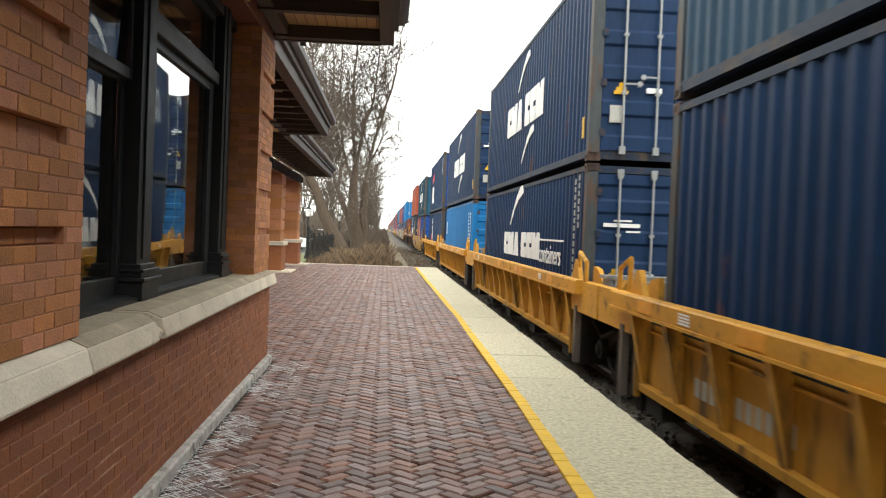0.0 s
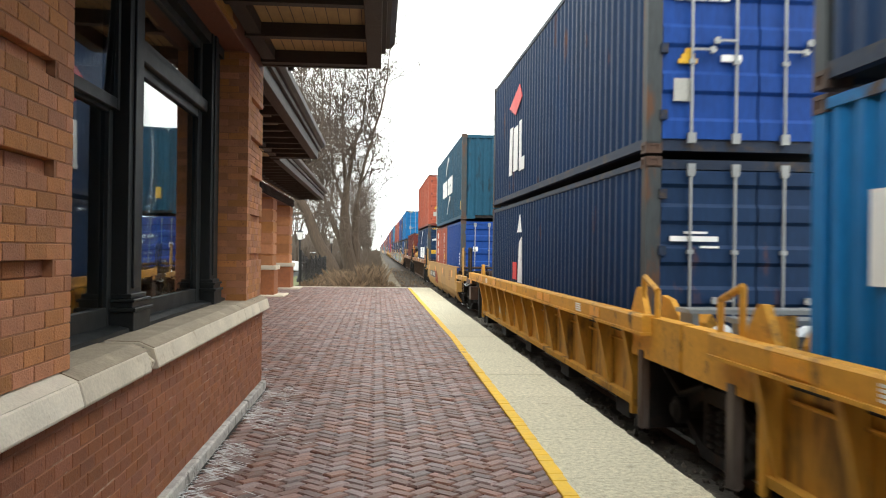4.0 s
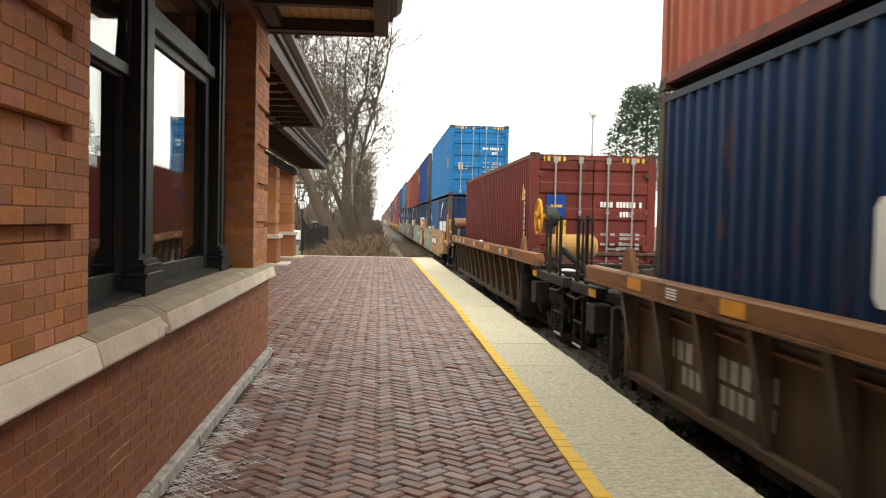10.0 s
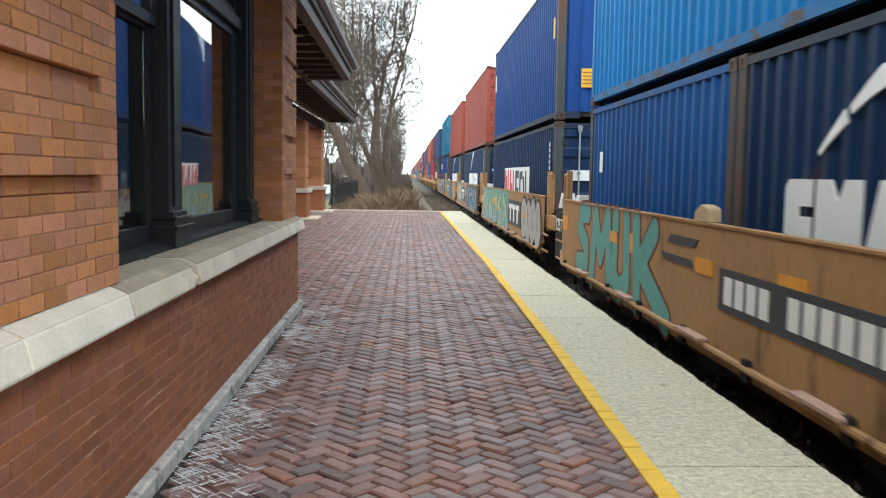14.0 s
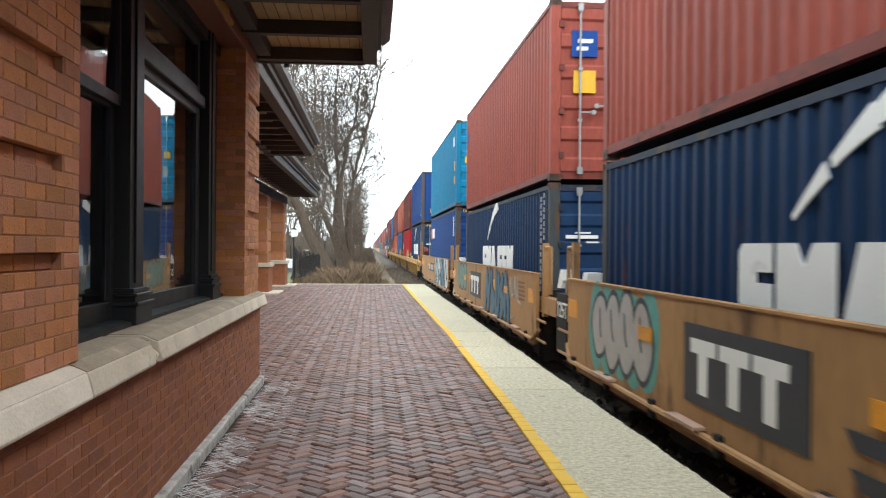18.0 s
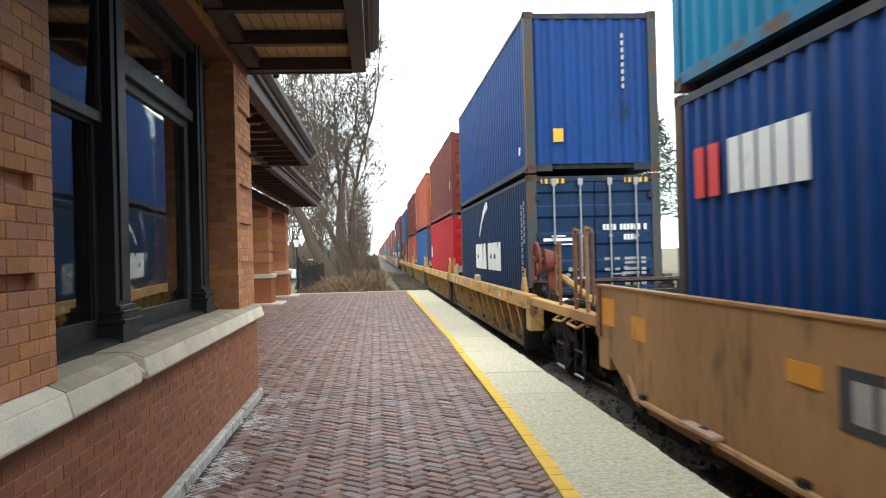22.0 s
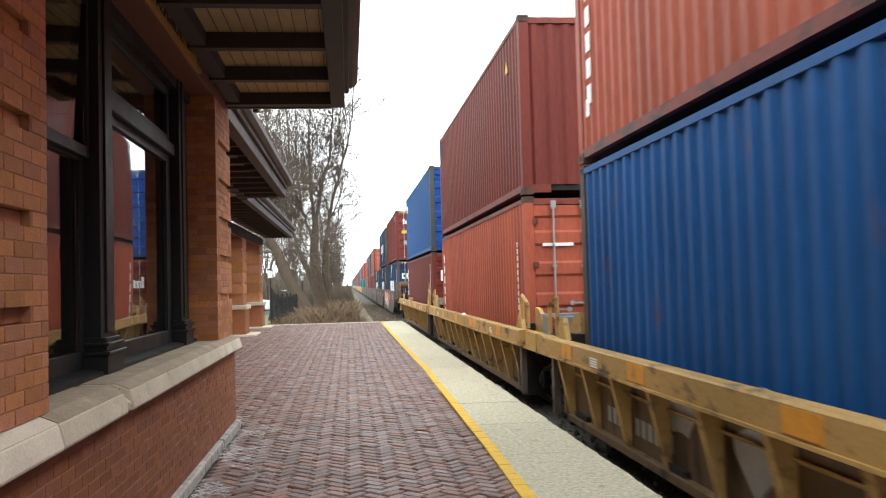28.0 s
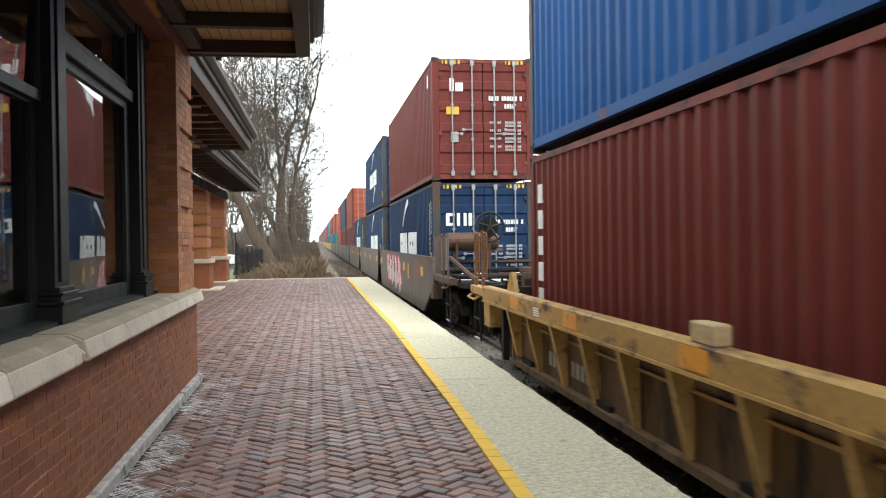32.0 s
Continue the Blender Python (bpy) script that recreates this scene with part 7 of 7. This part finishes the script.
def thicket(name, xs, y0, y1, count, hmin, hmax, material, label, seed, lean=0.35, r=0.006, z=-0.35, cat="weeds", twigs=0):
    """Stalks and stems beyond counting."""
    rng = random.Random(seed)
    bm = bmesh.new()
    for k in range(count):
        x, y = rng.uniform(*xs), y0 + (y1 - y0) * rng.random() ** 1.5
        h = rng.uniform(hmin, hmax) * (0.75 + 0.5 * noise.noise(Vector((x * 0.8, y * 0.3, seed))))
        dx, dy = rng.gauss(0, lean) * h, rng.gauss(0, lean) * h
        a, b, c = (x, y, z), (x + dx * 0.3, y + dy * 0.3, z + h * 0.6), (x + dx, y + dy, z + h)
        w = r * rng.uniform(0.7, 1.6)
        vs = [bm.verts.new(q) for q in ((a[0] - w, a[1], a[2]), (a[0] + w, a[1], a[2]), (b[0] + w, b[1], b[2]), (b[0] - w, b[1], b[2]), c)]
        bm.faces.new((vs[0], vs[1], vs[2], vs[3]))
        bm.faces.new((vs[3], vs[2], vs[4]))
        ws = [bm.verts.new(q) for q in ((a[0], a[1] - w, a[2]), (a[0], a[1] + w, a[2]), (b[0], b[1], b[2] + w), c)]
        bm.faces.new((ws[0], ws[1], ws[2], ws[3]))
        for j in range(twigs):
            u = rng.uniform(0.25, 0.95)
            p = Vector(a).lerp(Vector(b), u) if rng.random() < 0.5 else Vector(b).lerp(Vector(c), u)
            e = p + Vector((rng.gauss(0, 0.16), rng.gauss(0, 0.16), rng.uniform(0.02, 0.20))) * h
            bm.faces.new([bm.verts.new(q) for q in (p - Vector((w * 0.6, 0, w * 0.6)), p + Vector((w * 0.6, 0, -w * 0.6)), e)])
    return tagged(part(name, bm, material), label, cat, kind="stuff")


thicket("dry_weeds", (-3.3, 0.3), 38.0, 60, 3000, 0.22, 0.80, DRYGRASS, "tangle of tan dry weeds behind the platform end", 3, 0.34, 0.005, twigs=10)
thicket("tall_weeds", (-0.9, 0.35), 40.0, 56, 520, 0.5, 1.35, DRYGRASS, "taller brown dead weeds beside the ballast", 13, 0.26, 0.005, twigs=14)
thicket("ballast_grass", (0.4, 2.6), 40.0, 90, 900, 0.05, 0.22, DRYGRASS, "sparse dead grass between the ballast stones", 14, 0.6, 0.010)
thicket("dry_grass", (-3.6, 0.9), 36.3, 48, 2200, 0.10, 0.32, DRYGRASS, "short tan dead grass at the platform end", 4, 0.4, 0.010)
thicket("brush", (-2.5, 0.5), 46, 140, 1300, 0.2, 0.9, DRYGRASS, "tan leafless brush beside the ballast", 6, 0.25, 0.010, cat="brush")
thicket("far_brush", (-9, 0.2), 70, 260, 6000, 0.8, 2.4, TWIG, "distant grey leafless brush along the line", 8, 0.22, 0.018, cat="brush")
thicket("far_side_brush", (8.5, 14), 60, 260, 5000, 1.0, 3.0, TWIG, "leafless brush beyond the track", 9, 0.22, 0.018, cat="brush")

thicket("far_hedgerow", (-60, -7), 130, 260, 6000, 2.5, 6.5, TWIG, "distant grey hedgerow behind the car park", 10, 0.2, 0.035, cat="hedgerow")

fence = tagged(new("iron_fence"), "black iron picket fence in front of weeds", "fence")
for k in range(34):
    y = 43.3 + k * 0.42
    x = -3.75 + 0.012 * k
    slab("picket", x - 0.014, x + 0.014, y, y + 0.16, -0.3, 0.98 + 0.46 * math.exp(-0.045 * k * k) + 0.12 * (k / 33) ** 2, IRON, fence)
for z in (0.0, 0.84):
    slab("fence_rail", -3.80, -3.70, 43.3, 57.6, z, z + 0.05, IRON, fence)
for k in range(5):
    slab("fence_post", -3.82, -3.72, 43.2 + k * 3.5, 43.3 + k * 3.5, -0.3, 1.5 if k == 0 else 1.16, IRON, fence)


def lamp_post(x, y, h, label):
    l = tagged(new("street_lamp"), label, "lamp")
    l.location = (x, y, -0.3)
    bm = bmesh.new()
    for r0, r1, z0, z1 in ((0.16, 0.15, 0, 0.25), (0.12, 0.08, 0.25, 0.5), (0.055, 0.045, 0.5, h - 0.6), (0.09, 0.09, h - 0.62, h - 0.56)):
        tube(bm, (0, 0, z0), (0, 0, z1), r0, r1, n=10)
    part("post", bm, IRON, l)
    bm = bmesh.new()
    tube(bm, (0, 0, h - 0.56), (0, 0, h - 0.16), 0.10, 0.17, n=8)
    part("lantern", bm, LAMPGLASS, l, "frosted glass lantern")
    bm = bmesh.new()
    tube(bm, (0, 0, h - 0.16), (0, 0, h - 0.02), 0.21, 0.03, n=8)
    tube(bm, (0, 0, h - 0.02), (0, 0, h + 0.10), 0.02, 0.008, n=6)
    part("cap", bm, IRON, l)


lamp_post(-4.15, 46.9, 2.9, "black cast-iron lamp post with frosted lantern")
lamp_post(-3.9, 74.0, 2.9, "black lamp post among the trees")
lamp_post(-1.6, 150.0, 5.5, "distant lamp post beside the line")


def parked_car(x, y, material, label):
    c = tagged(new("parked_car"), label, "car", "parked cars", )
    c.location = (x, y, -0.24)
    bm = bmesh.new()
    prism(bm, [(-2.2, 0.25), (2.2, 0.25), (2.25, 0.6), (2.1, 0.85), (1.2, 0.95), (0.7, 1.42), (-1.0, 1.45), (-1.7, 0.98), (-2.2, 0.9)], "y", -0.88, 0.88)
    part("body", bm, material, c, bevel=0.05)
    for sx in (-1.35, 1.35):
        for sy in (-0.8, 0.8):
            bm = bmesh.new()
            tube(bm, (sx, sy - 0.1, 0.32), (sx, sy + 0.1, 0.32), 0.32, n=16)
            part("wheel", bm, IRON, c)
    bm = bmesh.new()
    prism(bm, [(-1.5, 1.0), (1.05, 0.98), (0.62, 1.36), (-0.95, 1.38)], "y", -0.9, 0.9)
    part("side_window", bm, BLACK_S, c)


CARW = paint("white_car_paint", (0.65, 0.66, 0.66), 0.9, rough=0.25)
CARS = paint("silver_car_paint", (0.35, 0.36, 0.37), 0.9, rough=0.25)
for k, (x, y, mt, nm) in enumerate(((-7.5, 62, CARW, "white"), (-9, 68, CARS, "silver"), (-6.8, 90, CARW, "white"), (-4.8, 130, CARS, "silver"), (-5.5, 150, CARW, "white"), (-5.0, 172, CARS, "silver"), (-4.6, 195, CARW, "white"))):
    parked_car(x, y, mt, nm + " car parked beyond the fence")

# ---- across the track: small depot building, trees, pole ----
bld = tagged(new("station_building"), "low brick station building with brown hipped roof", "building")
slab("wall", 20.6, 27, 15, 50, -0.4, 2.75, BRICK2, bld)
slab("stone_course", 20.54, 20.6, 15, 50, 0.72, 0.86, STONE, bld)
slab("eave_board", 18.3, 28, 14, 51, 2.60, 2.78, GUTTER, bld)
bm = bmesh.new()
v = [bm.verts.new(q) for q in ((18.2, 13.9, 2.78), (28.1, 13.9, 2.78), (28.1, 51.1, 2.78), (18.2, 51.1, 2.78), (23.1, 20.5, 5.3), (23.1, 44.5, 5.3))]
for f in ((0, 1, 4), (1, 2, 5, 4), (2, 3, 5), (3, 0, 4, 5), (3, 2, 1, 0)):
    bm.faces.new([v[i] for i in f])
part("roof", bm, SHINGLE, bld, "brown shingled hip roof")
slab("chimney", 25, 25.7, 28, 28.7, 4.2, 5.6, BRICK2, bld)
slab("roof_vent", 20.6, 21.0, 37.5, 38.1, 4.1, 4.35, GUTTER, bld)
for y, w, nm in ((36.05, 1.25, "door"), (29.5, 1.4, "window"), (25.0, 1.4, "window"), (20.0, 1.4, "window")):
    wz = -0.3 if nm == "door" else 0.86
    d_ = slab(nm, 20.52, 20.60, y, y + w, wz, 2.35, FRAME, bld, "dark green framed " + nm)
    slab("pane", 20.50, 20.52, y + 0.15, y + w - 0.15, 1.2, 2.15, GLASS, d_)
for y in (17, 24, 31, 44.5):
    slab("canopy_post", 18.6, 18.75, y, y + 0.15, -0.4, 2.6, TIMBER, bld)
setting(slab("far_platform", 13, 20.6, 5, 60, -0.5, -0.28, ASPHALT), "dark asphalt apron before the far building", "pavement")
for k in range(26):
    rngk = random.Random(200 + k)
    wy = rngk.uniform(60, 125)
    bare_tree(wy * (0.40 + 0.36 * (k + rngk.random()) / 26), wy, -0.3, rngk.uniform(0.095, 0.125) * wy, 0.2, 300 + k, "bare tree in the woods behind the building", 6, 0.34, 2, 1, reach=2.6, up=0.2)
for k in range(8):
    rngk = random.Random(500 + k)
    bare_tree(rngk.uniform(12, 30), rngk.uniform(110, 220), -0.3, rngk.uniform(10, 14), 0.2, 520 + k, "bare tree far beyond the track", 5, 0.25, 1, 3)
pine = tagged(new("pine_tree"), "dark green pine rising behind the train", "tree")
pine.location = (19.2, 62.0, -0.3)
bm = bmesh.new()
tube(bm, (0, 0, 0), (0, 0, 12), 0.25, 0.04, n=8)
part("trunk", bm, BARK, pine)
rng = random.Random(77)
bm = bmesh.new()
for k in range(3600):
    z = 3.5 + 8.2 * rng.random() ** 0.8
    reach = 4.3 * (1 - (z - 3.0) / 10.5) ** 0.6
    a, rr = rng.uniform(0, 6.28), reach * rng.random() ** 0.45
    c = Vector((math.cos(a) * rr, math.sin(a) * rr, z + rng.uniform(-0.2, 0.2) + 0.12 * rr))
    for j in range(3):
        e = Vector((rng.gauss(0, 1), rng.gauss(0, 1), rng.gauss(0.3, 0.6))).normalized() * rng.uniform(0.3, 0.6)
        s_ = e.orthogonal().normalized() * 0.05
        bm.faces.new([bm.verts.new(q) for q in (c - s_, c + s_, c + e)])
part("crown", bm, NEEDLE, pine)
pole = tagged(new("pole_lamp"), "tall grey pole with a white globe lamp", "lamp")
pole.location = (10.0, 40.8, -0.3)
bm = bmesh.new()
tube(bm, (0, 0, 0), (0, 0, 6.9), 0.07, 0.05, n=10)
part("pole", bm, GALV, pole)
bm = bmesh.new()
for z0, z1, r0, r1 in ((6.9, 7.0, 0.1, 0.2), (7.0, 7.2, 0.2, 0.24), (7.2, 7.36, 0.24, 0.16), (7.36, 7.42, 0.16, 0.03)):
    tube(bm, (0, 0, z0), (0, 0, z1), r0, r1, n=14)
part("globe", bm, LAMPGLASS, pole)
signal = tagged(new("railway_signal"), "distant railway signal mast over the line", "signal")
signal.location = (1.6, 420, -0.3)
bm = bmesh.new()
tube(bm, (0, 0, 0), (0, 0, 9), 0.12, n=6)
abox(bm, -0.4, 0.4, -0.2, 0.2, 7.2, 9.2)
part("mast", bm, GALV, signal)

# ---- loose ballast stones along the platform edge ----
bm = bmesh.new()
rng = random.Random(21)
for k in range(7400):
    y = 2.5 + 24 * rng.random() ** 1.7
    x, s = rng.uniform(2.25, 5.6), rng.uniform(0.018, 0.045)
    if k >= 5200:
        x, y, s = rng.uniform(1.1, 3.3), 37 + 45 * rng.random() ** 1.5, s * 2
    if abs(abs(x - TX) - 0.7535) < 0.08:
        continue
    c = Vector((x, y, -0.45 + s * 0.3))
    q = Euler((rng.uniform(0, 6), rng.uniform(0, 6), rng.uniform(0, 6))).to_matrix()
    vs = [bm.verts.new(c + q @ Vector((a * s * rng.uniform(0.7, 1.2), b * s * rng.uniform(0.6, 1.1), d * s * rng.uniform(0.5, 0.9)))) for a, b, d in ((1, 0, 0), (-1, 0, 0), (0, 1, 0), (0, -1, 0), (0, 0, 1), (0, 0, -1))]
    for f in ((0, 2, 4), (2, 1, 4), (1, 3, 4), (3, 0, 4), (2, 0, 5), (1, 2, 5), (3, 1, 5), (0, 3, 5)):
        bm.faces.new([vs[i] for i in f])
tagged(part("ballast_stones", bm, BALLAST), "loose grey ballast stones below the platform edge", "ballast", kind="stuff")

# ---- bricks of the bay wall ----


def brick_verts(x0, x1, y0, y1, z0, z1, c=0.003):
    """A brick that faces +x with a small chamfer round its face."""
    v = [(x0, y0, z0), (x0, y1, z0), (x0, y1, z1), (x0, y0, z1), (x1 - c, y0, z0), (x1 - c, y1, z0), (x1 - c, y1, z1), (x1 - c, y0, z1), (x1, y0 + c, z0 + c), (x1, y1 - c, z0 + c), (x1, y1 - c, z1 - c), (x1, y0 + c, z1 - c)]
    f = [(0, 1, 5, 4), (1, 2, 6, 5), (2, 3, 7, 6), (3, 0, 4, 7), (4, 5, 9, 8), (5, 6, 10, 9), (6, 7, 11, 10), (7, 4, 8, 11), (8, 9, 10, 11)]
    return v, f


def courses(x, y0, y1, z0, rows, length, joint, recess=(), recess_to=None, recess_from=None, off=0.0, keep=lambda y, z: True):
    """Running bond: the boxes of every brick of a wall that faces the track."""
    out = []
    for k in range(rows):
        z = z0 + k * CH
        y = y0 - (length + joint) * (0.5 if k % 2 else 0.0) - off
        while y < y1:
            a, b = max(y, y0), min(y + length, y1)
            if b - a > 0.03:
                mid = (a + b) / 2
                back = 0.0
                if k in recess and (recess_to is None or mid < recess_to) and (recess_from is None or mid > recess_from):
                    back = 0.042
                out.append((x - 0.10, x - back + random.uniform(-0.0015, 0.0015), a, b, z, z + CH - joint, mid))
            y += length + joint
    return out


def lay(boxes, material, parent, near, name="brick"):
    """The bricks that fall in the near stretch as single parts, the others joined."""
    shared = {}
    vs, fs = [], []
    single = 0
    for x0, x1, a, b, z0, z1, mid in boxes:
        if near(mid, z0) and single < 295:
            key = (round(b - a, 2), round(z1 - z0, 3))
            if key not in shared:
                v, f = brick_verts(-0.10, 0, -(b - a) / 2, (b - a) / 2, 0, z1 - z0)
                me = bpy.data.meshes.new(name)
                me.from_pydata(v, [], f)
                shared[key] = me
            place(name, shared[key], material, parent, m=pose(x1, mid, z0))
            single += 1
        else:
            v, f = brick_verts(x0, x1, a, b, z0, z1)
            n = len(vs)
            vs += v
            fs += [tuple(i + n for i in q) for q in f]
    me = bpy.data.meshes.new(name + "work")
    me.from_pydata(vs, [], fs)
    ob = place(name + "work", me, material, parent)
    tagged(ob, kind="stuff")


RECESS = (6, 12, 18, 24, 30)
pier_boxes = courses(WX, -2.0, YJ, 1.036, 43, 0.1985, 0.0045, RECESS, recess_to=3.66)
lay(pier_boxes, BRICK, bay, lambda y, z: y > 2.2 and z < 2.75)
# flush mortar between the recessed bands
for q, (k0, k1) in enumerate(((0, 6), (7, 12), (13, 18), (19, 24), (25, 30), (31, 43))):
    slab("mortar_band", WX - 0.051, WX - 0.0035, -2.0, 3.66, 1.036 + k0 * CH + 0.002, 1.036 + k1 * CH - 0.008, MORTAR, bay)
    if k0 < 37:
        slab("mortar_band", WX - 0.051, WX - 0.0035, 9.12, YC - 0.006, 1.036 + k0 * CH + 0.002, 1.036 + min(k1, 37) * CH - 0.008, MORTAR, bay)
slab("mortar_band", WX - 0.051, WX - 0.0035, 3.661, YJ - 0.006, 1.038, 3.93, MORTAR, bay)
slab("mortar_band", WX - 0.051, WX - 0.0035, YR + 0.01, 9.119, 1.038, 3.53, MORTAR, bay)
pil = setting(new("wall_pilaster"), "banded orange brick pilaster beside the window", "pilaster")
lay(courses(WX, YR, YC, 1.036, 37, 0.1985, 0.0045, RECESS, recess_from=9.12), BRICK, pil, lambda y, z: z < 3.4)
# the pilaster's reveal, facing the window
for k in range(37):
    z = 1.036 + k * CH
    for j in range(3):
        x1 = WX - 0.001 - j * 0.2 - (0.1 if k % 2 else 0)
        bm = bmesh.new()
        abox(bm, max(x1 - 0.194, WX - 0.42), x1, YR - 0.001, YR + 0.09, z, z + CH - 0.006)
        part("reveal_brick", bm, BRICK, pil)
for k in range(37):               # the left jamb
    z = 1.036 + k * CH
    slab("jamb_brick", WX - 0.42, WX - 0.002, YJ - 0.09, YJ, z, z + CH - 0.006, BRICK, pil)
base = setting(new("wall_base"), "red-brown brick base wall with pale joints", "wall")
lay(courses(LX, -2.0, YC, 0.072, 12, 0.197, 0.007, off=0.07), BRICK2, base, lambda y, z: 2.4 < y < 6.6)

# ---- herringbone pavers ----
W = 0.1016
rt = math.sqrt(0.5)
near_field = new("paving_near")
setting(near_field, "worn clay herringbone pavers, damp and salt-stained", "paving")
pav_me = []
for k in range(4):
    bm = bmesh.new()
    abox(bm, -W + 0.0062, W - 0.0062, -W / 2 + 0.0062, W / 2 - 0.0062, -0.05, 0)
    top = [e for e in bm.edges if all(v.co.z > -0.01 for v in e.verts)]
    bmesh.ops.bevel(bm, geom=top, offset=0.008 + 0.0015 * k, segments=1, affect="EDGES")
    pav_me.append(mesh_of("paver", bm))
    pav_me[-1].materials.append(PAVER)
tmpl = []
for me in pav_me:
    tmpl.append(([tuple(v.co) for v in me.vertices], [tuple(p.vertices) for p in me.polygons]))
vs, fs, count = [], [], 0
rng = random.Random(9)
for a in range(-66, 300):
    for b in range(-18, 8):
        for hor in (True, False):
            u, v = (a + 2 * b + 1.0, a - 2 * b + 0.5) if hor else (a + 2 * b + 2.5, a - 2 * b + 0.0)
            u, v = u * W, v * W
            x, y = (u - v) * rt, (u + v) * rt
            if y < -8.9 or y > PEND - 0.12 or x > line_x(y) + 0.03 or x < -4.2:
                continue
            if y < YC + 0.05 and x < -1.20:
                continue
            ang = 45 if hor else 135
            m = pose(x, y, rng.gauss(-0.002, 0.003), rng.gauss(0, 1.0), rng.gauss(0, 1.0), ang + rng.gauss(0, 0.7))
            if count < 298 and 3.4 < y < 5.9 and -1.15 < x < 1.2:
                place("paver", pav_me[rng.randrange(4)], PAVER, near_field, m=m)
                count += 1
            else:
                tv, tf = tmpl[rng.randrange(4)]
                n = len(vs)
                vs += [tuple(m @ Vector(q)) for q in tv]
                fs += [tuple(i + n for i in q) for q in tf]
me = bpy.data.meshes.new("paving")
me.from_pydata(vs, [], fs)
tagged(place("paving", me, PAVER, near_field), kind="stuff")
# dried salt in the joints along the wall
bm = bmesh.new()
for k in range(1900):
    y = 3.0 + 8.5 * rng.random()
    x = -1.2 + abs(rng.gauss(0, 0.22)) if y < YC else -2.2 + rng.random() * 1.0
    if y > YC and rng.random() < 0.3:
        continue
    if noise.noise(Vector((x * 3, y * 1.3, 2))) < -0.12:
        continue
    ang = radians(45 if rng.random() < 0.5 else 135)
    l, w = rng.uniform(0.015, 0.07), rng.uniform(0.0025, 0.006)
    dx, dy = math.cos(ang), math.sin(ang)
    pts = [(x + sx * l * dx - sy * w * dy, y + sx * l * dy + sy * w * dx) for sx, sy in ((-1, -1), (1, -0.6), (1, 0.7), (-1, 1))]
    bm.faces.new([bm.verts.new((p[0], p[1], 0.0045 + 0.001 * rng.random())) for p in pts])
tagged(part("salt_residue", bm, SALT), "white dried salt in the paving joints by the wall", "salt", kind="stuff")

motions()
